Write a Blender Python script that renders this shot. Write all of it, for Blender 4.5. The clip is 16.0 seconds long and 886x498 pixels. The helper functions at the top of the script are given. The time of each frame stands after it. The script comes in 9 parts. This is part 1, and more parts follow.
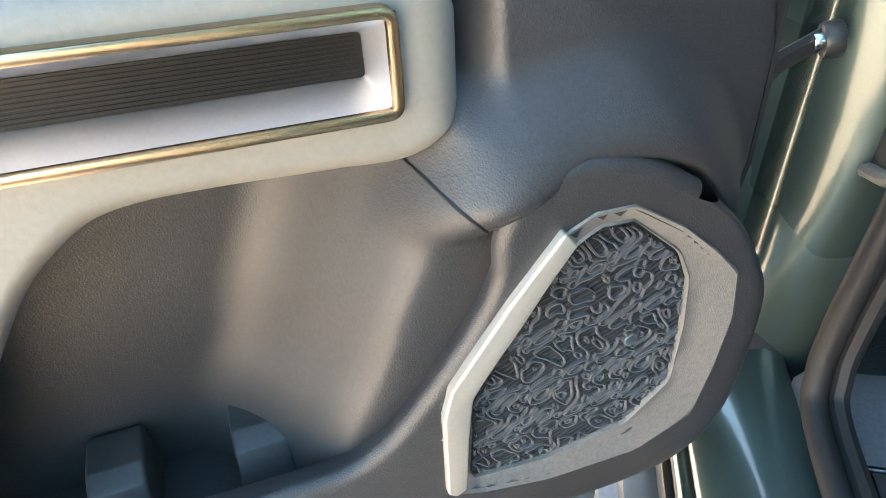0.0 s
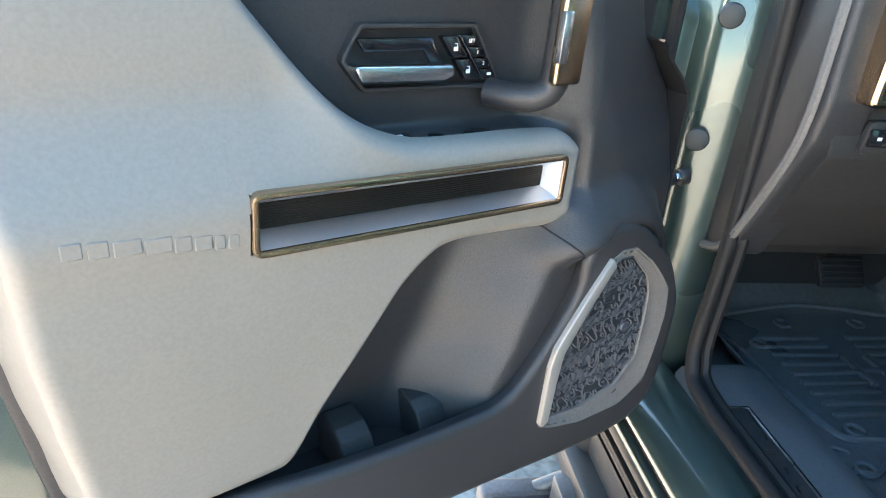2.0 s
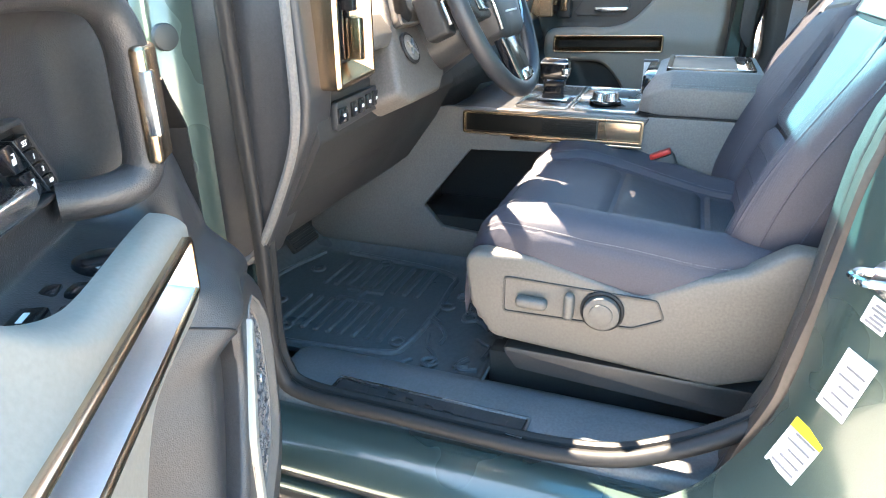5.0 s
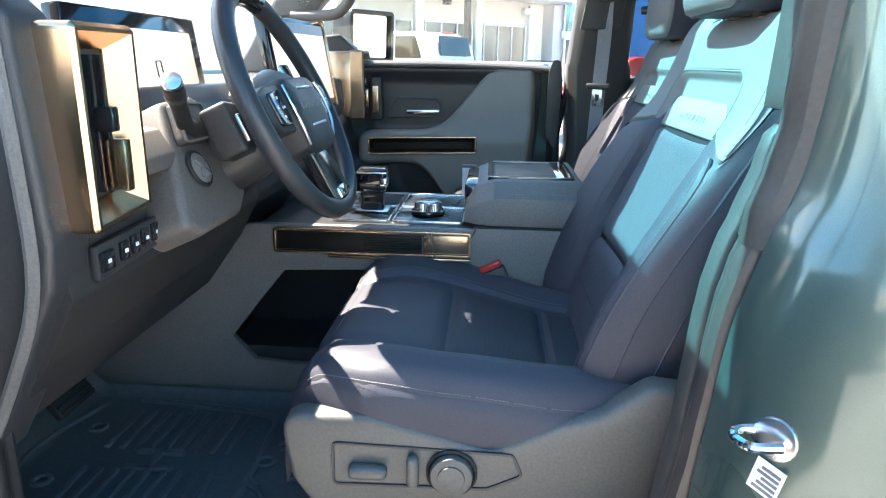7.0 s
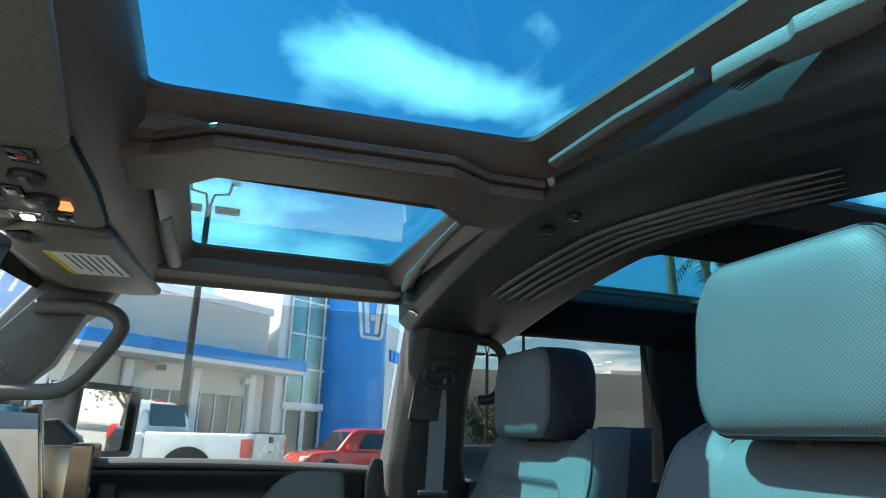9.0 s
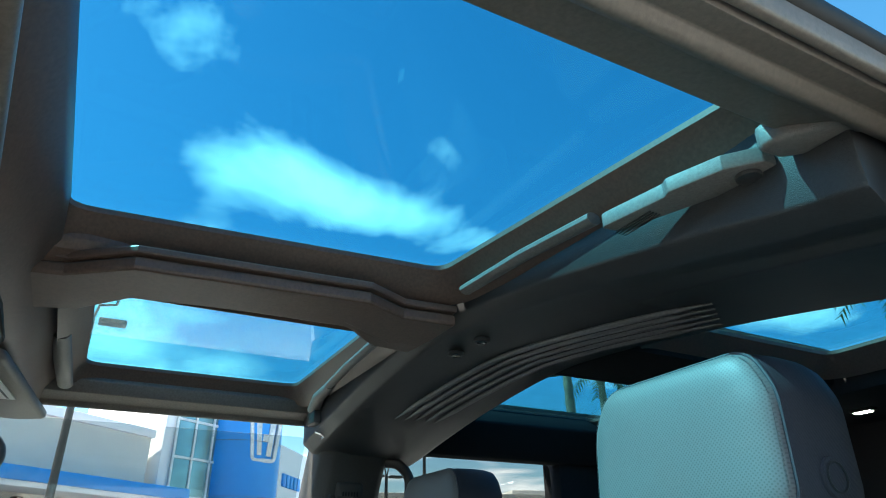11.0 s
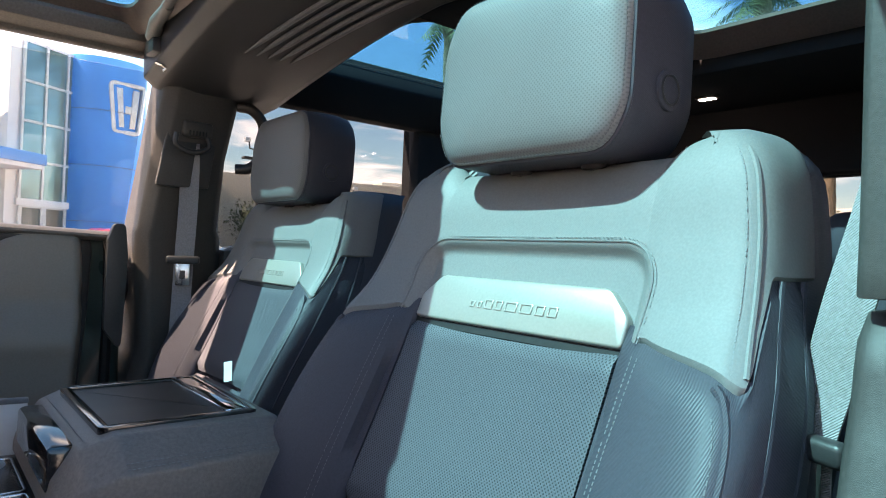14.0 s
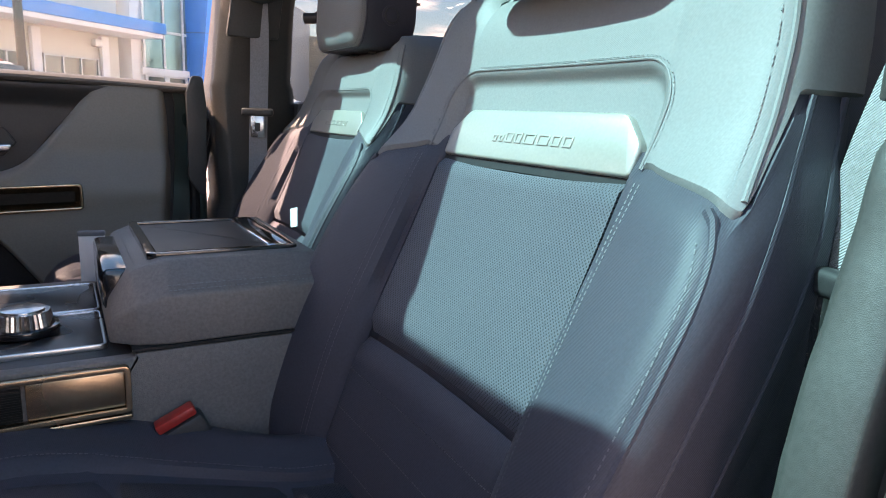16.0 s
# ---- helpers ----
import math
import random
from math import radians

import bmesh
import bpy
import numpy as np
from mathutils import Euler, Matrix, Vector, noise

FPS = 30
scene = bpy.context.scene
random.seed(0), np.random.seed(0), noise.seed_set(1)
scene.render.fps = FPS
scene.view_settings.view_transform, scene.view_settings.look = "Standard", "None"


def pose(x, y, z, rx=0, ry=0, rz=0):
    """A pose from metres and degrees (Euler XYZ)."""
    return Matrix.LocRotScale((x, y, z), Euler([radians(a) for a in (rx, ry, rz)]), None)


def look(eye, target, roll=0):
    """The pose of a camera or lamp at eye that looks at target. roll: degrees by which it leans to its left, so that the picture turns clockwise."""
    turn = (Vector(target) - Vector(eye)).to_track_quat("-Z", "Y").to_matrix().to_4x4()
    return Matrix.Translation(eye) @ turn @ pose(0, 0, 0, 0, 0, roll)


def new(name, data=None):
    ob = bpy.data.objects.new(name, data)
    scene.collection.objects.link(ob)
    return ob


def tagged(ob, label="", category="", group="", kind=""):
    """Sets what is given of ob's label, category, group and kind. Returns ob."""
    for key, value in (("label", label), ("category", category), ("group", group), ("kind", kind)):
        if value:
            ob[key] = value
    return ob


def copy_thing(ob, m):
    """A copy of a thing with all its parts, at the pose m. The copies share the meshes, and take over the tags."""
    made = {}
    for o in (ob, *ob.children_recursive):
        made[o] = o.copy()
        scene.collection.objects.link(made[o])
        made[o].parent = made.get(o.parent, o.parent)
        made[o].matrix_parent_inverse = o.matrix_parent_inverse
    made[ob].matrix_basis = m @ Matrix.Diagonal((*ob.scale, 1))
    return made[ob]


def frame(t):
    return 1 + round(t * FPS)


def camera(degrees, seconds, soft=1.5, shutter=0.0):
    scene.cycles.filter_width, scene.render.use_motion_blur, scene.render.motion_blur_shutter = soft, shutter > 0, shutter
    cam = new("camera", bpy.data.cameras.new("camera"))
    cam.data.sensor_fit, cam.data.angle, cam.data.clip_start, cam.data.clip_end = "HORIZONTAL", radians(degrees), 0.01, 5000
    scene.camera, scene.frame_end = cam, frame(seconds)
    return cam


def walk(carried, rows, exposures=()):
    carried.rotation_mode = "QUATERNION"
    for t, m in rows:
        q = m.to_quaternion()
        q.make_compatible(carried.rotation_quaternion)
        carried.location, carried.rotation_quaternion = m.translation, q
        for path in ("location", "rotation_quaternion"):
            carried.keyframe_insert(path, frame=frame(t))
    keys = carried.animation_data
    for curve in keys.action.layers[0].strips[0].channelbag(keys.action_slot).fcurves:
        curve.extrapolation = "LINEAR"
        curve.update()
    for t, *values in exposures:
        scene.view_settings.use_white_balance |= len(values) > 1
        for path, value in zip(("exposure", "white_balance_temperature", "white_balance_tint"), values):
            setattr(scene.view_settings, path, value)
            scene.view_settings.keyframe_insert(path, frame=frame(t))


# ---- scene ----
cam = camera(68.2, 16.0, 1.0)
PATH = [
    (0, (-1.182, 0.419, 1.346), (-1.479, 1.969, 0.117), -3.1),
    (0.5, (-1.27, 0.341, 1.387), (-1.366, 1.995, 0.267), 0.6),
    (1, (-1.361, 0.244, 1.418), (-1.325, 1.967, 0.404), 1.9),
    (1.5, (-1.446, 0.118, 1.447), (-1.264, 1.879, 0.517), 3.6),
    (2, (-1.528, 0.019, 1.467), (-1.219, 1.796, 0.601), 5.4),
    (2.5, (-1.642, -0.007, 1.469), (-1.101, 1.73, 0.638), 5.1),
    (3, (-1.747, 0.004, 1.474), (-0.993, 1.662, 0.646), 4.9),
    (3.5, (-1.76, 0.063, 1.466), (-0.814, 1.621, 0.643), 3.7),
    (4, (-1.725, 0.177, 1.459), (-0.471, 1.493, 0.625), 1.6),
    (4.5, (-1.709, 0.253, 1.466), (-0.201, 1.266, 0.629), 0.3),
    (5, (-1.735, 0.304, 1.483), (-0.011, 0.935, 0.689), -0.4),
    (5.2, (-1.741, 0.322, 1.485), (0.037, 0.807, 0.707), -0.1),
    (7.3, (-1.45, 0.359, 1.52), (0.493, 0.412, 1.05), 1.9),
    (7.5, (-1.376, 0.383, 1.532), (0.591, 0.412, 1.173), 2.6),
    (7.7, (-1.298, 0.402, 1.526), (0.688, 0.404, 1.286), 2.5),
    (8, (-1.191, 0.457, 1.554), (0.802, 0.282, 1.543), 2.3),
    (8.5, (-1.03, 0.536, 1.57), (0.905, 0.124, 1.858), 1.8),
    (9, (-0.931, 0.578, 1.58), (0.883, -0.056, 2.133), 1.6),
    (9.5, (-0.911, 0.599, 1.578), (0.772, -0.161, 2.348), 0.7),
    (10, (-0.937, 0.626, 1.57), (0.691, -0.178, 2.41), 0.2),
    (10.2, (-0.951, 0.624, 1.577), (0.663, -0.19, 2.432), 0.1),
    (12.5, (-0.98, 0.596, 1.56), (0.576, -0.351, 2.386), -1.2),
    (13, (-0.971, 0.564, 1.543), (0.574, -0.526, 2.194), -0.6),
    (13.5, (-0.942, 0.543, 1.52), (0.614, -0.673, 1.841), 0.8),
    (14, (-0.916, 0.53, 1.483), (0.632, -0.737, 1.494), 2.4),
    (14.5, (-0.898, 0.518, 1.452), (0.644, -0.737, 1.233), 3.0),
    (15, (-0.89, 0.506, 1.443), (0.621, -0.772, 1.15), 3.4),
    (15.5, (-0.899, 0.479, 1.449), (0.624, -0.767, 1.092), 2.5),
    (16, (-0.957, 0.434, 1.446), (0.735, -0.556, 1.048), 2.3),
]
EXPOSURE = [(0.0, 4.35, 10000, 21), (1.0, 3.86, 8700, 19), (2.0, 3.66, 8200, 19), (3.0, 3.64, 8200, 18), (3.7, 3.62, 8200, 18), (4.3, 3.98, 8300, 19), (5.2, 4.42, 8600, 20), (7.3, 3.05, 7200, 15), (7.7, 2.62, 7200, 15), (8.2, 2.0, 7200, 13), (9.0, 1.7, 6700, 5),
            (10.2, 1.8, 6600, 3), (12.5, 1.9, 6600, 3), (13.5, 2.33, 8000, 21), (14.5, 2.42, 9200, 38), (16.0, 2.62, 9500, 41)]
walk(cam, [(t, look(eye, target, roll)) for t, eye, target, roll in PATH], EXPOSURE)
from mathutils.bvhtree import BVHTree

# ---- world and light ----
SUN_DIR = Vector((0.33, 0.70, 1.0)).normalized()
world = bpy.data.worlds.new("sky")
scene.world = world
world.use_nodes = True
wn = world.node_tree.nodes
wl = world.node_tree.links
wn.clear()


def wnode(kind, **kw):
    n = wn.new(kind)
    for k, v in kw.items():
        n.inputs[k].default_value = v
    return n


sky = wn.new("ShaderNodeTexSky")
sky.sky_type = "NISHITA"
sky.sun_disc = False
sky.sun_elevation = math.asin(SUN_DIR.z)
sky.sun_rotation = math.atan2(SUN_DIR.x, SUN_DIR.y)
sky.air_density, sky.dust_density, sky.ozone_density = 1.0, 0.6, 2.0
# broken cumulus: noise laid on a flat cloud sheet above the place
geo = wn.new("ShaderNodeTexCoord")
sep = wn.new("ShaderNodeSeparateXYZ")
wl.new(geo.outputs["Generated"], sep.inputs[0])
zc = wn.new("ShaderNodeMath"); zc.operation = "MAXIMUM"; zc.inputs[1].default_value = 0.06
wl.new(sep.outputs[2], zc.inputs[0])
comb = wn.new("ShaderNodeCombineXYZ")
for i in (0, 1):
    dv = wn.new("ShaderNodeMath"); dv.operation = "DIVIDE"
    zp = wn.new("ShaderNodeMath"); zp.operation = "POWER"; zp.inputs[1].default_value = 0.7
    wl.new(zc.outputs[0], zp.inputs[0])
    wl.new(sep.outputs[i], dv.inputs[0]); wl.new(zp.outputs[0], dv.inputs[1])
    wl.new(dv.outputs[0], comb.inputs[i])
n1 = wnode("ShaderNodeTexNoise", Scale=2.1, Detail=9.0, Roughness=0.58, Distortion=0.35)
wl.new(comb.outputs[0], n1.inputs["Vector"])
r1 = wn.new("ShaderNodeValToRGB")
r1.color_ramp.elements[0].position, r1.color_ramp.elements[1].position = 0.61, 0.90
# cloud banks gather towards the horizon
low = wn.new("ShaderNodeMapRange")
low.inputs["From Min"].default_value, low.inputs["From Max"].default_value = 0.08, 0.32
low.inputs["To Min"].default_value, low.inputs["To Max"].default_value = 0.085, 0.0
wl.new(sep.outputs[2], low.inputs["Value"])
addn = wn.new("ShaderNodeMath"); addn.operation = "ADD"
wl.new(n1.outputs[0], addn.inputs[0]); wl.new(low.outputs[0], addn.inputs[1])
# the cloud banks that stand over the place: centre on the sheet, turn, half length, half width, weight
total = addn.outputs[0]
for cx_, cy_, turn_, ra, rb, wt in ((1.04, -0.03, -60, 0.22, 0.12, 0.20), (1.33, -0.46, -86, 0.42, 0.13, 0.27), (2.25, 0.02, -60, 0.62, 0.34, 0.34), (1.08, -1.72, -70, 0.42, 0.22, 0.26), (4.2, -2.75, -40, 1.1, 0.42, 0.30), (3.2, -1.45, -60, 0.5, 0.25, 0.22),
                                    (-1.2, 0.6, 30, 0.6, 0.3, 0.25), (-0.6, -1.9, 10, 0.7, 0.3, 0.25), (0.9, 1.9, 40, 0.7, 0.3, 0.22)):
    mp_ = wn.new("ShaderNodeMapping")
    mp_.vector_type = "TEXTURE"
    mp_.inputs["Location"].default_value = (cx_, cy_, 0)
    mp_.inputs["Rotation"].default_value = (0, 0, radians(turn_))
    mp_.inputs["Scale"].default_value = (ra, rb, 1)
    wl.new(comb.outputs[0], mp_.inputs["Vector"])
    ln_ = wn.new("ShaderNodeVectorMath"); ln_.operation = "LENGTH"
    wl.new(mp_.outputs[0], ln_.inputs[0])
    fall = wn.new("ShaderNodeMapRange"); fall.interpolation_type = "SMOOTHSTEP"
    fall.inputs["From Min"].default_value, fall.inputs["From Max"].default_value = 1.35, 0.2
    fall.inputs["To Min"].default_value, fall.inputs["To Max"].default_value = 0.0, wt
    wl.new(ln_.outputs["Value"], fall.inputs["Value"])
    sm_ = wn.new("ShaderNodeMath"); sm_.operation = "ADD"
    wl.new(total, sm_.inputs[0]); wl.new(fall.outputs[0], sm_.inputs[1])
    total = sm_.outputs[0]
wl.new(total, r1.inputs[0])
mixc = wn.new("ShaderNodeMix"); mixc.data_type = "RGBA"
mixc.inputs["B"].default_value = (11.0, 11.2, 11.6, 1)
wl.new(r1.outputs[0], mixc.inputs["Factor"]); 
hs = wnode("ShaderNodeHueSaturation", Saturation=1.3, Hue=0.487, Value=1.15)
wl.new(sky.outputs[0], hs.inputs["Color"]); wl.new(hs.outputs[0], mixc.inputs["A"])
bg = wnode("ShaderNodeBackground", Strength=0.085)
wl.new(mixc.outputs["Result"], bg.inputs[0])
wout = wn.new("ShaderNodeOutputWorld")
wl.new(bg.outputs[0], wout.inputs[0])

sun_data = bpy.data.lights.new("sun", "SUN")
sun_data.energy, sun_data.angle, sun_data.color = 4.5, radians(0.53), (1.0, 0.95, 0.87)
sun_ob = new("sun", sun_data)
sun_ob.matrix_world = look(SUN_DIR * 50, (0, 0, 0))

# ---- materials ----


def mat(name, base, rough=0.5, metal=0.0, scale=40.0, vary=0.15, bump=0.0, bscale=None, coat=0.0, spec=0.5, bdist=0.002, kind="noise", plane="xz", rvary=0.08, coarse=3.0, cvary=0.1, hole=0.25):
    """A principled material with two scales of colour variation, roughness variation and fine relief."""
    m = bpy.data.materials.new(name)
    m.use_nodes = True
    nt = m.node_tree
    b = nt.nodes["Principled BSDF"]
    b.inputs["Metallic"].default_value = metal
    b.inputs["Coat Weight"].default_value = coat
    b.inputs["Coat Roughness"].default_value = 0.08
    b.inputs["Specular IOR Level"].default_value = spec
    tc = nt.nodes.new("ShaderNodeTexCoord")
    fine = nt.nodes.new("ShaderNodeTexNoise")
    fine.inputs["Scale"].default_value, fine.inputs["Detail"].default_value = scale, 5.0
    big = nt.nodes.new("ShaderNodeTexNoise")
    big.inputs["Scale"].default_value, big.inputs["Detail"].default_value = coarse, 3.0
    for n in (fine, big):
        nt.links.new(tc.outputs["Object"], n.inputs["Vector"])
    mr = nt.nodes.new("ShaderNodeMapRange")
    mr.inputs["From Min"].default_value, mr.inputs["From Max"].default_value = 0.3, 0.7
    mr.inputs["To Min"].default_value, mr.inputs["To Max"].default_value = 1 - vary, 1 + vary
    nt.links.new(fine.outputs[0], mr.inputs["Value"])
    mb = nt.nodes.new("ShaderNodeMapRange")
    mb.inputs["From Min"].default_value, mb.inputs["From Max"].default_value = 0.3, 0.7
    mb.inputs["To Min"].default_value, mb.inputs["To Max"].default_value = 1 - cvary, 1 + cvary
    nt.links.new(big.outputs[0], mb.inputs["Value"])
    mul = nt.nodes.new("ShaderNodeMath"); mul.operation = "MULTIPLY"
    nt.links.new(mr.outputs[0], mul.inputs[0]); nt.links.new(mb.outputs[0], mul.inputs[1])
    vm = nt.nodes.new("ShaderNodeVectorMath"); vm.operation = "SCALE"
    vm.inputs[0].default_value = base
    nt.links.new(mul.outputs[0], vm.inputs["Scale"])
    nt.links.new(vm.outputs[0], b.inputs["Base Color"])
    rr = nt.nodes.new("ShaderNodeMapRange")
    rr.inputs["From Min"].default_value, rr.inputs["From Max"].default_value = 0.3, 0.7
    rr.inputs["To Min"].default_value, rr.inputs["To Max"].default_value = max(0.02, rough - rvary), min(1, rough + rvary)
    nt.links.new(big.outputs[0], rr.inputs["Value"])
    nt.links.new(rr.outputs[0], b.inputs["Roughness"])
    if bump:
        bs = bscale or scale
        if kind == "leather":
            v = nt.nodes.new("ShaderNodeTexVoronoi")
            v.feature = "DISTANCE_TO_EDGE"
            v.inputs["Scale"].default_value = bs
            src = v.outputs["Distance"]
        elif kind == "weave":
            v = nt.nodes.new("ShaderNodeTexWave")
            v.wave_type, v.bands_direction = "BANDS", "DIAGONAL"
            v.inputs["Scale"].default_value, v.inputs["Distortion"].default_value = bs, 0.4
            src = v.outputs["Fac"]
        elif kind == "dots":
            v = nt.nodes.new("ShaderNodeTexVoronoi")
            v.feature = "F1"
            v.voronoi_dimensions = "2D"
            v.inputs["Scale"].default_value, v.inputs["Randomness"].default_value = bs, 0.0
            mp = nt.nodes.new("ShaderNodeMapping")
            mp.inputs["Rotation"].default_value = (radians(-90) if plane == "xz" else 0, 0, radians(45) if plane != "xz" else 0)
            if plane == "xz":
                sx = nt.nodes.new("ShaderNodeSeparateXYZ")
                cx = nt.nodes.new("ShaderNodeCombineXYZ")
                nt.links.new(tc.outputs["Object"], sx.inputs[0])
                for k_, op in ((0, "ADD"), (1, "SUBTRACT")):
                    mt_ = nt.nodes.new("ShaderNodeMath")
                    mt_.operation = op
                    nt.links.new(sx.outputs[0], mt_.inputs[0]); nt.links.new(sx.outputs[2], mt_.inputs[1])
                    ms_ = nt.nodes.new("ShaderNodeMath")
                    ms_.operation = "MULTIPLY"
                    ms_.inputs[1].default_value = 0.7071
                    nt.links.new(mt_.outputs[0], ms_.inputs[0]); nt.links.new(ms_.outputs[0], cx.inputs[k_])
                mp.inputs["Rotation"].default_value = (0, 0, 0)
                nt.links.new(cx.outputs[0], mp.inputs["Vector"])
            else:
                nt.links.new(tc.outputs["Object"], mp.inputs["Vector"])
            ramp = nt.nodes.new("ShaderNodeMapRange")
            ramp.inputs["From Min"].default_value, ramp.inputs["From Max"].default_value = 0.22, 0.34
            nt.links.new(v.outputs["Distance"], ramp.inputs["Value"])
            src = ramp.outputs[0]
            dark = nt.nodes.new("ShaderNodeMapRange")
            dark.inputs["To Min"].default_value, dark.inputs["To Max"].default_value = hole, 1.0
            nt.links.new(src, dark.inputs["Value"])
            v2 = nt.nodes.new("ShaderNodeVectorMath"); v2.operation = "SCALE"
            nt.links.new(vm.outputs[0], v2.inputs[0]); nt.links.new(dark.outputs[0], v2.inputs["Scale"])
            nt.links.new(v2.outputs[0], b.inputs["Base Color"])
        else:
            v = nt.nodes.new("ShaderNodeTexNoise")
            v.inputs["Scale"].default_value, v.inputs["Detail"].default_value = bs, 4.0
            src = v.outputs[0]
        nt.links.new(mp.outputs[0] if kind == "dots" else tc.outputs["Object"], v.inputs["Vector"])
        bp = nt.nodes.new("ShaderNodeBump")
        bp.inputs["Strength"].default_value, bp.inputs["Distance"].default_value = bump, bdist
        nt.links.new(src, bp.inputs["Height"])
        nt.links.new(bp.outputs[0], b.inputs["Normal"])
    return m


def glass(name, tint, gloss=0.05, glare_veil=0.0):
    """A thin pane: tinted see-through with a sharp Fresnel gloss."""
    m = bpy.data.materials.new(name)
    m.use_nodes = True
    nt = m.node_tree
    nt.nodes.clear()
    tr = nt.nodes.new("ShaderNodeBsdfTransparent")
    tr.inputs[0].default_value = (*[c ** 0.5 for c in tint], 1)  # crossed twice, at both faces
    gl = nt.nodes.new("ShaderNodeBsdfGlossy")
    gl.inputs["Roughness"].default_value = 0.02
    fr = nt.nodes.new("ShaderNodeLayerWeight")
    fr.inputs["Blend"].default_value = 0.5
    pw = nt.nodes.new("ShaderNodeMath"); pw.operation = "POWER"; pw.inputs[1].default_value = 5.0
    nt.links.new(fr.outputs["Facing"], pw.inputs[0])
    ad = nt.nodes.new("ShaderNodeMath"); ad.operation = "MULTIPLY_ADD"; ad.inputs[1].default_value, ad.inputs[2].default_value = 0.9, gloss * 0.7
    nt.links.new(pw.outputs[0], ad.inputs[0])
    mx = nt.nodes.new("ShaderNodeMixShader")
    nt.links.new(ad.outputs[0], mx.inputs[0])
    nt.links.new(tr.outputs[0], mx.inputs[1]); nt.links.new(gl.outputs[0], mx.inputs[2])
    o = nt.nodes.new("ShaderNodeOutputMaterial")
    last = mx
    if glare_veil:
        # a dusty scattering film, added to wash the sunlit windscreen with glare
        tl = nt.nodes.new("ShaderNodeBsdfTranslucent")
        tl.inputs[0].default_value = (0.9, 0.9, 0.88, 1)
        last = nt.nodes.new("ShaderNodeMixShader")
        last.inputs[0].default_value = glare_veil
        nt.links.new(mx.outputs[0], last.inputs[1]); nt.links.new(tl.outputs[0], last.inputs[2])
    nt.links.new(last.outputs[0], o.inputs[0])
    return m


def glow(name, colour, strength):
    m = bpy.data.materials.new(name)
    m.use_nodes = True
    b = m.node_tree.nodes["Principled BSDF"]
    b.inputs["Base Color"].default_value = (*[c * 0.4 for c in colour], 1)
    b.inputs["Emission Color"].default_value = (*colour, 1)
    b.inputs["Emission Strength"].default_value = strength
    b.inputs["Roughness"].default_value = 0.15
    return m


BLACK_SOFT = mat("black_soft_trim", (0.034, 0.034, 0.036), 0.42, scale=300, bump=0.4, bscale=420, kind="leather", bdist=0.001)
BLACK_HARD = mat("black_grained_plastic", (0.032, 0.032, 0.033), 0.42, scale=200, bump=0.25, bscale=900, bdist=0.0006)
COLUMN_TRIM = mat("brown_grey_column_trim", (0.115, 0.102, 0.092), 0.45, scale=240, bump=0.25, bscale=800, bdist=0.0006)
CHAR = mat("charcoal_soft_trim", (0.165, 0.152, 0.142), 0.46, scale=260, bump=0.5, bscale=420, kind="leather", bdist=0.001)
TRIM_MID = mat("dark_brown_grey_trim", (0.110, 0.100, 0.092), 0.5, scale=260, bump=0.4, bscale=420, kind="leather", bdist=0.001)
GREY_SKIN = mat("grey_woven_vinyl", (0.232, 0.216, 0.192), 0.5, scale=240, vary=0.06, bump=0.12, bscale=520, kind="leather", bdist=0.0005, cvary=0.02)
SEAT_DARK = mat("navy_black_seat_vinyl", (0.050, 0.050, 0.065), 0.52, scale=400, vary=0.12, bump=0.3, bscale=260, kind="weave", bdist=0.0006, cvary=0.05, spec=0.35)
# insert vinyl lightened towards its sunlit look on the backrest
SEAT_PERF = mat("perforated_vinyl_sunlit", (0.085, 0.092, 0.11), 0.5, scale=400, vary=0.1, bump=0.6, bscale=330, kind="dots", bdist=0.001, cvary=0.04)
SEAT_LIGHT = mat("light_grey_seat_vinyl", (0.185, 0.183, 0.180), 0.6, scale=400, vary=0.08, bump=0.12, bscale=260, kind="weave", bdist=0.0005, cvary=0.04)
SEAT_MID = mat("perforated_grey_vinyl", (0.165, 0.168, 0.172), 0.5, scale=400, vary=0.06, hole=0.72, bump=0.12, bscale=300, kind="dots", bdist=0.0008, cvary=0.04)
# the same perforated vinyl with the cushion's shade put into the colour
SEAT_PERF_FLAT = mat("perforated_vinyl_shaded", (0.034, 0.037, 0.049), 0.52, scale=400, vary=0.1, bump=0.6, bscale=330, kind="dots", plane="xy", bdist=0.001, cvary=0.04)
STITCH = mat("pale_thread", (0.20, 0.205, 0.21), 0.7, scale=600, vary=0.2)
DARK_STITCH = mat("grey_thread", (0.12, 0.12, 0.13), 0.7, scale=600, vary=0.2)
BRONZE = mat("bronze_satin_metal", (0.52, 0.36, 0.24), 0.24, 1.0, scale=120, vary=0.05, rvary=0.05)
STEEL = mat("satin_steel", (0.62, 0.63, 0.64), 0.26, 1.0, scale=150, vary=0.05, rvary=0.06)
RECESS_METAL = mat("fine_blasted_steel", (0.60, 0.61, 0.63), 0.40, 1.0, scale=400, vary=0.03, rvary=0.03)
CHROME = mat("bright_chrome", (0.8, 0.8, 0.82), 0.08, 1.0, scale=80, vary=0.03, rvary=0.03)
PIANO = mat("gloss_black_inlay", (0.012, 0.012, 0.014), 0.12, scale=60, coat=0.5)
INLAY = mat("brushed_black_inlay", (0.010, 0.009, 0.008), 0.4, scale=160, spec=0.3)
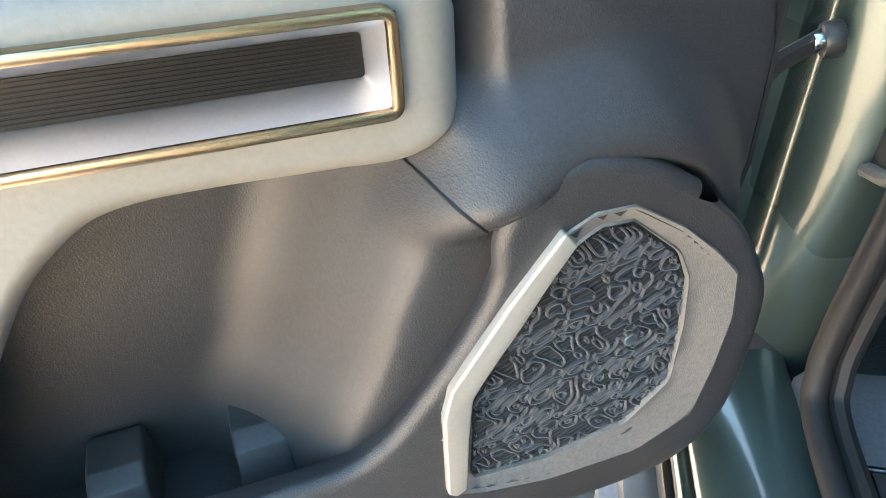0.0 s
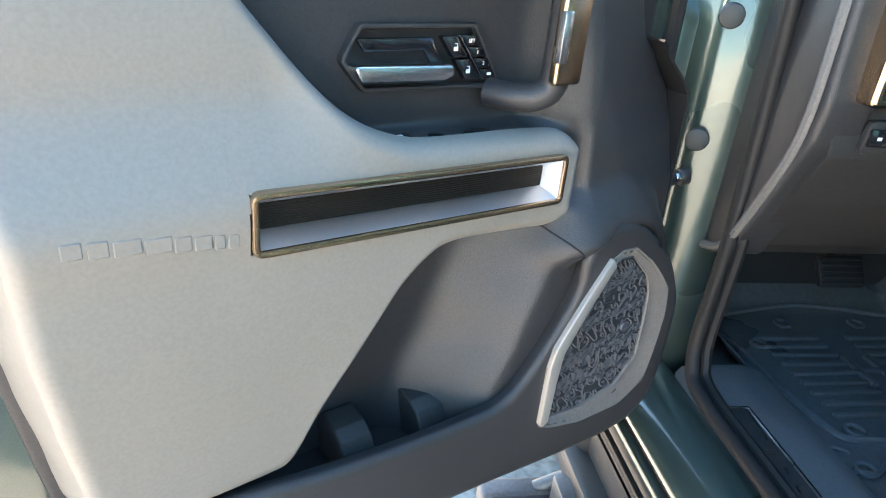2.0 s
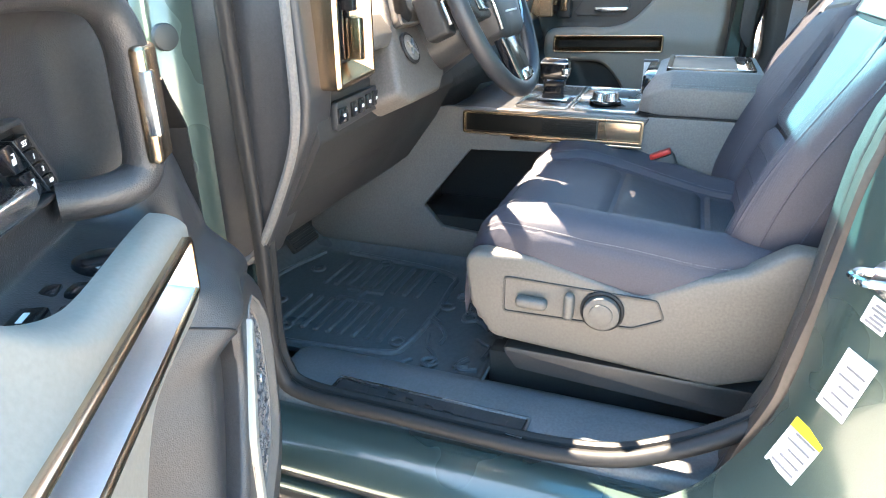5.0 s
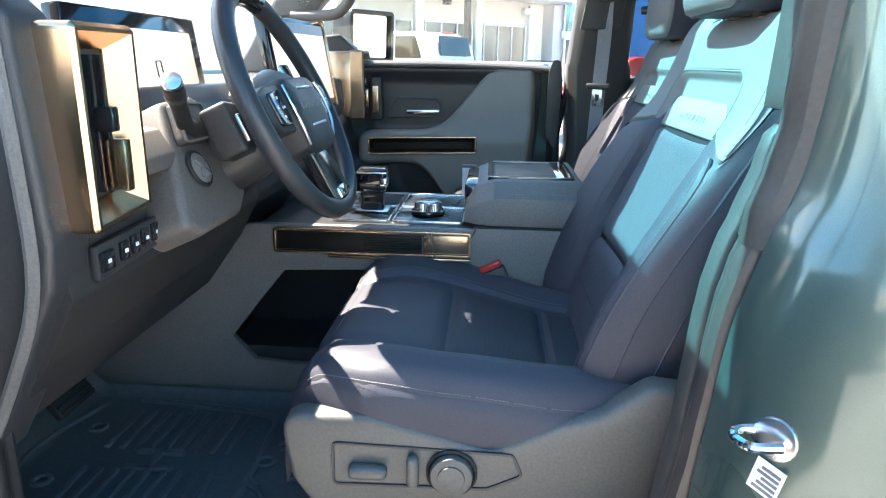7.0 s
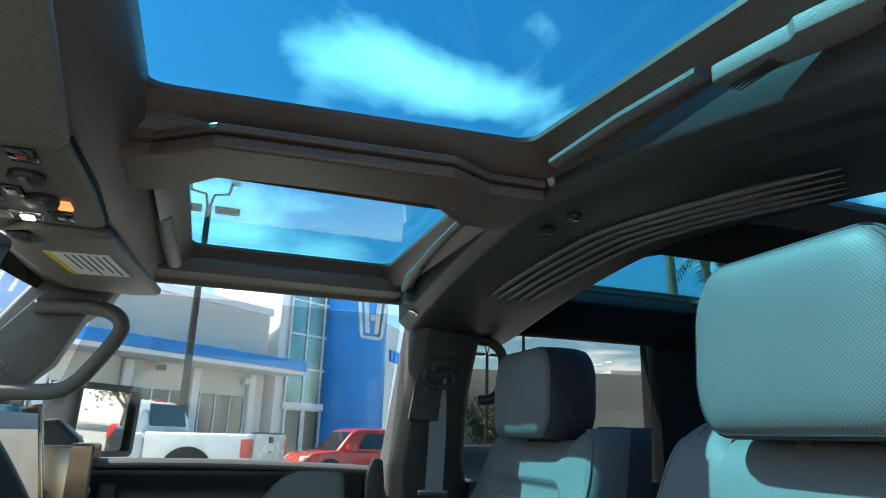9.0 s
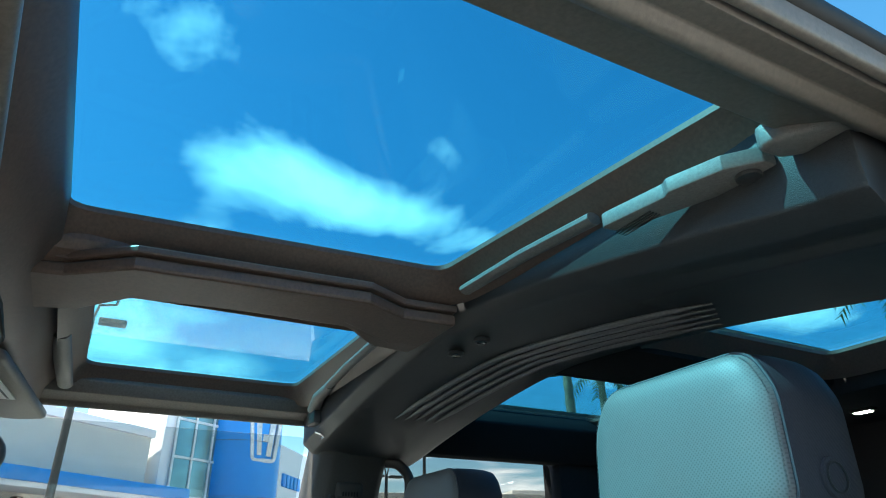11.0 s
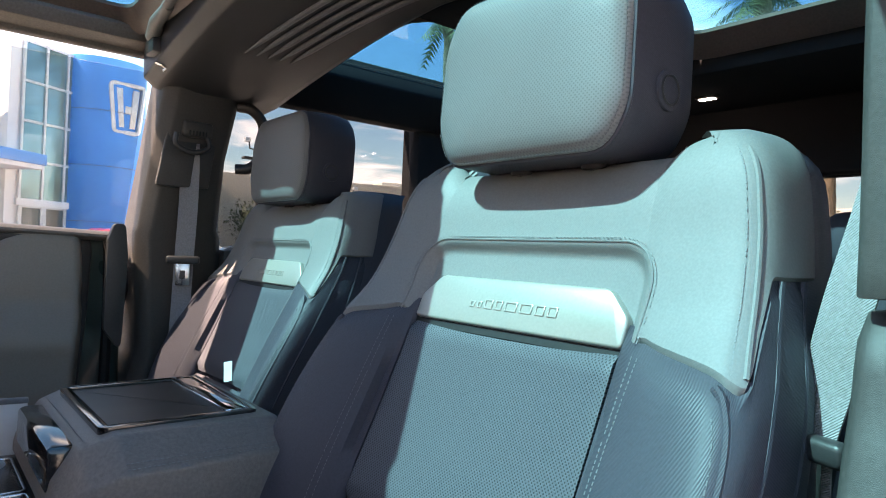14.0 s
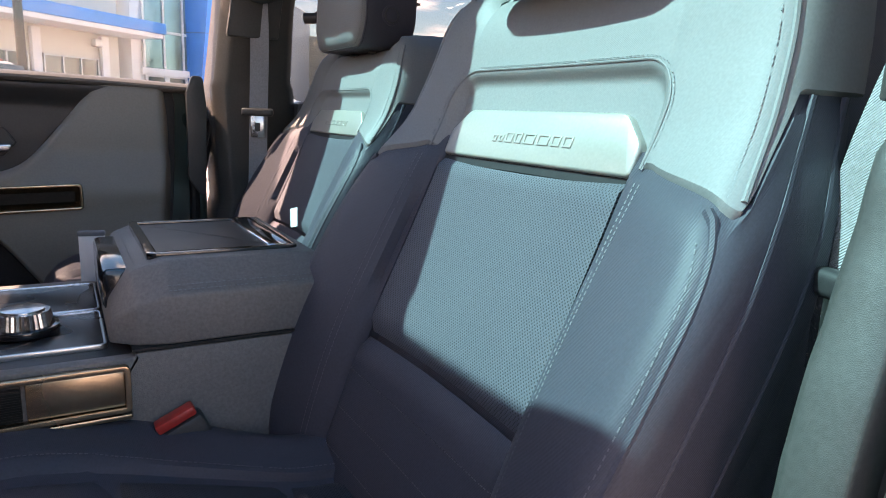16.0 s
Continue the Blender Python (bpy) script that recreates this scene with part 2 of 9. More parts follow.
# greyer than the black grille: the glint on its lines is painted in
GRILLE_LINE = mat("glint_grey_grille_line", (0.095, 0.095, 0.10), 0.3, scale=120, spec=0.6)
RUBBER = mat("black_rubber", (0.018, 0.018, 0.019), 0.55, scale=120, bump=0.2, bscale=500, bdist=0.0005, spec=0.3)
MAT_RUBBER = mat("ribbed_floor_mat_rubber", (0.100, 0.103, 0.110), 0.30, scale=90, bump=0.3, bscale=700, bdist=0.0006)
CARPET = mat("charcoal_carpet", (0.11, 0.105, 0.10), 0.95, scale=300, vary=0.4, bump=0.8, bscale=600, bdist=0.003, spec=0.1)
SILL_MAT = mat("black_sill_plastic", (0.150, 0.153, 0.162), 0.36, scale=200, bump=0.2, bscale=900, bdist=0.0006)
KICK = mat("grey_carpet_trim", (0.15, 0.15, 0.155), 0.9, scale=400, vary=0.25, bump=0.5, bscale=800, bdist=0.001, spec=0.2)
GREEN = mat("green_metallic_paint", (0.056, 0.093, 0.084), 0.28, 0.45, scale=900, vary=0.1, coat=1.0, cvary=0.03, rvary=0.03)
ROOF_BROWN = mat("dark_roof_plastic", (0.128, 0.082, 0.063), 0.46, scale=200, bump=0.25, bscale=800, bdist=0.0006)
OVERHEAD = mat("brown_grey_overhead_plastic", (0.165, 0.140, 0.119), 0.46, scale=200, bump=0.25, bscale=800, bdist=0.0006)
HEADLINER = mat("black_headliner_cloth", (0.022, 0.022, 0.024), 0.95, scale=500, vary=0.25, bump=0.4, bscale=900, bdist=0.001, spec=0.15)
PILLAR = mat("dark_brown_pillar_trim", (0.044, 0.041, 0.038), 0.5, scale=260, bump=0.4, bscale=420, kind="leather", bdist=0.001)
DECK = mat("satin_black_plate", (0.016, 0.016, 0.018), 0.26, scale=120, spec=0.35)
BELT = mat("grey_belt_webbing", (0.30, 0.295, 0.305), 0.7, scale=300, bump=0.9, bscale=330, kind="weave", bdist=0.0008)
RED = mat("red_buckle_plastic", (0.65, 0.04, 0.03), 0.35, scale=100)
PAPER = mat("white_paper", (0.75, 0.75, 0.74), 0.7, scale=60, vary=0.04)
INK = mat("grey_print", (0.16, 0.16, 0.17), 0.7, scale=60)
YELLOW = mat("yellow_print", (0.8, 0.55, 0.03), 0.6, scale=60)
ICON = mat("white_icon_paint", (0.8, 0.8, 0.8), 0.5, scale=60)
ROOF_GLASS = glass("blue_tinted_roof_glass", (0.122, 0.475, 0.61), 0.04)
SIDE_GLASS = glass("clear_side_glass", (0.63, 0.67, 0.66), 0.05)
PRIV_GLASS = glass("privacy_glass", (0.27, 0.28, 0.28), 0.05)
SHIELD_GLASS = glass("windscreen_glass", (0.88, 0.93, 0.92), 0.05, 0.035)
BADGE = mat("satin_silver_paint", (0.40, 0.375, 0.335), 0.36, 0.4, scale=300, vary=0.04, rvary=0.04)
MIRROR = mat("mirror_silver", (0.9, 0.9, 0.9), 0.02, 1.0, vary=0.0, cvary=0.0, rvary=0.0)

# ---- building helpers ----


def thing(name, label, category, m=None, group="", kind=""):
    ob = new(name)
    ob.empty_display_size = 0.1
    if m is not None:
        ob.matrix_world = m
    return tagged(ob, label, category, group, kind)


MIRRORED = set()


def part(name, bm, material, parent=None, label="", smooth=True):
    """Links a bmesh as one mesh object under a thing or a part."""
    top = parent
    while top is not None and top.parent is not None:
        top = top.parent
    if top is not None and top.name in MIRRORED:
        bmesh.ops.scale(bm, vec=(1, -1, 1), verts=bm.verts)
        bmesh.ops.reverse_faces(bm, faces=bm.faces)
    me = bpy.data.meshes.new(name)
    bm.to_mesh(me)
    bm.free()
    me.materials.append(material)
    if smooth:
        me.shade_smooth()
        me.set_sharp_from_angle(angle=radians(38))
    ob = new(name, me)
    if parent is not None:
        ob.parent = parent
    if label:
        ob["label"] = label
    return ob


def bevelled(bm, width, segments=2, angle=30):
    if width > 0:
        es = [e for e in bm.edges if len(e.link_faces) == 2 and e.calc_face_angle(0) > radians(angle)]
        bmesh.ops.bevel(bm, geom=es, offset=width, segments=segments, profile=0.5, affect="EDGES", clamp_overlap=True)
    return bm


def box(x0, x1, y0, y1, z0, z1, bevel=0.004, seg=2, m=None):
    bm = bmesh.new()
    bmesh.ops.create_cube(bm, size=1)
    bmesh.ops.transform(bm, matrix=Matrix.Translation(((x0 + x1) / 2, (y0 + y1) / 2, (z0 + z1) / 2)) @ Matrix.Diagonal((abs(x1 - x0), abs(y1 - y0), abs(z1 - z0), 1)), verts=bm.verts)
    bevelled(bm, bevel, seg)
    if m is not None:
        bmesh.ops.transform(bm, matrix=m, verts=bm.verts)
    return bm


def rounded(pts, r, n=5):
    """Rounds the corners of an outline. r: one radius, or one per corner."""
    out = []
    k = len(pts)
    for i, p in enumerate(pts):
        p = Vector(p).to_2d()
        a, c = Vector(pts[i - 1]).to_2d(), Vector(pts[(i + 1) % k]).to_2d()
        rad = r[i] if isinstance(r, (list, tuple)) else r
        va, vc = (a - p), (c - p)
        ang = va.angle(vc)
        if rad <= 0 or ang > 3.1:
            out.append((p.x, p.y))
            continue
        dist = min(rad / math.tan(ang / 2), va.length * 0.49, vc.length * 0.49)
        s, e = p + va.normalized() * dist, p + vc.normalized() * dist
        for j in range(n + 1):
            t = j / n
            q = s * (1 - t) ** 2 + p * 2 * t * (1 - t) + e * t * t
            out.append((q.x, q.y))
    return out


PLANES = {"xy": lambda a, b, h: (a, b, h), "xz": lambda a, b, h: (a, h, b), "yz": lambda a, b, h: (h, a, b)}


def prism(pts, h0, h1, plane="xz", bevel=0.003, seg=2, m=None):
    """An outline pulled out from h0 to h1 across its plane."""
    f = PLANES[plane]
    bm = bmesh.new()
    lo = [bm.verts.new(f(a, b, h0)) for a, b in pts]
    hi = [bm.verts.new(f(a, b, h1)) for a, b in pts]
    k = len(pts)
    bm.faces.new(lo)
    bm.faces.new(hi)
    for i in range(k):
        bm.faces.new((lo[i], lo[(i + 1) % k], hi[(i + 1) % k], hi[i]))
    bmesh.ops.recalc_face_normals(bm, faces=bm.faces)
    bevelled(bm, bevel, seg, 40)
    if m is not None:
        bmesh.ops.transform(bm, matrix=m, verts=bm.verts)
    return bm


def ring(outer, inner, h0, h1, plane="xz", bevel=0.002, m=None):
    """A frame between two outlines with the same number of points."""
    f = PLANES[plane]
    bm = bmesh.new()
    o0, o1 = [bm.verts.new(f(a, b, h0)) for a, b in outer], [bm.verts.new(f(a, b, h1)) for a, b in outer]
    i0, i1 = [bm.verts.new(f(a, b, h0)) for a, b in inner], [bm.verts.new(f(a, b, h1)) for a, b in inner]
    k = len(outer)
    for j in range(k):
        n = (j + 1) % k
        for q in ((o0[j], o0[n], o1[n], o1[j]), (i0[n], i0[j], i1[j], i1[n]), (o1[j], o1[n], i1[n], i1[j]), (o0[n], o0[j], i0[j], i0[n])):
            bm.faces.new(q)
    bmesh.ops.recalc_face_normals(bm, faces=bm.faces)
    bevelled(bm, bevel, 2, 40)
    if m is not None:
        bmesh.ops.transform(bm, matrix=m, verts=bm.verts)
    return bm


def inset_outline(pts, d):
    """An outline moved inwards by d (for a simple counter-clockwise or clockwise outline)."""
    k = len(pts)
    area = sum(pts[i - 1][0] * pts[i][1] - pts[i][0] * pts[i - 1][1] for i in range(k))
    sg = 1 if area > 0 else -1
    out = []
    for i in range(k):
        p, a, c = Vector(pts[i]), Vector(pts[i - 1]), Vector(pts[(i + 1) % k])
        e1, e2 = (p - a), (c - p)
        n1, n2 = Vector((-e1.y, e1.x)), Vector((-e2.y, e2.x))
        if n1.length < 1e-9 or n2.length < 1e-9:
            n = n1 + n2
        else:
            n = n1.normalized() + n2.normalized()
        n.normalize()
        out.append(tuple(p + n * d * sg))
    return out


def catmull(pts, n=8, closed=False):
    """A smooth line through points."""
    pts = [Vector(p) for p in pts]
    k = len(pts)
    out = []
    rng = range(k if closed else k - 1)
    for i in rng:
        p1, p2 = pts[i], pts[(i + 1) % k]
        p0 = pts[i - 1] if (closed or i > 0) else p1 * 2 - p2
        p3 = pts[(i + 2) % k] if (closed or i + 2 < k) else p2 * 2 - p1
        for j in range(n):
            t = j / n
            out.append(0.5 * ((2 * p1) + (p2 - p0) * t + (2 * p0 - 5 * p1 + 4 * p2 - p3) * t * t + (3 * p1 - p0 - 3 * p2 + p3) * t ** 3))
    if not closed:
        out.append(pts[-1])
    return out


def tube(pts, r, n=10, closed=False, cap=True, flat=1.0, up=None):
    """A round or flattened rod along points; r: one radius or one per point; flat squeezes it along up."""
    pts = [Vector(p) for p in pts]
    k = len(pts)
    bm = bmesh.new()
    rings = []
    prev = None
    for i, p in enumerate(pts):
        a = pts[i - 1] if (closed or i > 0) else p
        b = pts[(i + 1) % k] if (closed or i + 1 < k) else p
        t = (b - a).normalized()
        if up is not None:
            ref = Vector(up)
        elif prev is None:
            ref = Vector((0, 0, 1)) if abs(t.z) < 0.9 else Vector((1, 0, 0))
        else:
            ref = prev
        nrm = (ref - t * ref.dot(t)).normalized()
        prev = nrm
        bi = t.cross(nrm)
        rad = r[i] if isinstance(r, (list, tuple)) else r
        rings.append([bm.verts.new(p + (nrm * math.cos(2 * math.pi * j / n) * flat + bi * math.sin(2 * math.pi * j / n)) * rad) for j in range(n)])
    for i in range(k if closed else k - 1):
        a, b = rings[i], rings[(i + 1) % k]
        for j in range(n):
            bm.faces.new((a[j], a[(j + 1) % n], b[(j + 1) % n], b[j]))
    if cap and not closed:
        bm.faces.new(rings[0][::-1])
        bm.faces.new(rings[-1])
    bmesh.ops.recalc_face_normals(bm, faces=bm.faces)
    return bm


def sheet(f, nu, nv, thick=0.0):
    """A grid surface from f(u, v), u and v from 0 to 1, with a thickness to its back."""
    bm = bmesh.new()
    g = [[bm.verts.new(f(i / nu, j / nv)) for j in range(nv + 1)] for i in range(nu + 1)]
    for i in range(nu):
        for j in range(nv):
            bm.faces.new((g[i][j], g[i + 1][j], g[i + 1][j + 1], g[i][j + 1]))
    if thick:
        bm.normal_update()
        bmesh.ops.solidify(bm, geom=bm.faces[:], thickness=thick)
        bmesh.ops.recalc_face_normals(bm, faces=bm.faces)
    return bm


def loft(loops, cap=True, closed=False):
    """A skin over rings of points."""
    bm = bmesh.new()
    rings = [[bm.verts.new(p) for p in lp] for lp in loops]
    k, n = len(rings), len(rings[0])
    for i in range(k if closed else k - 1):
        a, b = rings[i], rings[(i + 1) % k]
        for j in range(n):
            bm.faces.new((a[j], a[(j + 1) % n], b[(j + 1) % n], b[j]))
    if cap and not closed:
        bm.faces.new(rings[0][::-1])
        bm.faces.new(rings[-1])
    bmesh.ops.recalc_face_normals(bm, faces=bm.faces)
    return bm


def disc(centre, axis, r, depth, n=24, bevel=0.001, r2=None):
    bm = bmesh.new()
    bmesh.ops.create_cone(bm, cap_ends=True, segments=n, radius1=r, radius2=r if r2 is None else r2, depth=depth)
    bevelled(bm, bevel, 2, 50)
    q = Vector((0, 0, 1)).rotation_difference(Vector(axis))
    bmesh.ops.transform(bm, matrix=Matrix.Translation(centre) @ q.to_matrix().to_4x4(), verts=bm.verts)
    return bm


def joined(*bms):
    out = bmesh.new()
    for b in bms:
        me = bpy.data.meshes.new("tmp")
        b.to_mesh(me)
        b.free()
        out.from_mesh(me)
        bpy.data.meshes.remove(me)
    return out


def lerp(a, b, t):
    return a + (b - a) * t


def ramp(x, pts):
    """Piecewise smooth value at x through (x, value) pairs."""
    if x <= pts[0][0]:
        return pts[0][1]
    for (x0, y0), (x1, y1) in zip(pts, pts[1:]):
        if x <= x1:
            t = (x - x0) / (x1 - x0)
            t = t * t * (3 - 2 * t) * 0.5 + t * 0.5
            return y0 + (y1 - y0) * t
    return pts[-1][1]




def curve(x, pts):
    """A smooth value at x through (x, value) pairs."""
    n = len(pts)
    if x <= pts[0][0]:
        return pts[0][1]
    for i in range(n - 1):
        (x1, y1), (x2, y2) = pts[i], pts[i + 1]
        if x <= x2:
            x0, y0 = pts[i - 1] if i else (2 * x1 - x2, 2 * y1 - y2)
            x3, y3 = pts[i + 2] if i + 2 < n else (2 * x2 - x1, 2 * y2 - y1)
            m1, m2 = (y2 - y0) / (x2 - x0) * (x2 - x1), (y3 - y1) / (x3 - x1) * (x2 - x1)
            t = (x - x1) / (x2 - x1)
            return (2 * t ** 3 - 3 * t * t + 1) * y1 + (t ** 3 - 2 * t * t + t) * m1 + (3 * t * t - 2 * t ** 3) * y2 + (t ** 3 - t * t) * m2
    return pts[-1][1]


CX = 0.05  # the car's middle line

# ---- ground ----


def build_ground():
    bm = sheet(lambda u, v: ((u - 0.5) * 900, (v - 0.5) * 900, 0), 8, 8)
    asphalt = mat("pale_worn_asphalt", (0.36, 0.345, 0.32), 0.9, scale=30, vary=0.35, bump=0.5, bscale=120, bdist=0.01, coarse=0.4, cvary=0.2, spec=0.2)
    g = part("ground", bm, asphalt, None, smooth=False)
    tagged(g, "pale worn asphalt of a car park", "ground", kind="structure")


build_ground()

# ---- car body: sills, pillars, roof frame, floor ----
body = thing("car_body", "dark green pickup body with black roof trim, front door open", "car", kind="structure")


def side(x, s):
    """x measured outwards from the middle line on side s (-1 driver, 1 passenger)."""
    return CX + s * x


def floor_pan():
    def f(u, v):
        x = lerp(-0.80, 0.90, u)
        y = lerp(-1.6, 1.75, v)
        z = 0.70
        if y > 1.28:
            z += (y - 1.28) * 1.1
        a = abs(x - CX)
        if a < 0.2:
            z += 0.10 * (1 - (a / 0.2) ** 2)
        return (x, y, z)
    part("floor_pan", sheet(f, 40, 60, 0.02), CARPET, body, "charcoal carpeted floor")


floor_pan()


def sill_side(s):
    # inner sill trim, painted step, rocker
    prof = [(0.74, 0.70), (0.755, 0.745), (0.80, 0.762), (0.925, 0.760), (0.935, 0.745), (0.935, 0.68), (0.74, 0.66)]
    pts = [(side(x, s), z) for x, z in prof]
    part("sill_trim", prism(pts, -1.5, 0.98, "xz", 0.004), SILL_MAT, body, "black plastic sill cover")
    prof = [(0.93, 0.735), (0.955, 0.742), (1.0, 0.732), (1.04, 0.712), (1.052, 0.698), (1.050, 0.684), (0.93, 0.684)]
    pts = [(side(x, s), z) for x, z in prof]
    part("painted_sill", prism(pts, -1.6, 1.55, "xz", 0.008, 3), GREEN, body, "dark green painted door sill")
    prof = [(0.93, 0.682), (1.044, 0.682), (1.050, 0.60), (1.05, 0.50), (0.98, 0.44), (0.90, 0.44), (0.90, 0.682)]
    pts = [(side(x, s), z) for x, z in prof]
    part("rocker_cladding", prism(pts, -1.6, 1.55, "xz", 0.006), BLACK_HARD, body, "black rocker cladding")
    part("painted_lip", prism([(side(x, s), z) for x, z in ((1.040, 0.672), (1.060, 0.674), (1.064, 0.664), (1.060, 0.654), (1.040, 0.652))], -1.6, 1.55, "xz", 0.003), GREEN, body, "green painted lower lip")
    for k in (0, 1):
        x0 = 1.058 - 0.02 * k
        part("trim_strip", prism([(side(x0, s), 0.632 - 0.05 * k), (side(x0 + 0.012, s), 0.632 - 0.05 * k), (side(x0 + 0.012, s), 0.618 - 0.05 * k), (side(x0, s), 0.618 - 0.05 * k)], -1.5, 1.45, "xz", 0.002), RUBBER, body)


for s_ in (-1, 1):
    sill_side(s_)


def hinge_post(s):
    # painted A-post with the kick side
    pts = [(side(0.84, s), 1.02), (side(0.93, s), 1.02), (side(0.985, s), 1.05), (side(1.0, s), 1.12), (side(1.0, s), 1.6), (side(0.84, s), 1.6)]
    part("hinge_post", prism(pts, 0.60, 1.50, "xy", 0.012, 3), GREEN, body, "green painted hinge post")
    pts = [(0.80, 1.93), (0.97, 1.95), (1.28, 1.46), (1.12, 1.46), (0.985, 1.66), (0.925, 1.72), (0.875, 1.83), (0.83, 1.87)]
    part("a_pillar", prism(pts, side(0.775, s), side(0.86, s), "yz", 0.012, 3), CHAR, body, "grey trimmed windscreen pillar")
    part("lower_fender", box(side(0.88, s), side(1.07, s), 1.02, 2.6, 0.42, 0.76, 0.04, 3), BLACK_HARD, body, "black lower wing cladding")
    part("wheel_liner", box(side(0.62, s), side(0.90, s), 1.37, 2.4, 0.25, 1.30, 0.05, 3), RUBBER, body, "black wheel liner")
    part("fender", box(side(0.86, s), side(1.08, s), 1.10, 2.6, 0.75, 1.42, 0.05, 4), GREEN, body, "green front wing")


for s_ in (-1, 1):
    hinge_post(s_)


def post_y(z):
    """Front face of the driver's middle pillar, sweeping forward to the sill."""
    return ramp(z, [(0.70, 0.20), (0.80, 0.165), (0.95, 0.122), (1.1, 0.102), (1.2, 0.093), (1.25, 0.088), (1.30, 0.078), (1.35, 0.061), (1.40, 0.045), (1.45, 0.035), (1.6, 0.030), (1.75, 0.022), (1.90, -0.02), (1.99, -0.04)])


PILLAR_GREY = mat("grained_grey_pillar_trim", (0.052, 0.050, 0.047), 0.55, scale=260, bump=0.25, bscale=900, kind="leather", bdist=0.001)
SEAL_RUBBER = mat("satin_seal_rubber", (0.050, 0.042, 0.038), 0.40, scale=160, bump=0.15, bscale=700, bdist=0.0004)


def b_pillar(s):
    # upper trim leaning inwards, lower part wider
    loops = []
    for z, x_in, x_out, y0, y1 in ((0.70, 0.80, 0.99, -0.22, 0.30), (0.80, 0.80, 0.99, -0.20, 0.22), (0.95, 0.80, 0.99, -0.16, 0.13), (1.20, 0.80, 0.98, -0.15, 0.07),
                                   (1.50, 0.785, 0.96, -0.13, 0.085), (1.515, 0.78, 0.95, -0.12, 0.08), (1.70, 0.745, 0.90, -0.12, 0.065), (1.90, 0.69, 0.85, -0.14, 0.05), (1.99, 0.62, 0.82, -0.20, 0.08)):
        c = 0.02
        ring_pts = [(x_in, y0 + c), (x_in + c, y0), (x_out, y0), (x_out, y1), (x_in + c * 1.5, y1), (x_in, y1 - c * 1.5)]
        loops.append([(side(x, s), y, z) for x, y in ring_pts])
    part("b_pillar", bevelled(loft(loops), 0.006, 2, 30), PILLAR, body, "dark trimmed middle pillar")


def b_pillar_driver():
    """Inner trim in two pieces, a dark gutter, and a broad rubber seal before the painted jamb."""
    def band(prof, z0, z1, n=24):
        return loft([[(side(x, -1), post_y(z) + dy, z) for x, dy in prof(z)] for z in [lerp(z0, z1, i / n) for i in range(n + 1)]])
    inner = lambda z: ramp(z, [(0.70, 0.83), (0.95, 0.82), (1.2, 0.802), (1.5, 0.800), (1.75, 0.795), (1.90, 0.775), (1.99, 0.775)])
    def core(z):
        a = inner(z)
        return [(a + 0.012, -0.20), (0.985 if z < 1.6 else 0.90, -0.20), (0.985 if z < 1.6 else 0.90, -0.035), (a + 0.012, -0.030)]
    part("b_pillar", band(core, 0.70, 1.99), PILLAR, body, "dark inner post of the middle pillar")
    def lower(z):
        a = inner(z)
        w = 0.045 - 0.010 * max(0.0, (z - 1.33) / 0.1)
        d = -0.012 * max(0.0, (z - 1.43) / 0.02) ** 2
        return [(a, -0.17), (a + 0.02, -0.19), (a + w, -0.10), (a + w, -0.012 + d), (a + w - 0.003, -0.003 + d), (a + w - 0.014, d), (a + 0.010, -0.001 + d), (a + 0.004, -0.004 + d), (a, -0.012 + d)]
    part("pillar_trim", bevelled(band(lower, 0.74, 1.455, 36), 0.002, 2, 40), PILLAR_GREY, body, "grained grey lower pillar trim")
    def upper(z):
        a = inner(z)
        w = 0.062 - 0.02 * max(0.0, (z - 1.75) / 0.24)
        return [(a, -0.17), (a + 0.02, -0.19), (a + w, -0.10), (a + w, -0.002), (a + w - 0.006, 0.004), (a + 0.008, 0.004), (a + 0.002, 0.001), (a, -0.006)]
    part("pillar_trim", bevelled(band(upper, 1.464, 1.985), 0.002, 2, 40), PILLAR_GREY, body, "grained grey upper pillar trim")
    def seal_low(z):
        return [(0.858, -0.02), (0.860, -0.006), (0.868, 0.000), (0.880, 0.0015), (0.888, 0.000), (0.896, 0.008), (0.912, 0.012), (0.926, 0.008), (0.932, -0.004), (0.930, -0.03)]
    part("door_seal", band(seal_low, 0.74, 1.345, 30), SEAL_RUBBER, body, "broad satin black door seal")
    def seal_up(z):
        k = 0.006 * min(1.0, (z - 1.33) / 0.03)
        return [(0.855, -0.02), (0.858, -0.004), (0.866, 0.002 + k), (0.882, 0.006 + k), (0.900, 0.013 + k), (0.918, 0.014 + k), (0.934, 0.008 + k), (0.944, -0.006), (0.940, -0.03)]
    part("door_seal", band(seal_up, 1.33, 1.60, 16), SEAL_RUBBER, body, "thick upper end of the door seal")


b_pillar(1)
b_pillar_driver()


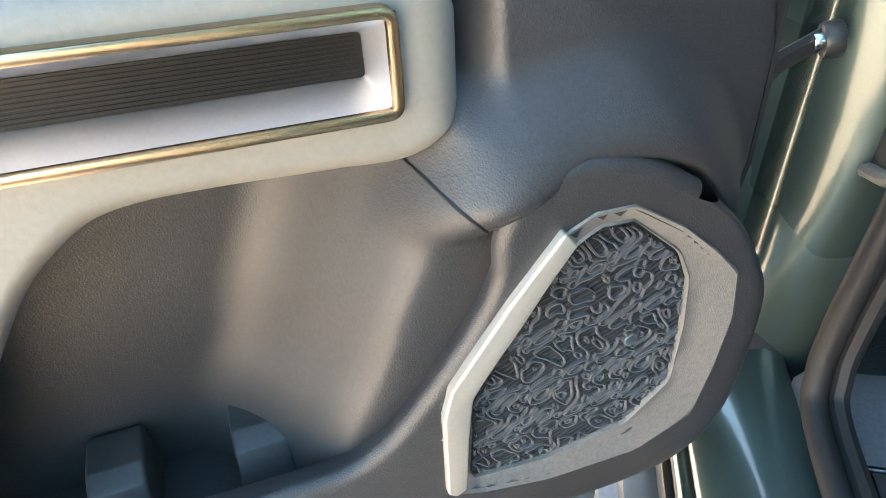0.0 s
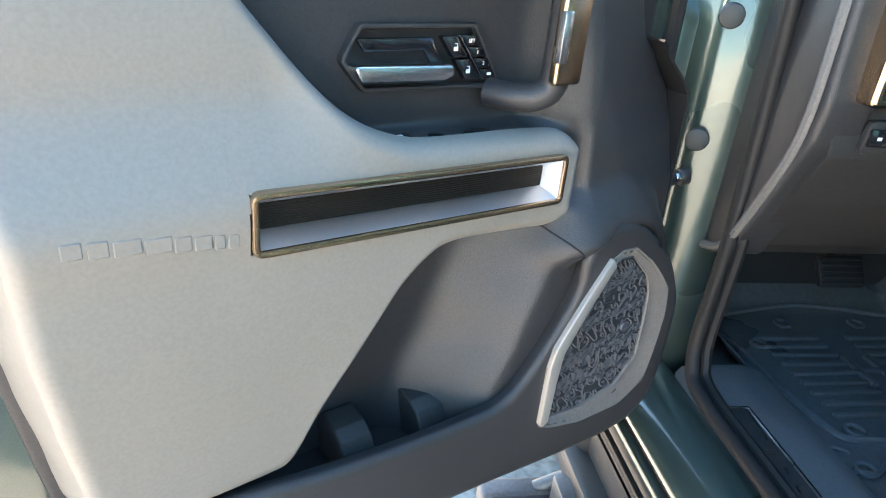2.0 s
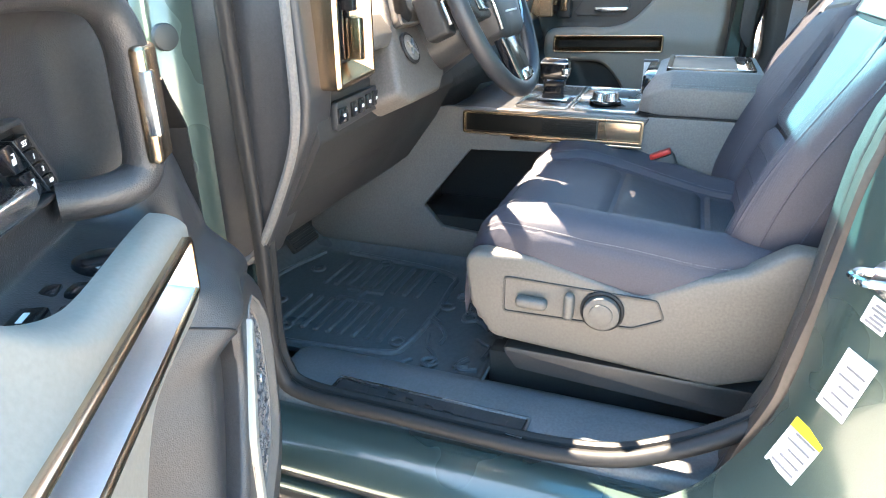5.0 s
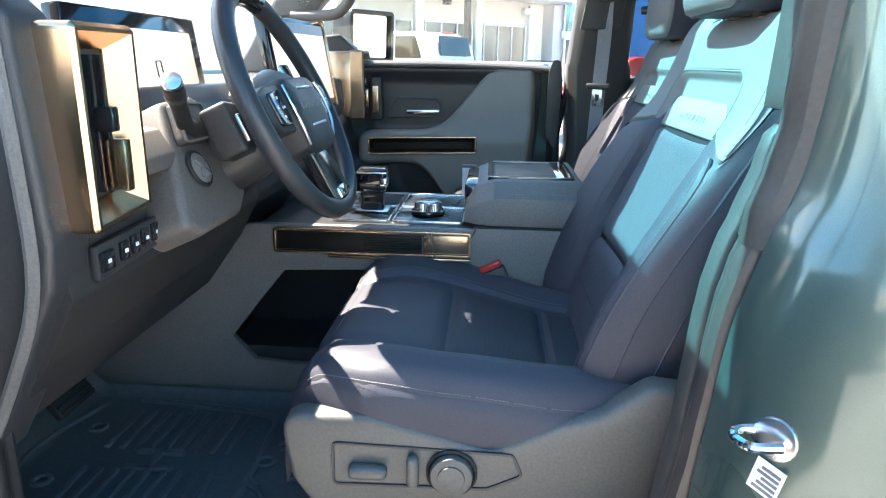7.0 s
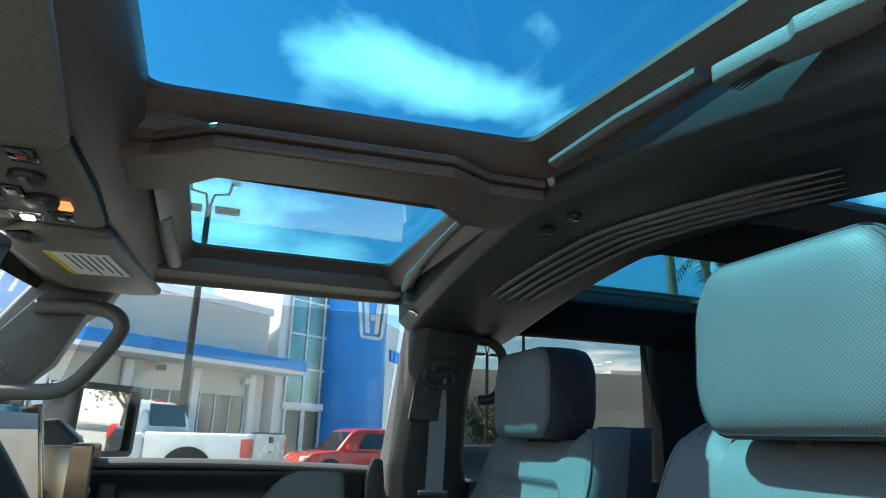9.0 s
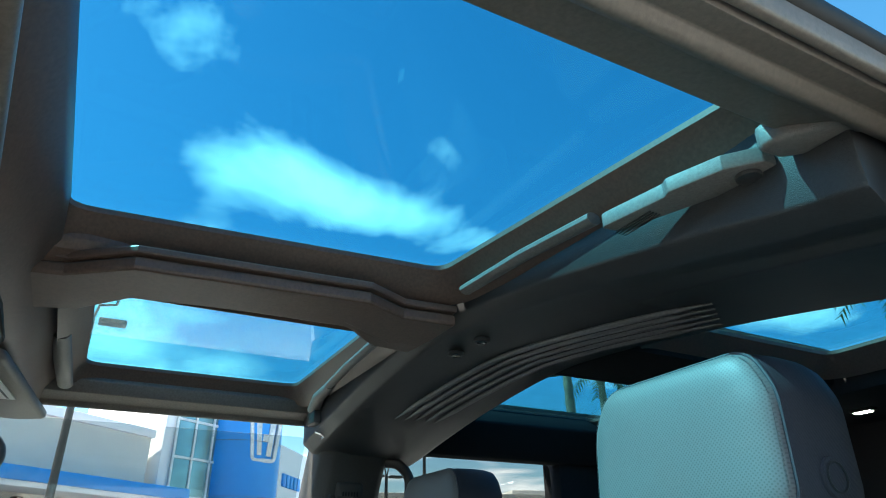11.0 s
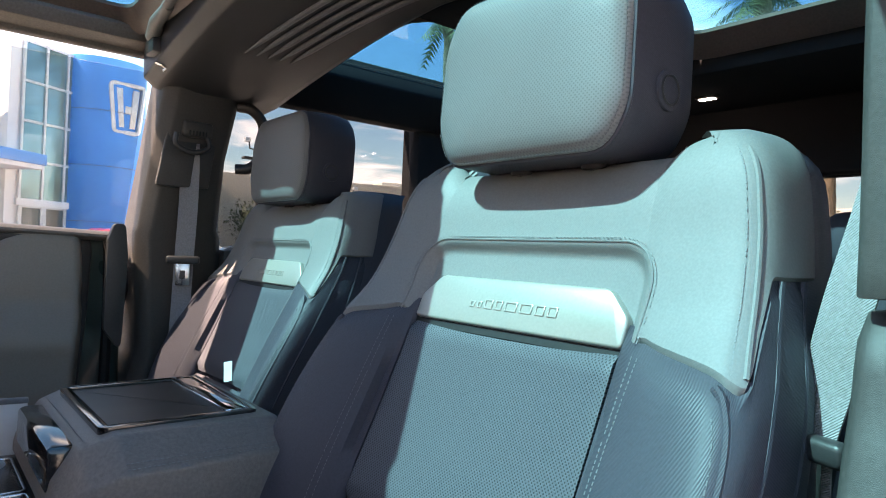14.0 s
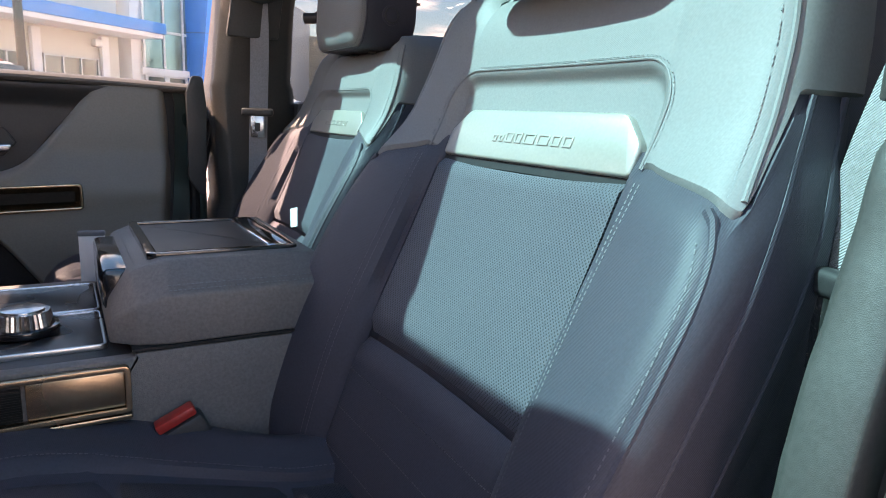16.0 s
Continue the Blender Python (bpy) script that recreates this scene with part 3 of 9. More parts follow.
def painted_b_post():
    # door opening's painted rear jamb on the driver's side
    path = [(-0.965, 0.50, 0.705), (-0.965, 0.34, 0.725), (-0.96, 0.22, 0.79), (-0.93, 0.128, 0.92), (-0.918, 0.100, 1.10), (-0.918, 0.086, 1.24), (-0.918, 0.062, 1.34), (-0.915, 0.035, 1.44), (-0.90, 0.020, 1.7), (-0.85, -0.01, 1.92)]
    path = catmull(path, 8)
    loops = []
    for p in path:
        k = 1 - 0.6 * max(0.0, min(1.0, (p.z - 1.4) / 0.5))
        loops.append([p + Vector(q) * k for q in ((0.03, 0.005, 0), (-0.02, 0.0, -0.01), (-0.06, -0.03, -0.035), (-0.10, -0.12, -0.06), (-0.10, -0.20, -0.08), (0.03, -0.20, -0.08))])
    part("door_jamb", loft(loops), GREEN, body, "green painted rear door jamb")


painted_b_post()


def seal(s):
    # rubber weather strip round the front door opening
    pts = [(0.945, 0.95, 1.50), (0.93, 0.955, 1.3), (0.925, 0.95, 1.05), (0.93, 0.95, 0.87), (0.935, 0.935, 0.80), (0.938, 0.89, 0.766), (0.94, 0.70, 0.762), (0.94, 0.42, 0.762), (0.935, 0.27, 0.80), (0.93, 0.17, 0.90), (0.925, 0.128, 1.08), (0.92, 0.095, 1.3), (0.912, 0.05, 1.5), (0.885, 0.015, 1.7), (0.842, -0.03, 1.88), (0.822, 0.02, 1.962), (0.818, 0.3, 1.975), (0.818, 0.7, 1.972), (0.830, 0.90, 1.925), (0.86, 1.0, 1.75)]
    if s < 0:
        pts = [(0.90, post_y(z) - 0.022, z) if y < 0.20 and z < 1.8 else (x, y, z) for x, y, z in pts]
    line = catmull([(side(x, s), y, z) for x, y, z in pts], 6)
    part("weather_strip", tube(line, 0.0135, 10), RUBBER, body, "black rubber weather strip")
    low = [p for p in line if p.z < 1.6]
    part("seal_flange", tube([p + Vector((-s * 0.024, 0.0, 0.002)) for p in low], 0.011, 8), RUBBER, body, "black rubber seal flange")


for s_ in (-1, 1):
    seal(s_)


def roof_frame():
    # side rails
    for s in (-1, 1):
        prof = [(0.70, 1.985), (0.715, 1.958), (0.762, 1.947), (0.766, 1.938), (0.774, 1.934), (0.781, 1.938), (0.785, 1.946), (0.808, 1.942), (0.811, 1.950), (0.814, 1.942), (0.822, 1.944), (0.826, 1.96), (0.80, 2.03), (0.74, 2.04)]
        pts = [(side(x, s), z) for x, z in prof]
        # paler overhead plastic stands in for light bounced up from the ground
        part("roof_rail", prism(pts, -0.05, 1.0, "xz", 0.004), OVERHEAD, body, "brown roof side rail, lightened for bounced light")
        prof = [(0.66, 1.97), (0.74, 1.88), (0.80, 1.88), (0.88, 1.97), (0.82, 2.03), (0.70, 2.04)]
        pts = [(side(x, s), z) for x, z in prof]
        part("rear_roof_rail", prism(pts, -1.7, -0.05, "xz", 0.006), HEADLINER, body)
    # header over the windscreen
    pts = [(0.70, 2.05), (0.70, 1.99), (0.722, 1.960), (0.742, 1.918), (0.768, 1.905), (0.945, 1.905), (0.985, 1.918), (1.0, 1.95), (0.95, 2.03), (0.80, 2.05)]
    part("header", prism(pts, CX - 0.80, CX + 0.80, "yz", 0.008), ROOF_BROWN, body, "dark plastic windscreen header")
    # T bar between the two roof panels
    loops = []
    for y, w in ((0.78, 0.18), (0.695, 0.18), (0.668, 0.155), (0.615, 0.085), (0.59, 0.07), (0.42, 0.058), (0.25, 0.055), (0.225, 0.075), (0.19, 0.115), (0.16, 0.14), (0.08, 0.15)):
        zl = 1.964
        v = min(w, 0.072)
        loops.append([(CX + x, y, z) for x, z in ((-v, 2.05), (-v, 1.992), (-v + 0.006, 1.980), (-v + 0.022, zl + 0.003), (-v * 0.5, zl), (w * 0.5, zl), (w - 0.022, zl + 0.003), (w - 0.006, 1.980), (w, 1.992), (w, 2.05))])
    part("t_bar", bevelled(loft(loops), 0.003, 1, 25), ROOF_BROWN, body, "dark brown plastic centre bar of the roof", smooth=False)
    near = [(0.010, 0.77), (-0.002, 0.69), (-0.066, 0.605), (-0.089, 0.27), (-0.050, 0.195), (-0.055, 0.10)]
    far = [(0.050, 0.10), (0.086, 0.165), (0.016, 0.275), (0.056, 0.598), (0.140, 0.668), (0.175, 0.77)]
    part("bar_ledge", prism(near + far, 1.947, 1.967, "xy", 0.005, 2), ROOF_BROWN, body, "stepped brown ledge under the centre bar", smooth=False)
    upper = [(x - 0.006, y) for x, y in near]
    part("bar_step", prism(upper + [(x - 0.012, y) for x, y in far], 1.969, 1.981, "xy", 0.003, 2), ROOF_BROWN, body, "upper brown step of the centre bar", smooth=False)
    # cross beam over the middle pillars, bowed down to the sides
    def beam(x):
        return 1.956 - 0.048 * (abs(x - CX) / 0.47) ** 1.5
    loops = []
    for i in range(61):
        x = lerp(CX - 0.76, CX + 0.76, i / 60)
        z = beam(x)
        q = 0.055 * max(0.0, min(1.0, (CX - x) / 0.65))
        up = max(z + 0.07, 2.03)
        loops.append([(x, 0.10 - q, up), (x, 0.095 - q, z + 0.025), (x, 0.07 - q, z + 0.004), (x, 0.045 - q, z), (x, -0.02, z - 0.012), (x, -0.22, z - 0.015), (x, -0.26, z + 0.01), (x, -0.27, up)])
    part("cross_beam", bevelled(loft(loops), 0.004, 2, 20), BLACK_SOFT, body, "black roof cross beam with ribs")
    for k in range(5):
        xs = [lerp(CX - 0.47 + 0.018 * k, CX + 0.42, i / 30) for i in range(31)]
        line = [(x, -0.055 - 0.027 * k + 0.030 * (x - CX) / 0.42, beam(x) - 0.0155) for x in xs]
        part("beam_rib", tube(line, [0.006 * min(1, 0.2 + i / 4, 0.2 + (30 - i) / 4) for i in range(31)], 8, flat=0.9), SILL_MAT, body)
    # rear roof: headliner with two more glass openings
    part("rear_t_bar", box(CX - 0.11, CX + 0.11, -0.95, -0.25, 1.955, 2.05, 0.012), HEADLINER, body)
    part("rear_headliner", box(CX - 0.80, CX + 0.80, -1.75, -0.92, 1.93, 2.03, 0.02), HEADLINER, body, "black cloth rear headliner")


roof_frame()


def roof_panel(corners, dz, label, group="roof panels"):
    """A removable glass roof panel with its moulded inner frame."""
    t = thing("roof_panel", label, "roof panel", group=group)
    out = rounded(corners, 0.035, 4)
    rim = inset_outline(out, -0.05)
    zg = 2.035 + dz
    part("pane", prism(inset_outline(out, -0.015), zg + 0.004, zg + 0.009, "xy", 0), ROOF_GLASS, t, "blue tinted roof glass", smooth=False)
    # sloped inner frame
    bm = bmesh.new()
    rows = [(out, zg + 0.002), (out, zg - 0.006), (inset_outline(out, -0.012), zg - 0.018), (inset_outline(out, -0.035), zg - 0.045), (rim, zg - 0.052), (rim, zg + 0.004)]
    rs = [[bm.verts.new((x, y, z)) for x, y in o] for o, z in rows]
    n = len(out)
    for a, b in zip(rs, rs[1:] + rs[:1]):
        for j in range(n):
            bm.faces.new((a[j], a[(j + 1) % n], b[(j + 1) % n], b[j]))
    bmesh.ops.recalc_face_normals(bm, faces=bm.faces)
    part("panel_frame", bm, ROOF_BROWN, t, "moulded dark brown frame")
    return t


roof_panel([(-0.652, 0.068), (-0.08, 0.14), (-0.042, 0.705), (-0.655, 0.70)], 0.0, "blue tinted glass roof panel over the driver, dark frame")
roof_panel([(0.165, 0.15), (0.735, 0.15), (0.735, 0.65), (0.165, 0.65)], -0.012, "blue tinted glass roof panel over the passenger, dark frame")
roof_panel([(-0.655, -0.86), (-0.10, -0.86), (-0.10, -0.32), (-0.655, -0.32)], -0.02, "blue tinted glass roof panel over a rear seat")
roof_panel([(0.20, -0.86), (0.735, -0.86), (0.735, -0.32), (0.20, -0.32)], -0.02, "blue tinted glass roof panel over a rear seat")


def glazing():
    # windscreen
    bm = sheet(lambda u, v: (lerp(CX - 0.79, CX + 0.79, u), lerp(1.25, 0.96, v) + 0.06 * (1 - (2 * u - 1) ** 2), lerp(1.47, 1.945, v)), 12, 4, 0.005)
    w = part("windscreen", bm, SHIELD_GLASS, body, "clear windscreen glass")
    # dark band along the top of the windscreen
    bm = sheet(lambda u, v: (lerp(CX - 0.785, CX + 0.785, u), lerp(0.990, 0.957, v) + 0.06 * (1 - (2 * u - 1) ** 2) - 0.008, lerp(1.893, 1.945, v)), 12, 3, 0.003)
    part("screen_band", bm, PIANO, body, "black band along the windscreen's top")
    # rear side windows and rear wall
    for s in (-1, 1):
        pts = rounded([(-0.77, 1.47), (-0.12, 1.47), (-0.13, 1.89), (-0.75, 1.89)], 0.03)
        part("rear_side_window", prism(pts, side(0.800, s), side(0.805, s), "yz", 0), PRIV_GLASS, body, "tinted rear side window", smooth=False)
        part("rear_door_trim", box(side(0.78, s), side(0.86, s), -1.0, -0.13, 0.72, 1.47, 0.02), BLACK_SOFT, body, "black rear door trim")
        part("rear_pillar", box(side(0.76, s), side(0.86, s), -1.35, -0.76, 0.75, 1.95, 0.02), HEADLINER, body, "black rear corner pillar")
    pts = rounded([(CX - 0.62, 1.47), (CX + 0.62, 1.47), (CX + 0.56, 1.74), (CX - 0.56, 1.74)], 0.05)
    part("rear_window", prism(pts, -1.36, -1.355, "xz", 0), PRIV_GLASS, body, "tinted rear window", smooth=False)
    outer = [(CX - 0.85, 0.7), (CX + 0.85, 0.7), (CX + 0.85, 2.0), (CX - 0.85, 2.0)]
    inner = [(CX - 0.60, 1.48), (CX + 0.60, 1.48), (CX + 0.54, 1.73), (CX - 0.54, 1.73)]
    part("rear_wall", ring(outer, inner, -1.42, -1.30, "xz", 0.01), HEADLINER, body, "black rear cab wall")


glazing()

# ---- front seats ----
BACK = [(0.98, 0.19), (1.08, 0.155), (1.18, 0.116), (1.30, 0.060), (1.41, 0.012), (1.50, -0.018), (1.565, -0.036), (1.598, -0.055), (1.614, -0.080), (1.622, -0.12)]
HALF = [(0.98, 0.25), (1.08, 0.284), (1.20, 0.299), (1.32, 0.303), (1.39, 0.293), (1.43, 0.281), (1.47, 0.274), (1.53, 0.264), (1.575, 0.252), (1.602, 0.228), (1.622, 0.185)]
BOLST = [(0.98, 0.03), (1.10, 0.055), (1.25, 0.06), (1.38, 0.04), (1.45, 0.012), (1.6, 0.0)]
N_CROSS = 14


def back_section(z):
    """Half cross-section of a backrest from the middle outwards and round to the rear."""
    f, hw, b = curve(z, BACK), curve(z, HALF), max(0.0, curve(z, BOLST))
    return [(0.0, f), (0.06, f + 0.001), (0.12, f + 0.004), (0.150, f + 0.006), (0.158, f + 0.006), (0.172, f + 0.3 * b + 0.006), (0.20, f + 0.6 * b + 0.005), (hw - 0.034, f + b + 0.003),
            (hw - 0.016, f + 0.98 * b), (hw - 0.005, f + 0.8 * b - 0.010), (hw, f + 0.35 * b - 0.030), (hw + 0.002, f - 0.065), (hw - 0.006, f - 0.10), (hw - 0.03, f - 0.13), (0.0, f - 0.14)]


def back_point(a, z):
    """a: place along the section, minus for the driver's left."""
    sec = back_section(z)
    t = min(abs(a), N_CROSS)
    i = min(int(t), N_CROSS - 1)
    w = t - i
    p0, p1 = sec[max(i - 1, 0)], sec[i]
    p2, p3 = sec[i + 1], sec[min(i + 2, N_CROSS)]
    if i == 0:
        p0 = (-sec[1][0], sec[1][1])
    q = [0.5 * (2 * p1[k] + (p2[k] - p0[k]) * w + (2 * p0[k] - 5 * p1[k] + 4 * p2[k] - p3[k]) * w * w + (3 * p1[k] - p0[k] - 3 * p2[k] + p3[k]) * w ** 3) for k in (0, 1)]
    # a dip below the headrest between the two raised shoulders
    k = max(0.0, min(1.0, (abs(a) - 3.2) / 3.6))
    z -= 0.026 * max(0.0, (z - 1.50) / 0.12) * (1 - k * k * (3 - 2 * k))
    return Vector((q[0] if a >= 0 else -q[0], q[1], z))


def cushion_patch(point, a0, a1, z0, z1, na, nz, lift=0.004, edge=0.10, sink=0.005, centre=lambda p: (0, -0.14, min(p.z, 1.5))):
    """A padded patch of a seat surface between two section places and two heights; its borders sink into seams.
    a0, a1, z0, z1 may be functions (of z, and of the share across)."""
    def f(u, v):
        zb = z0(u) if callable(z0) else z0
        zt = z1(u) if callable(z1) else z1
        z = lerp(zb, zt, v)
        l = a0(z) if callable(a0) else a0
        r = a1(z) if callable(a1) else a1
        a = lerp(l, r, u)
        e = 0.012
        p = point(a, z)
        n = (point(a + e, z) - point(a - e, z)).cross(point(a, z + e) - point(a, z - e))
        if n.length < 1e-9:
            n = Vector((0, 1, 0))
        n.normalize()
        d = min(1.0, min(u, 1 - u) / edge, min(v, 1 - v) / edge)
        d = math.sin(d * math.pi / 2)
        if n.dot(p - Vector(centre(p))) < 0:
            n = -n
        return p + n * lerp(-sink, lift, d)
    return f


def patch(point, a0, a1, z0, z1, na=14, nz=16, **kw):
    # normal direction is checked at the patch's middle and turned outwards
    f = cushion_patch(point, a0, a1, z0, z1, na, nz, **kw)
    bm = sheet(f, na, nz)
    bm.normal_update()
    return bm


def outward(bm, centre):
    bm.normal_update()
    c = Vector(centre)
    s = sum(fa.normal.dot(fa.calc_center_median() - c) for fa in bm.faces)
    if s < 0:
        bmesh.ops.reverse_faces(bm, faces=bm.faces)
    return bm


def seam_line(point, pts, lift=0.003, n=6):
    return [point(q.x, q.y) + Vector((0, lift, 0)) for q in catmull([(a, z, 0) for a, z in pts], n)]


def stitches(line, length=0.0034, gap=0.0018, r=0.0006):
    """Short threads along a line, joined as one part."""
    bm = bmesh.new()
    acc = 0.0
    for a, b in zip(line, line[1:]):
        seg = (b - a).length
        if seg < 1e-6:
            continue
        d = (b - a) / seg
        while acc < seg:
            p = a + d * acc
            q = a + d * min(seg, acc + length)
            nrm = d.orthogonal().normalized()
            bi = d.cross(nrm)
            vs = []
            for c in (p, q):
                vs.append([bm.verts.new(c + (nrm * math.cos(k * 2.094) + bi * math.sin(k * 2.094)) * r) for k in range(3)])
            for k in range(3):
                bm.faces.new((vs[0][k], vs[0][(k + 1) % 3], vs[1][(k + 1) % 3], vs[1][k]))
            acc += length + gap
        acc -= seg
    bmesh.ops.recalc_face_normals(bm, faces=bm.faces)
    return bm


def cush_point(a, y):
    """Cushion surface: a across (-1 to 1 is the whole width), y forward; beyond 1 it turns down the side."""
    hw = ramp(y, [(0.05, 0.30), (0.25, 0.335), (0.50, 0.335), (0.60, 0.30), (0.64, 0.26)])
    zc = ramp(y, [(0.05, 1.015), (0.20, 1.025), (0.40, 1.048), (0.52, 1.065), (0.58, 1.062), (0.62, 1.04), (0.645, 1.00), (0.65, 0.95)])
    if a > 0:
        hw -= 0.13 * max(0.0, min(1.0, (0.43 - y) / 0.20))
    b = ramp(y, [(0.05, 0.05), (0.2, 0.06), (0.45, 0.05), (0.56, 0.03), (0.65, 0.0)])
    if a > 0:
        b *= 1 - 0.6 * max(0.0, min(1.0, (0.50 - y) / 0.15))
    t = abs(a)
    if t <= 1:
        x = t * hw
        z = zc + b * ramp(t, [(0.0, 0.0), (0.52, 0.02), (0.66, 0.55), (0.82, 1.0), (0.92, 0.85), (1.0, 0.25)])
    else:
        x = hw + 0.006 * math.sin(min(1, (t - 1) * 2) * math.pi)
        z = zc + b * 0.25 - (t - 1) * 0.16
    return Vector((x if a >= 0 else -x, y, z))


def shoulder_line(a):
    """Height of the seam between bolster and pale shoulder, falling outwards."""
    t = max(0.0, min(1.0, (abs(a) - 8.5) / 0.7))
    return 1.418 - 0.009 * max(0.0, min(3.7, abs(a) - 4.6)) + 0.085 * t * t * (3 - 2 * t)


ARCH_W, ARCH_Z, ARCH_R = 0.172, 1.4985, 0.040


def arch_dist(x, z):
    """Distance from the arch round the badge, minus inside it."""
    qx, qz = abs(x) - (ARCH_W - ARCH_R), z - (ARCH_Z - ARCH_R)
    return math.hypot(max(qx, 0), max(qz, 0)) + min(max(qx, qz), 0) - ARCH_R


def pale_shoulder():
    """One pale panel over both shoulders, dished inside the arch."""
    na, nz = 150, 72
    low = lambda a: lerp(1.400, shoulder_line(a), max(0.0, min(1.0, (abs(a) - 4.7) / 0.9)))
    f = cushion_patch(back_point, -11.8, 11.8, lambda u: low(lerp(-11.8, 11.8, u)), 1.613, na, nz, edge=0.03, sink=0.006, lift=0.0035)

    def g(u, v):
        p = f(u, v)
        t = max(0.0, min(1.0, (0.003 - arch_dist(p.x, p.z)) / 0.020))
        p.y -= 0.012 * t * t * (3 - 2 * t)
        return p
    return sheet(g, na, nz)


def on_back(x, z, lift):
    """The point of the backrest's face at x."""
    lo, hi = 0.0, 9.0
    for _ in range(24):
        mid = (lo + hi) / 2
        if back_point(mid, z).x < abs(x):
            lo = mid
        else:
            hi = mid
    p = back_point(lo, z)
    return Vector((x, p.y + lift, p.z))


def arch_line(off, n=14):
    """A line round the arch, at a distance outside it."""
    w, top, r = ARCH_W + off, ARCH_Z + off, ARCH_R + off
    pts = [(-w, lerp(1.41, top - r, k / n)) for k in range(n)]
    pts += [(-w + r - r * math.cos(k / n * 1.5708), top - r + r * math.sin(k / n * 1.5708)) for k in range(n)]
    pts += [(lerp(-w + r, w - r, k / 20), top) for k in range(20)]
    pts += [(w - r + r * math.sin(k / n * 1.5708), top - r + r * math.cos(k / n * 1.5708)) for k in range(n)]
    pts += [(w, lerp(top - r, 1.41, k / n)) for k in range(n + 1)]
    return pts


def build_seat(name, label, m):
    t = thing(name, label, "seat", group="front seats")
    cen = (0, -0.1, 1.3)
    bp = back_point

    def add(nm, mt, a0, a1, z0, z1, na=14, nz=16, lab="", parent=None, **kw):
        return part(nm, outward(patch(bp, a0, a1, z0, z1, na, nz, **kw), cen), mt, parent or t, lab)

    back = part("backrest", outward(sheet(lambda u, v: bp(lerp(-14, 14, u), lerp(0.98, 1.616, v)) - Vector((0, 0.018, 0)), 64, 40), cen), SEAT_DARK, t, "navy black vinyl backrest")
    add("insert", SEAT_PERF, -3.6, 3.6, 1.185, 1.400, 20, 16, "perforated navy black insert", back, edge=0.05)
    add("lower_insert", SEAT_DARK, -3.6, 3.6, 1.00, 1.178, 20, 12, "quilted lower insert", back, edge=0.05)
    for s in (-1, 1):
        lo, hi = (3.75, 11.2) if s > 0 else (-11.2, -3.75)
        add("bolster", SEAT_DARK, lo, hi, 1.0, lambda u, lo=lo, hi=hi: shoulder_line(lerp(lo, hi, u)) + 0.006, 18, 22, "navy black side bolster", back, edge=0.06, sink=0.0025)
    part("shoulder_panel", outward(pale_shoulder(), cen), SEAT_LIGHT, back, "pale grey vinyl upper back and shoulders")
    # metal badge with chamfered upper corners
    out = rounded([(-0.156, 1.398), (0.156, 1.398), (0.156, 1.428), (0.128, 1.456), (-0.128, 1.456), (-0.156, 1.428)], [0.006, 0.006, 0.018, 0.02, 0.02, 0.018])
    tilt = Matrix.Translation((0, 0.012, 1.41)) @ Matrix.Rotation(radians(22), 4, "X") @ Matrix.Translation((0, -0.012, -1.41))
    badge = part("badge", prism(out, 0.004, 0.020, "xz", 0.003, 3, tilt), BADGE, t, "satin silver badge with raised marks")
    part("badge_gap", box(-0.158, 0.158, -0.012, 0.015, 1.388, 1.400, 0.001, 1, tilt), RUBBER, t, "black slot under the badge")
    x = -0.072
    for wd in (0.013, 0.013, 0.018, 0.018, 0.011, 0.013, 0.007, 0.008):
        hz = 0.0115 if wd > 0.0085 else 0.008
        fr_ = [(x, 1.4185), (x + wd, 1.4185), (x + wd, 1.4185 + hz), (x, 1.4185 + hz)]
        part("raised_mark", ring(fr_, inset_outline(fr_, 0.0026), 0.019, 0.0212, "xz", 0.0004, tilt), BADGE, badge)
        x += wd + 0.0045
    # piping and thread
    for s in (-1, 1):
        part("edge_roll", tube(seam_line(bp, [(s * 8.25, 1.0), (s * 8.25, 1.15), (s * 8.25, 1.3), (s * 8.15, 1.355), (s * 7.8, 1.380), (s * 7.3, 1.390)], 0.0012), 0.0042, 8), SEAT_DARK, back, "rolled bolster edge")
        part("edge_groove", tube(seam_line(bp, [(s * 8.62, 1.0), (s * 8.62, 1.15), (s * 8.62, 1.3), (s * 8.6, 1.37), (s * 8.7, 1.40)], -0.0015), 0.0022, 6), RUBBER, back)
        for a_ in (9.7, 10.7):
            side_line = [bp(s * (a_ - 0.25 * math.sin(i / 30 * 3)), lerp(1.02, 1.47, i / 30)) + Vector((s * 0.0022, 0.001, 0)) for i in range(31)]
            part("side_piping", tube(side_line, 0.0028, 6), SEAT_DARK, back)
            part("side_groove", tube([q_ + Vector((s * -0.001, -0.004, 0)) for q_ in side_line], 0.0020, 6), RUBBER, back)
        part("piping", tube([q + Vector((s * 0.003, 0.002, 0)) for q in seam_line(bp, [(s * 8.45, 1.398), (s * 8.45, 1.50), (s * 8.40, 1.555), (s * 8.30, 1.588)], 0.0016)], 0.0024, 6), SEAT_LIGHT, back)
        part("stitching", stitches(seam_line(bp, [(s * 8.0, 1.400), (s * 8.0, 1.50), (s * 7.95, 1.56), (s * 7.9, 1.588)], 0.0052)), STITCH, back)
        for off in (0.0, 0.28):
            part("stitching", stitches(seam_line(bp, [(s * (5.25 + off), 1.02), (s * (5.35 + off), 1.2), (s * (5.35 + off), 1.40)], 0.0052)), DARK_STITCH, back)
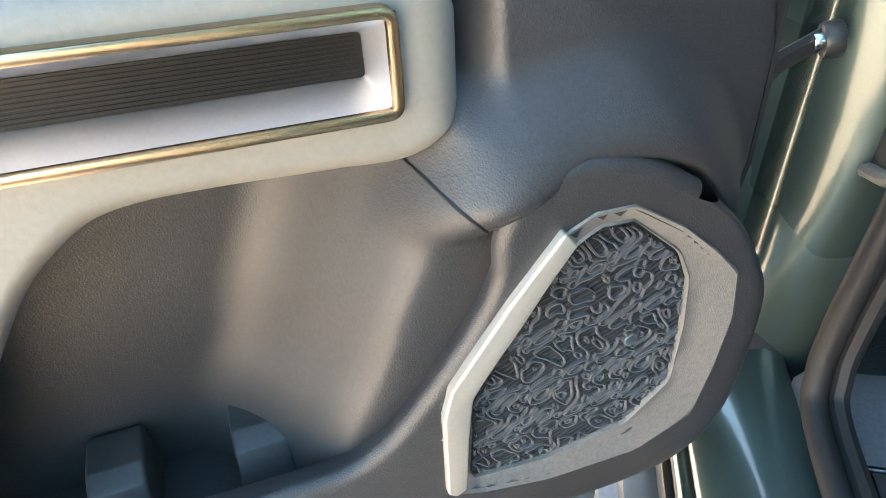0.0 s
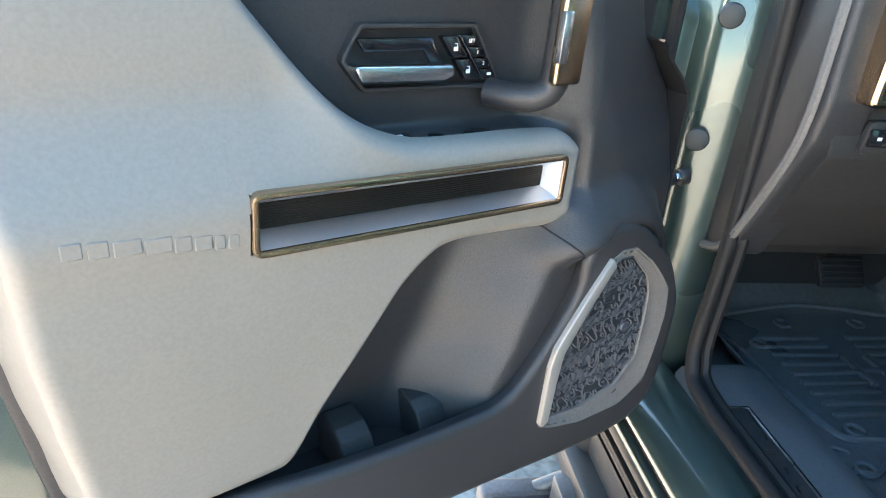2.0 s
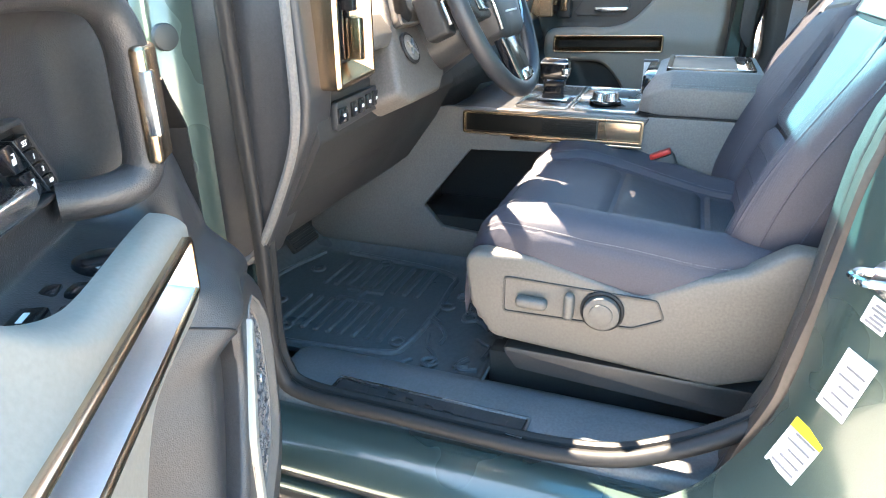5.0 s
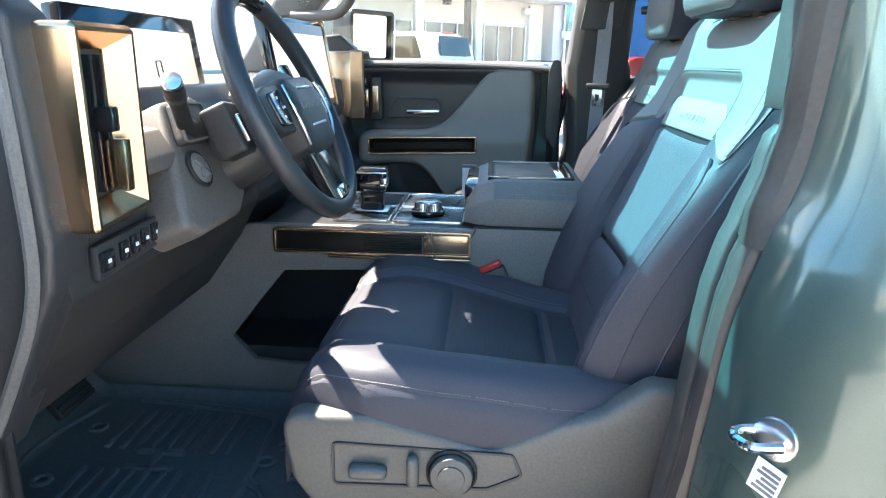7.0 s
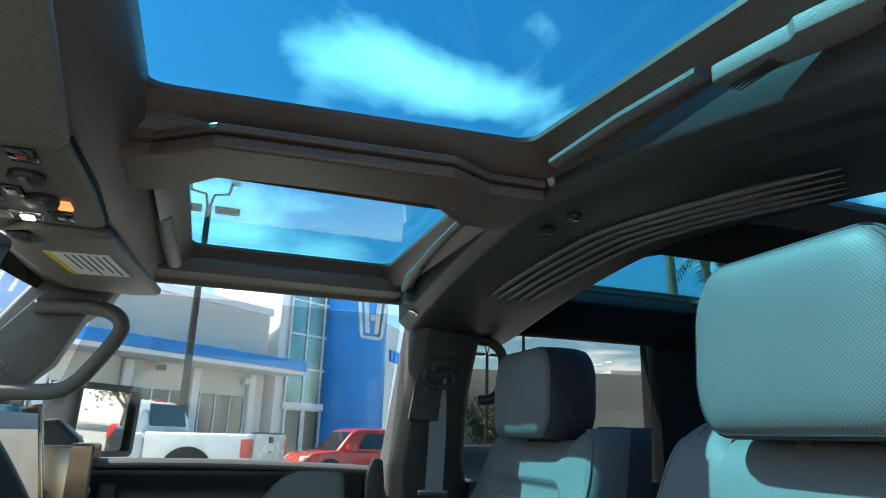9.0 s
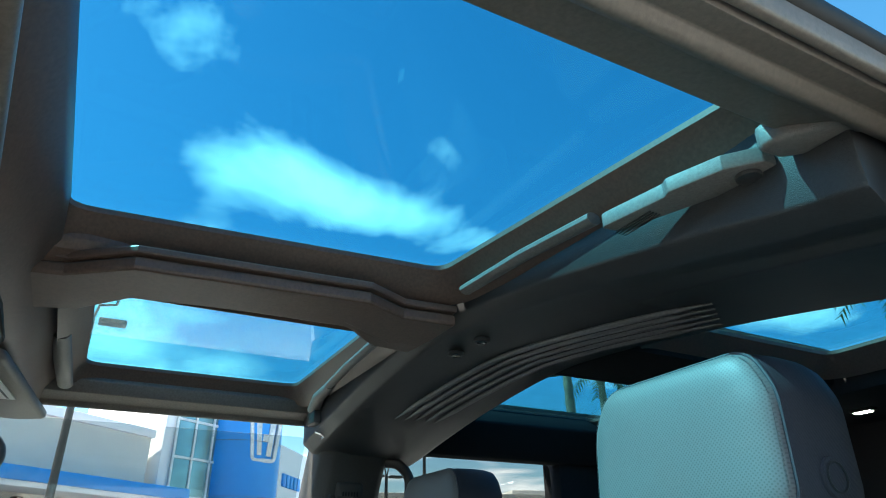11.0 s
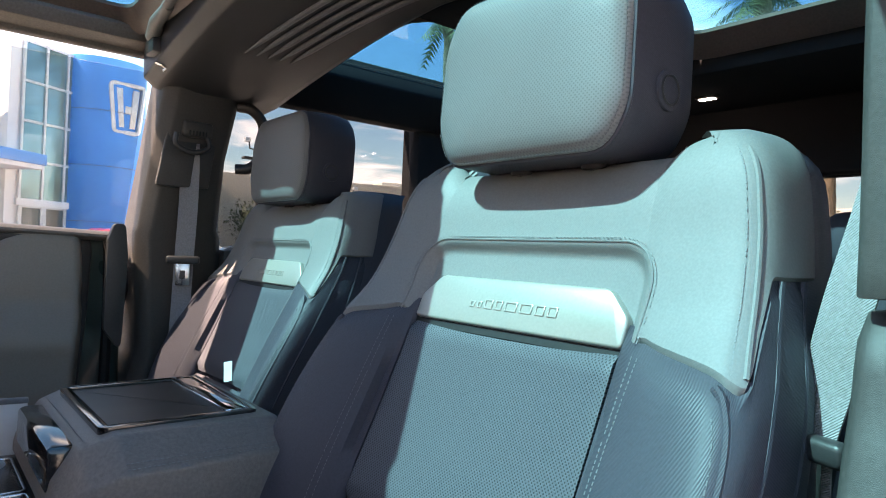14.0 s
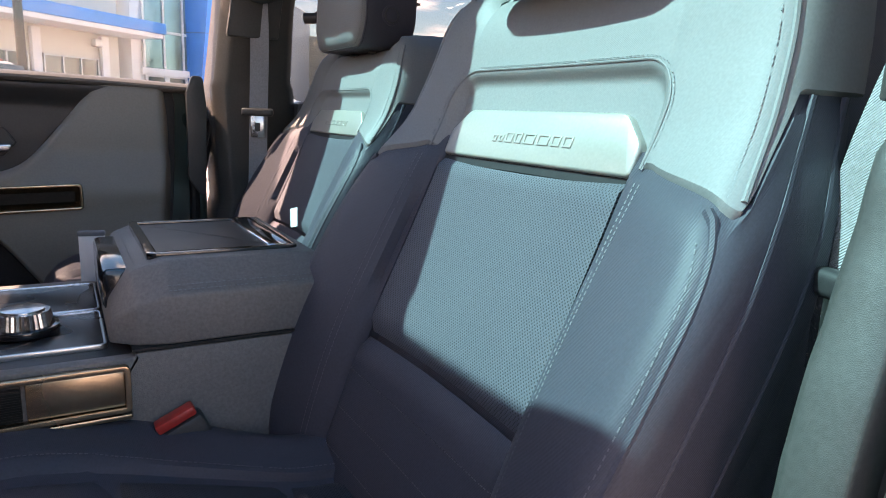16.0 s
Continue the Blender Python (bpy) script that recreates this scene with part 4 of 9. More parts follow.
        part("stitching", stitches(seam_line(bp, [(s * 7.85, 1.03), (s * 7.9, 1.2), (s * 7.9, 1.32), (s * 7.75, 1.352), (s * 7.4, 1.375)], 0.0056), 0.0040, 0.0026, 0.0006), DARK_STITCH, back)
    part("arch_seam", tube([on_back(x, z, 0.0042) for x, z in arch_line(0.0035)], 0.0012, 6), SEAT_LIGHT, back)
    part("stitching", stitches([on_back(x, z, 0.0052) for x, z in arch_line(0.0075)]), STITCH, back)
    for k, zz in enumerate((1.05, 1.095, 1.14)):
        part("stitching", stitches(seam_line(bp, [(-3.5, zz), (0, zz - 0.004), (3.5, zz)], 0.0052)), DARK_STITCH, back)
    # headrest
    hr = build_headrest(t)
    # cushion
    cc = (0, 0.3, 0.9)

    def cadd(nm, mt, a0, a1, y0, y1, na=12, ny=14, lab="", **kw):
        return part(nm, outward(patch(cush_point, a0, a1, y0, y1, na, ny, centre=lambda p: (0, 0.3, 0.8), **kw), cc), mt, cush, lab)

    cush = part("cushion", outward(sheet(lambda u, v: cush_point(lerp(-1.6, 1.6, u), lerp(0.05, 0.65, v)) - Vector((0, 0, 0.004)), 48, 32), cc), SEAT_DARK, t, "navy black vinyl seat cushion")
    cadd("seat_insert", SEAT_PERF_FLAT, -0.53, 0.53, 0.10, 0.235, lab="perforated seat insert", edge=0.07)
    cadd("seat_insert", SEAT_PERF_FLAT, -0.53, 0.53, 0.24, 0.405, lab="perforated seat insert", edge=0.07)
    cadd("front_insert", SEAT_DARK, -0.53, 0.53, 0.41, 0.64, edge=0.07)
    for s in (-1, 1):
        lo, hi = (0.55, 1.0) if s > 0 else (-1.0, -0.55)
        cadd("seat_bolster", SEAT_DARK, lo, hi, 0.06, 0.645, 12, 22, edge=0.07)
        part("stitching", stitches([cush_point(s * 0.985, lerp(0.08, 0.6, i / 30)) + Vector((s * 0.002, 0, 0.005)) for i in range(31)]), STITCH, cush)
        part("stitching", stitches([cush_point(s * 0.60, lerp(0.08, 0.6, i / 30)) + Vector((0, 0, 0.006)) for i in range(31)]), DARK_STITCH, cush)
    part("stitching", stitches([cush_point(lerp(-0.95, 0.95, i / 30), 0.60) + Vector((0, 0.002, 0.006)) for i in range(31)]), DARK_STITCH, cush)
    t.matrix_world = m
    return t


def build_headrest(t):
    """A soft block: rounded outline pushed back in rings; the front pad meets the shell at a piped seam."""
    out = rounded([(-0.122, 1.588), (0.122, 1.588), (0.1435, 1.635), (0.1415, 1.740), (0.116, 1.7925), (-0.116, 1.7925), (-0.1415, 1.740), (-0.1435, 1.635)], [0.05, 0.05, 0.07, 0.07, 0.05, 0.05, 0.07, 0.07], 5)
    zc = 1.690

    def rim(k, y):
        return [Vector((x * k, y - 0.05 * (z - zc) * k, zc + (z - zc) * k)) for x, z in out]
    front = [(0.002, 0.0225), (0.12, 0.0224), (0.3, 0.0220), (0.45, 0.0213), (0.6, 0.0202), (0.75, 0.0182), (0.87, 0.0147), (0.94, 0.0095), (0.972, 0.0035), (0.980, -0.002)]
    rear = [(0.978, -0.002), (0.992, -0.006), (1.004, -0.018), (1.012, -0.05), (1.004, -0.085), (0.97, -0.110), (0.88, -0.125), (0.6, -0.130), (0.1, -0.131)]
    hr = part("headrest", outward(loft([rim(k, y) for k, y in rear]), (0, -0.06, zc)), SEAT_DARK, t, "navy black headrest with grey front")
    part("front_pad", outward(loft([rim(k, y) for k, y in front], cap=False), (0, -0.06, zc)), SEAT_MID, hr, "perforated grey front pad")
    part("piping", tube([p + Vector((0, 0.001, 0)) for p in rim(0.984, -0.003)], 0.0026, 8, closed=True), SEAT_DARK, hr)
    part("stitching", stitches([p + Vector((0, 0.0012, 0)) for p in rim(0.962, 0.0065)] + [rim(0.962, 0.0065)[0]], 0.003, 0.002, 0.0006), DARK_STITCH, hr)
    for s in (-1, 1):
        part("release_button", disc((s * 0.1435, -0.055, 1.655), (1, 0, 0), 0.021, 0.008, 28, 0.002), SEAT_DARK, hr, "round black release button")
        part("button_ring", tube([(s * 0.1475, -0.055 + 0.015 * math.cos(a), 1.655 + 0.015 * math.sin(a)) for a in [k * math.pi / 10 for k in range(20)]], 0.0016, 6, closed=True), BLACK_HARD, hr)
        part("post", tube([(s * 0.055, -0.06, 1.54), (s * 0.055, -0.06, 1.6)], 0.007, 12), CHROME, hr, "chrome headrest post")
        part("post_sleeve", disc((s * 0.055, -0.06, 1.588), (0, 0, 1), 0.016, 0.012, 16, 0.002), BLACK_HARD, hr)
    return hr


DRIVER_X, PASS_X = -0.4025, 0.5105
driver_seat = build_seat("front_car_seat", "navy black and pale grey vinyl driver seat with metal badge", pose(DRIVER_X, 0.0, 0))
pass_seat = copy_thing(driver_seat, pose(PASS_X, -0.135, -0.005))
tagged(pass_seat, "navy black and pale grey vinyl passenger seat beside the console", "seat")


VALANCE = mat("warm_grey_seat_plastic", (0.098, 0.092, 0.084), 0.48, scale=220, bump=0.25, bscale=800, bdist=0.0006)


def seat_base(x, y, s, label):
    """Plastic valance, controls and rails under a seat. s: side on which the controls sit."""
    t = thing("seat_base", label, "seat base", pose(x, y, 0), group="seat bases")
    for k in (-1, 1):
        pts = [(0.63, 1.03), (0.615, 0.93), (0.575, 0.87), (0.20, 0.845), (0.06, 0.90), (0.02, 1.09), (0.12, 1.10), (0.18, 1.055), (0.24, 1.035), (0.33, 0.99), (0.50, 1.035)]
        pts = rounded(pts, 0.03, 4)
        v = part("valance", prism(pts, k * 0.30, k * 0.345, "yz", 0.010, 3), VALANCE, t, "grey plastic seat side valance")
        if k == s:
            xo = k * 0.345
            pnl = rounded([(0.555, 0.995), (0.30, 0.99), (0.285, 0.955), (0.335, 0.93), (0.555, 0.925)], 0.01)
            part("control_panel", ring(pnl, inset_outline(pnl, 0.004), xo - 0.002 * k, xo + 0.003 * k, "yz", 0.001), BLACK_HARD, v)
            part("cushion_switch", box(xo, xo + k * 0.02, 0.475, 0.53, 0.945, 0.965, 0.008, 3), VALANCE, v, "grey seat switch")
            part("recline_switch", box(xo, xo + k * 0.02, 0.43, 0.448, 0.935, 0.985, 0.008, 3), VALANCE, v, "grey seat switch")
            part("lumbar_dial", disc((xo + k * 0.008, 0.385, 0.957), (1, 0, 0), 0.030, 0.02, 28, 0.004), VALANCE, v, "round grey seat dial")
            part("dial_ring", tube([(xo + k * 0.004, 0.385 + 0.033 * math.cos(a_), 0.957 + 0.033 * math.sin(a_)) for a_ in [j_ * math.pi / 16 for j_ in range(32)]], 0.0035, 6, closed=True), RUBBER, v, "dark gap round the dial")
            part("dial_face", disc((xo + k * 0.019, 0.385, 0.957), (1, 0, 0), 0.019, 0.004, 24, 0.001), VALANCE, v)
    part("front_valance", box(-0.30, 0.30, 0.585, 0.62, 0.87, 1.01, 0.015, 3), CHAR, t)
    part("lower_valance", prism(rounded([(0.565, 0.845), (0.53, 0.80), (0.05, 0.775), (0.05, 0.84)], 0.012), -0.33, 0.33, "yz", 0.006), BLACK_HARD, t, "black lower seat valance")
    for k in (-1, 1):
        part("seat_rail", box(k * 0.24 - 0.025, k * 0.24 + 0.025, -0.05, 0.60, 0.70, 0.79, 0.006), BLACK_HARD, t, "black steel seat rail")
    return t


seat_base(DRIVER_X, 0.0, -1, "grey plastic seat base with power controls under the driver seat")
seat_base(PASS_X, -0.135, 1, "grey plastic seat base under the passenger seat")

# ---- front doors: local s from the hinge backwards, d inwards, z up ----


def smooth(a, b, x):
    t = max(0.0, min(1.0, (x - a) / (b - a)))
    return t * t * (3 - 2 * t)


def grey_lo(s):
    return curve(s, [(0.374, 1.190), (0.385, 1.163), (0.41, 1.150), (0.455, 1.152), (0.53, 1.157), (0.575, 1.1565), (0.60, 1.148), (0.635, 1.120), (0.66, 1.088), (0.70, 1.028), (0.735, 0.975), (0.770, 0.922), (0.80, 0.911), (1.03, 0.910)])


def grey_hi(s):
    return curve(s, [(0.374, 1.225), (0.385, 1.250), (0.403, 1.263), (0.43, 1.268), (0.50, 1.2715), (0.58, 1.273), (0.628, 1.277), (0.67, 1.290), (0.70, 1.309), (0.736, 1.346), (0.777, 1.394), (0.83, 1.455), (0.86, 1.486), (0.90, 1.498), (1.03, 1.498)])


def panel_edge(z):
    """Rear edge of the grey panel's face."""
    return ramp(z, [(0.90, 0.962), (0.97, 0.970), (1.06, 0.982), (1.14, 0.990), (1.235, 0.994), (1.265, 0.998), (1.30, 1.004), (1.42, 1.005), (1.5, 1.0)])


def grey_d(s, z):
    """Face of the grey panel: armrest proud, a soft shelf above it, the rear rolled back."""
    wide = smooth(0.62, 0.78, s)
    d = -0.040 * smooth(1.235, 1.34, z) * wide - 0.012 * smooth(1.36, 1.49, z) * wide
    d += -0.012 * smooth(1.15, 0.93, z) * wide
    d += 0.006 * math.exp(-((z - 1.23) / 0.03) ** 2) * wide
    return d


GRILLE = [(0.266, 1.082), (0.221, 1.041), (0.207, 1.011), (0.201, 0.958), (0.201, 0.890), (0.240, 0.849), (0.317, 0.838), (0.392, 0.847), (0.389, 0.906), (0.390, 0.943), (0.379, 0.965), (0.345, 1.018), (0.313, 1.072), (0.293, 1.084)]
RECESS = [(0.272, 1.100), (0.227, 1.069), (0.194, 1.038), (0.167, 1.008), (0.158, 0.957), (0.1625, 0.8985), (0.173, 0.838), (0.228, 0.811), (0.318, 0.815), (0.382, 0.831), (0.412, 0.845), (0.414, 0.950), (0.405, 0.975), (0.366, 1.035), (0.325, 1.090), (0.302, 1.1015)]
# the rolled edge from the arch over the speaker down into the pocket's lip, and the outer edge below it
LIP = [(0.215, 1.100), (0.262, 1.130), (0.315, 1.142), (0.352, 1.128), (0.369, 1.097), (0.371, 1.062), (0.384, 1.030), (0.408, 0.992), (0.437, 0.952), (0.462, 0.924), (0.495, 0.906), (0.55, 0.902), (0.64, 0.901), (0.74, 0.905), (0.80, 0.908), (0.9, 0.907), (0.985, 0.905)]
SKIRT = [(0.185, 1.072), (0.152, 1.036), (0.128, 0.998), (0.110, 0.960), (0.105, 0.915), (0.105, 0.870), (0.107, 0.838), (0.114, 0.800), (0.132, 0.768), (0.175, 0.748), (0.27, 0.746), (0.42, 0.756), (0.60, 0.760), (0.74, 0.766), (0.82, 0.772), (0.9, 0.778), (0.975, 0.785)]


def radial(outline, centre, n):
    """n points of a star-shaped outline at even turns round a centre."""
    out = []
    for k in range(n):
        a = 2 * math.pi * k / n
        d = Vector((math.cos(a), math.sin(a)))
        best = 0.0
        for i in range(len(outline)):
            p, q = Vector(outline[i - 1]) - Vector(centre), Vector(outline[i]) - Vector(centre)
            e = q - p
            den = d.x * e.y - d.y * e.x
            if abs(den) < 1e-12:
                continue
            t = (p.x * e.y - p.y * e.x) / den
            u = (p.x * d.y - p.y * d.x) / den
            if t > 0 and -1e-6 <= u <= 1 + 1e-6:
                best = max(best, t)
        out.append((centre[0] + d.x * best, centre[1] + d.y * best))
    return out


def inside(p, poly):
    hit = False
    for i in range(len(poly)):
        a, b = poly[i - 1], poly[i]
        if (a[1] > p[1]) != (b[1] > p[1]) and p[0] < a[0] + (p[1] - a[1]) / (b[1] - a[1]) * (b[0] - a[0]):
            hit = not hit
    return hit


def pod_face(s):
    """Face of the speaker pod and of the band below the pocket."""
    return curve(s, [(0.10, 0.030), (0.40, 0.030), (0.50, 0.026), (0.64, 0.019), (0.80, 0.006), (0.985, -0.030)])


def carrier_d(s, z):
    """Face of the black door trim round the grey panel, with the pocket sunk into it."""
    crease = ramp(z, [(1.05, 0.235), (1.145, 0.245), (1.22, 0.295), (1.285, 0.340), (1.41, 0.378), (1.49, 0.39)])
    fwd = smooth(0.44, 0.34, s)
    d = -0.078 * smooth(1.246, 1.272, z) * (1 - fwd) - 0.024 * smooth(1.12, 1.46, z) * fwd
    d += 0.035 * smooth(1.43, 1.485, z) * (1 - fwd)
    d -= 0.010
    # the face turns away to the front beyond a soft crease
    over = max(0.0, crease - s)
    d -= 0.30 * (over - 0.012 * (1 - math.exp(-over / 0.012)))
    # side wall and back of the pocket
    e0 = curve(z, [(0.80, 0.53), (0.88, 0.505), (0.93, 0.484), (0.972, 0.462), (1.03, 0.440), (1.076, 0.420), (1.15, 0.392), (1.2, 0.385)])
    low = smooth(1.20, 1.15, z)
    d += 0.012 * smooth(e0 + 0.03, e0 - 0.03, s) * low * smooth(0.30, 0.37, s)
    q = max(0.0, min(1.0, (s - e0 + 0.014) / 0.13))
    d -= 0.092 * (1 - (1 - q ** 1.6) ** 2.8) * low
    # the arch over the speaker swells out of the face
    w = math.hypot((s - 0.285) / 0.140, (z - 0.98) / 0.165)
    d += 0.036 * smooth(1.34, 0.97, w) * smooth(0.80, 0.94, w) * max(smooth(1.075, 1.125, z), smooth(0.34, 0.30, s)) - 0.03 * smooth(0.68, 0.52, w)
    d -= 0.075 * smooth(0.80, 0.86, s) * smooth(0.93, 0.96, z) * smooth(1.34, 1.30, z)
    d -= 0.030 * smooth(0.345, 0.375, s) * smooth(0.47, 0.42, s) * smooth(1.16, 1.19, z) * smooth(1.275, 1.24, z)
    # room behind the trim bar
    d = min(d, -0.045) if 0.428 < s < 0.80 and 1.19 < z < 1.245 else d
    # rear roll
    d -= 0.09 * smooth(0.985, 1.06, s)
    return d


def pod_band():
    """Speaker pod and pocket lip in one: a rolled edge, the face, and the turned-back skirt."""
    n = 150
    a_line, b_line = catmull([(x, z, 0) for x, z in LIP], 12), catmull([(x, z, 0) for x, z in SKIRT], 12)
    rows = []
    for i, (a, b) in enumerate(zip(a_line, b_line)):
        t = (a_line[min(i + 1, len(a_line) - 1)] - a_line[max(i - 1, 0)]).normalized()
        nrm = Vector((-t.y, t.x, 0))
        if nrm.dot(b - a) > 0:
            nrm = -nrm
        r = 0.011
        row = []
        fa = pod_face(a.x)
        top = max(0.0, min(1.0, (1.09 - a.y) / 0.03))
        row.append((a - nrm * 0.045, fa - 0.026))
        row.append((a - nrm * 0.010, fa - 0.026 - 0.004 * top))
        for k in range(6):
            th = k / 5 * math.pi / 2
            row.append((a - nrm * (r - r * math.cos(th)), fa - r + r * math.sin(th)))
        st = a - nrm * r
        m = 26
        for k in range(1, m + 1):
            v = k / m
            p = st.lerp(b, v)
            span = (b - st).length
            out = (1 - v) * span
            roll = 0.035
            f = pod_face(p.x)
            if out < roll:
                q = 1 - out / roll
                f -= 0.030 * (1 - math.sqrt(max(0.0, 1 - q * q)))
            row.append((p, f))
        row.append((b + (a - b).normalized() * 0.006, -0.05))
        row.append((b + (a - b).normalized() * 0.02, -0.11))
        rows.append([(p.x, d, p.y) for p, d in row])
    bm = bmesh.new()
    g = [[bm.verts.new(c) for c in row] for row in rows]
    for p, q in zip(g, g[1:]):
        for j in range(len(p) - 1):
            bm.faces.new((p[j], p[j + 1], q[j + 1], q[j]))
    # the opening for the grille
    ro = inset_outline(RECESS, 0.004)
    bmesh.ops.delete(bm, geom=[f for f in bm.faces if f.calc_center_median().y > 0.02 and inside((f.calc_center_median().x, f.calc_center_median().z), ro)], context="FACES")
    return outward(bm, (0.35, -0.6, 0.95))


def lettering(word, size, m, material, parent):
    """Flat letters in the built-in font, made into a mesh."""
    cu = bpy.data.curves.new("word", "FONT")
    cu.body, cu.size, cu.align_x, cu.extrude = word, size, "CENTER", 0.0002
    tmp = bpy.data.objects.new("word", cu)
    me = bpy.data.meshes.new_from_object(tmp)
    bpy.data.objects.remove(tmp)
    bm = bmesh.new()
    bm.from_mesh(me)
    bmesh.ops.transform(bm, matrix=m, verts=bm.verts)
    return part("lettering", bm, material, parent, smooth=False)


def build_door(name, label, m, passenger=False):
    t = thing(name, label, "car door", m, group="front doors")
    if passenger:
        MIRRORED.add(t.name)
    skin = GREY_SKIN
    # painted shell, with the rolled rear edge
    pts = rounded([(0.06, 0.66), (1.085, 0.66), (1.115, 0.80), (1.115, 1.47), (1.06, 1.50), (0.10, 1.50), (0.06, 1.40)], 0.05, 5)
    shell = part("shell", prism(pts, -0.26, -0.115, "xz", 0.018, 4), GREEN, t, "dark green painted door shell")
    part("edge_seal", tube(catmull([(0.10, -0.112, 1.49), (0.095, -0.112, 1.1), (0.12, -0.112, 0.74), (0.3, -0.112, 0.705), (0.7, -0.112, 0.70), (0.98, -0.112, 0.72), (1.055, -0.112, 0.80), (1.075, -0.112, 1.0), (1.08, -0.112, 1.3), (1.075, -0.112, 1.49)], 6), 0.013, 8), RUBBER, shell, "black rubber door seal")
    part("edge_trim", prism(rounded([(0.93, 0.79), (0.978, 0.80), (1.0, 0.957), (1.013, 1.055), (1.021, 1.165), (1.031, 1.30), (1.036, 1.45), (1.03, 1.49), (0.97, 1.49)], 0.012), -0.125, -0.098, "xz", 0.006), BLACK_SOFT, t, "black textured trim at the door edge")
    part("latch_plate", box(1.070, 1.118, -0.20, -0.145, 1.14, 1.22, 0.006), BLACK_HARD, shell, "black door latch")
    part("latch_claw", box(1.114, 1.122, -0.185, -0.165, 1.16, 1.20, 0.003), STEEL, shell)
    # black carrier
    z0, z1 = 0.80, 1.492

    def cf(u, v):
        z = lerp(z0, z1, v)
        s0 = ramp(z, [(0.80, 0.20), (0.86, 0.15), (0.95, 0.13), (1.03, 0.108), (1.05, 0.098), (1.20, 0.099), (1.28, 0.110), (1.334, 0.165), (1.37, 0.21), (1.42, 0.225), (1.49, 0.23)])
        s = lerp(s0, ramp(z, [(0.80, 0.955), (0.935, 0.965), (1.16, 0.98), (1.5, 1.0)]), u)
        e = min(1, u / 0.010, v / 0.015, (1 - v) / 0.015)
        return (s, carrier_d(s, z) - 0.03 * (1 - math.sin(e * 1.57)), z)
    k_ = 1 if passenger else 2
    part("trim_panel", outward(sheet(cf, 120 * k_, 90 * k_), (0.6, -0.6, 1.1)), BLACK_SOFT, t, "black leather-grained door trim with pocket")
    part("front_flange", sheet(lambda u, v: (ramp(lerp(0.84, 1.36, u), [(0.84, 0.15), (1.05, 0.100), (1.28, 0.112), (1.36, 0.20)]) - 0.012 * v, lerp(-0.05, -0.125, v), lerp(0.84, 1.36, u)), 20, 3, 0.004), RUBBER, t, "black folded front edge of the trim")
    part("trim_back", prism(rounded([(0.17, 0.80), (0.98, 0.80), (1.02, 1.48), (0.16, 1.48), (0.14, 1.2)], 0.03), -0.135, -0.107, "xz", 0.004), BLACK_HARD, t)
    part("belt_cap", tube([(lerp(0.14, 1.07, i / 20), -0.082, 1.488 + 0.012 * math.sin(i / 20 * 3.1)) for i in range(21)], 0.032, 14, flat=0.4 if passenger else 0.7, up=(0, 0, 1)), CHAR, t, "soft dark belt-line cap")
    # grey armrest panel
    def gf(u, v):
        w = max(0.0, (u - 0.9) / 0.1)
        s0 = lerp(0.374, 1.0, min(1.0, u / 0.9))
        z = lerp(grey_lo(s0) - 0.008, grey_hi(s0), v)
        hh = grey_hi(s0) - grey_lo(s0) + 0.008
        edge = panel_edge(z)
        r = 0.018
        s = s0 + (edge - r - 1.0) * smooth(0.70, 1.0, s0)
        back = 0.0
        if w > 0:
            th = min(1.0, w / 0.4) * 1.5708
            k_ = max(0.0, (w - 0.4) / 0.6)
            s = edge - r + r * math.sin(th) + 0.022 * k_
            back = r - r * math.cos(th) + 0.078 * k_
        dv = min(v, 1 - v) * hh
        e = min(1.0, dv / 0.022, (s0 - 0.374) / 0.028)
        return (s, grey_d(s0, z) - back - 0.030 * (1 - math.sqrt(max(0, 1 - (1 - e) ** 2))) - 0.001, z)
    gb = outward(sheet(gf, 240, 90, 0.0), (0.7, -0.5, 1.15))
    hole = lambda c: 0.416 < c.x < 0.808 and 1.1725 < c.z - 0.03 * c.x < 1.2265
    bmesh.ops.delete(gb, geom=[f for f in gb.faces if hole(f.calc_center_median())], context="FACES")
    grey = part("armrest_panel", gb, skin, t, "smooth grey woven vinyl armrest panel" if not passenger else "grey vinyl armrest panel")
    # armrest shelf
    shelf = part("shelf", sheet(lambda u, v: (lerp(0.40, 0.70, u), lerp(-0.088, -0.012, v), 1.252 + 0.003 * u + 0.016 * max(0, u - 0.8) / 0.2), 10, 4, 0.006), BLACK_HARD, t, "black switch shelf on the armrest")
    if not passenger:
        for i in range(2):
            for j in range(2):
                part("window_switch", box(0.60 + 0.046 * i, 0.638 + 0.046 * i, -0.072 + 0.028 * j, -0.050 + 0.028 * j, 1.254, 1.268, 0.004), PIANO, shelf, "black window switch with white mark")
                part("switch_mark", box(0.612 + 0.046 * i, 0.626 + 0.046 * i, -0.063 + 0.028 * j, -0.059 + 0.028 * j, 1.2680, 1.2686, 0), ICON, shelf)
        for i in range(3):
            part("mirror_switch", box(0.555, 0.575, -0.075 + 0.022 * i, -0.058 + 0.022 * i, 1.252, 1.264, 0.003), PIANO, shelf)
        part("mirror_knob", disc((0.515, -0.045, 1.259), (0, 0, 1), 0.021, 0.016, 28, 0.004), PIANO, shelf, "round black mirror knob")
    # recessed trim bar
    sl = 0.012 / 0.4
    mm = Matrix(((1, 0, 0, 0), (0, 1, 0, 0), (sl, 0, 1, 0), (0, 0, 0, 1))) @ Matrix.Translation((0, 0, -0.013))
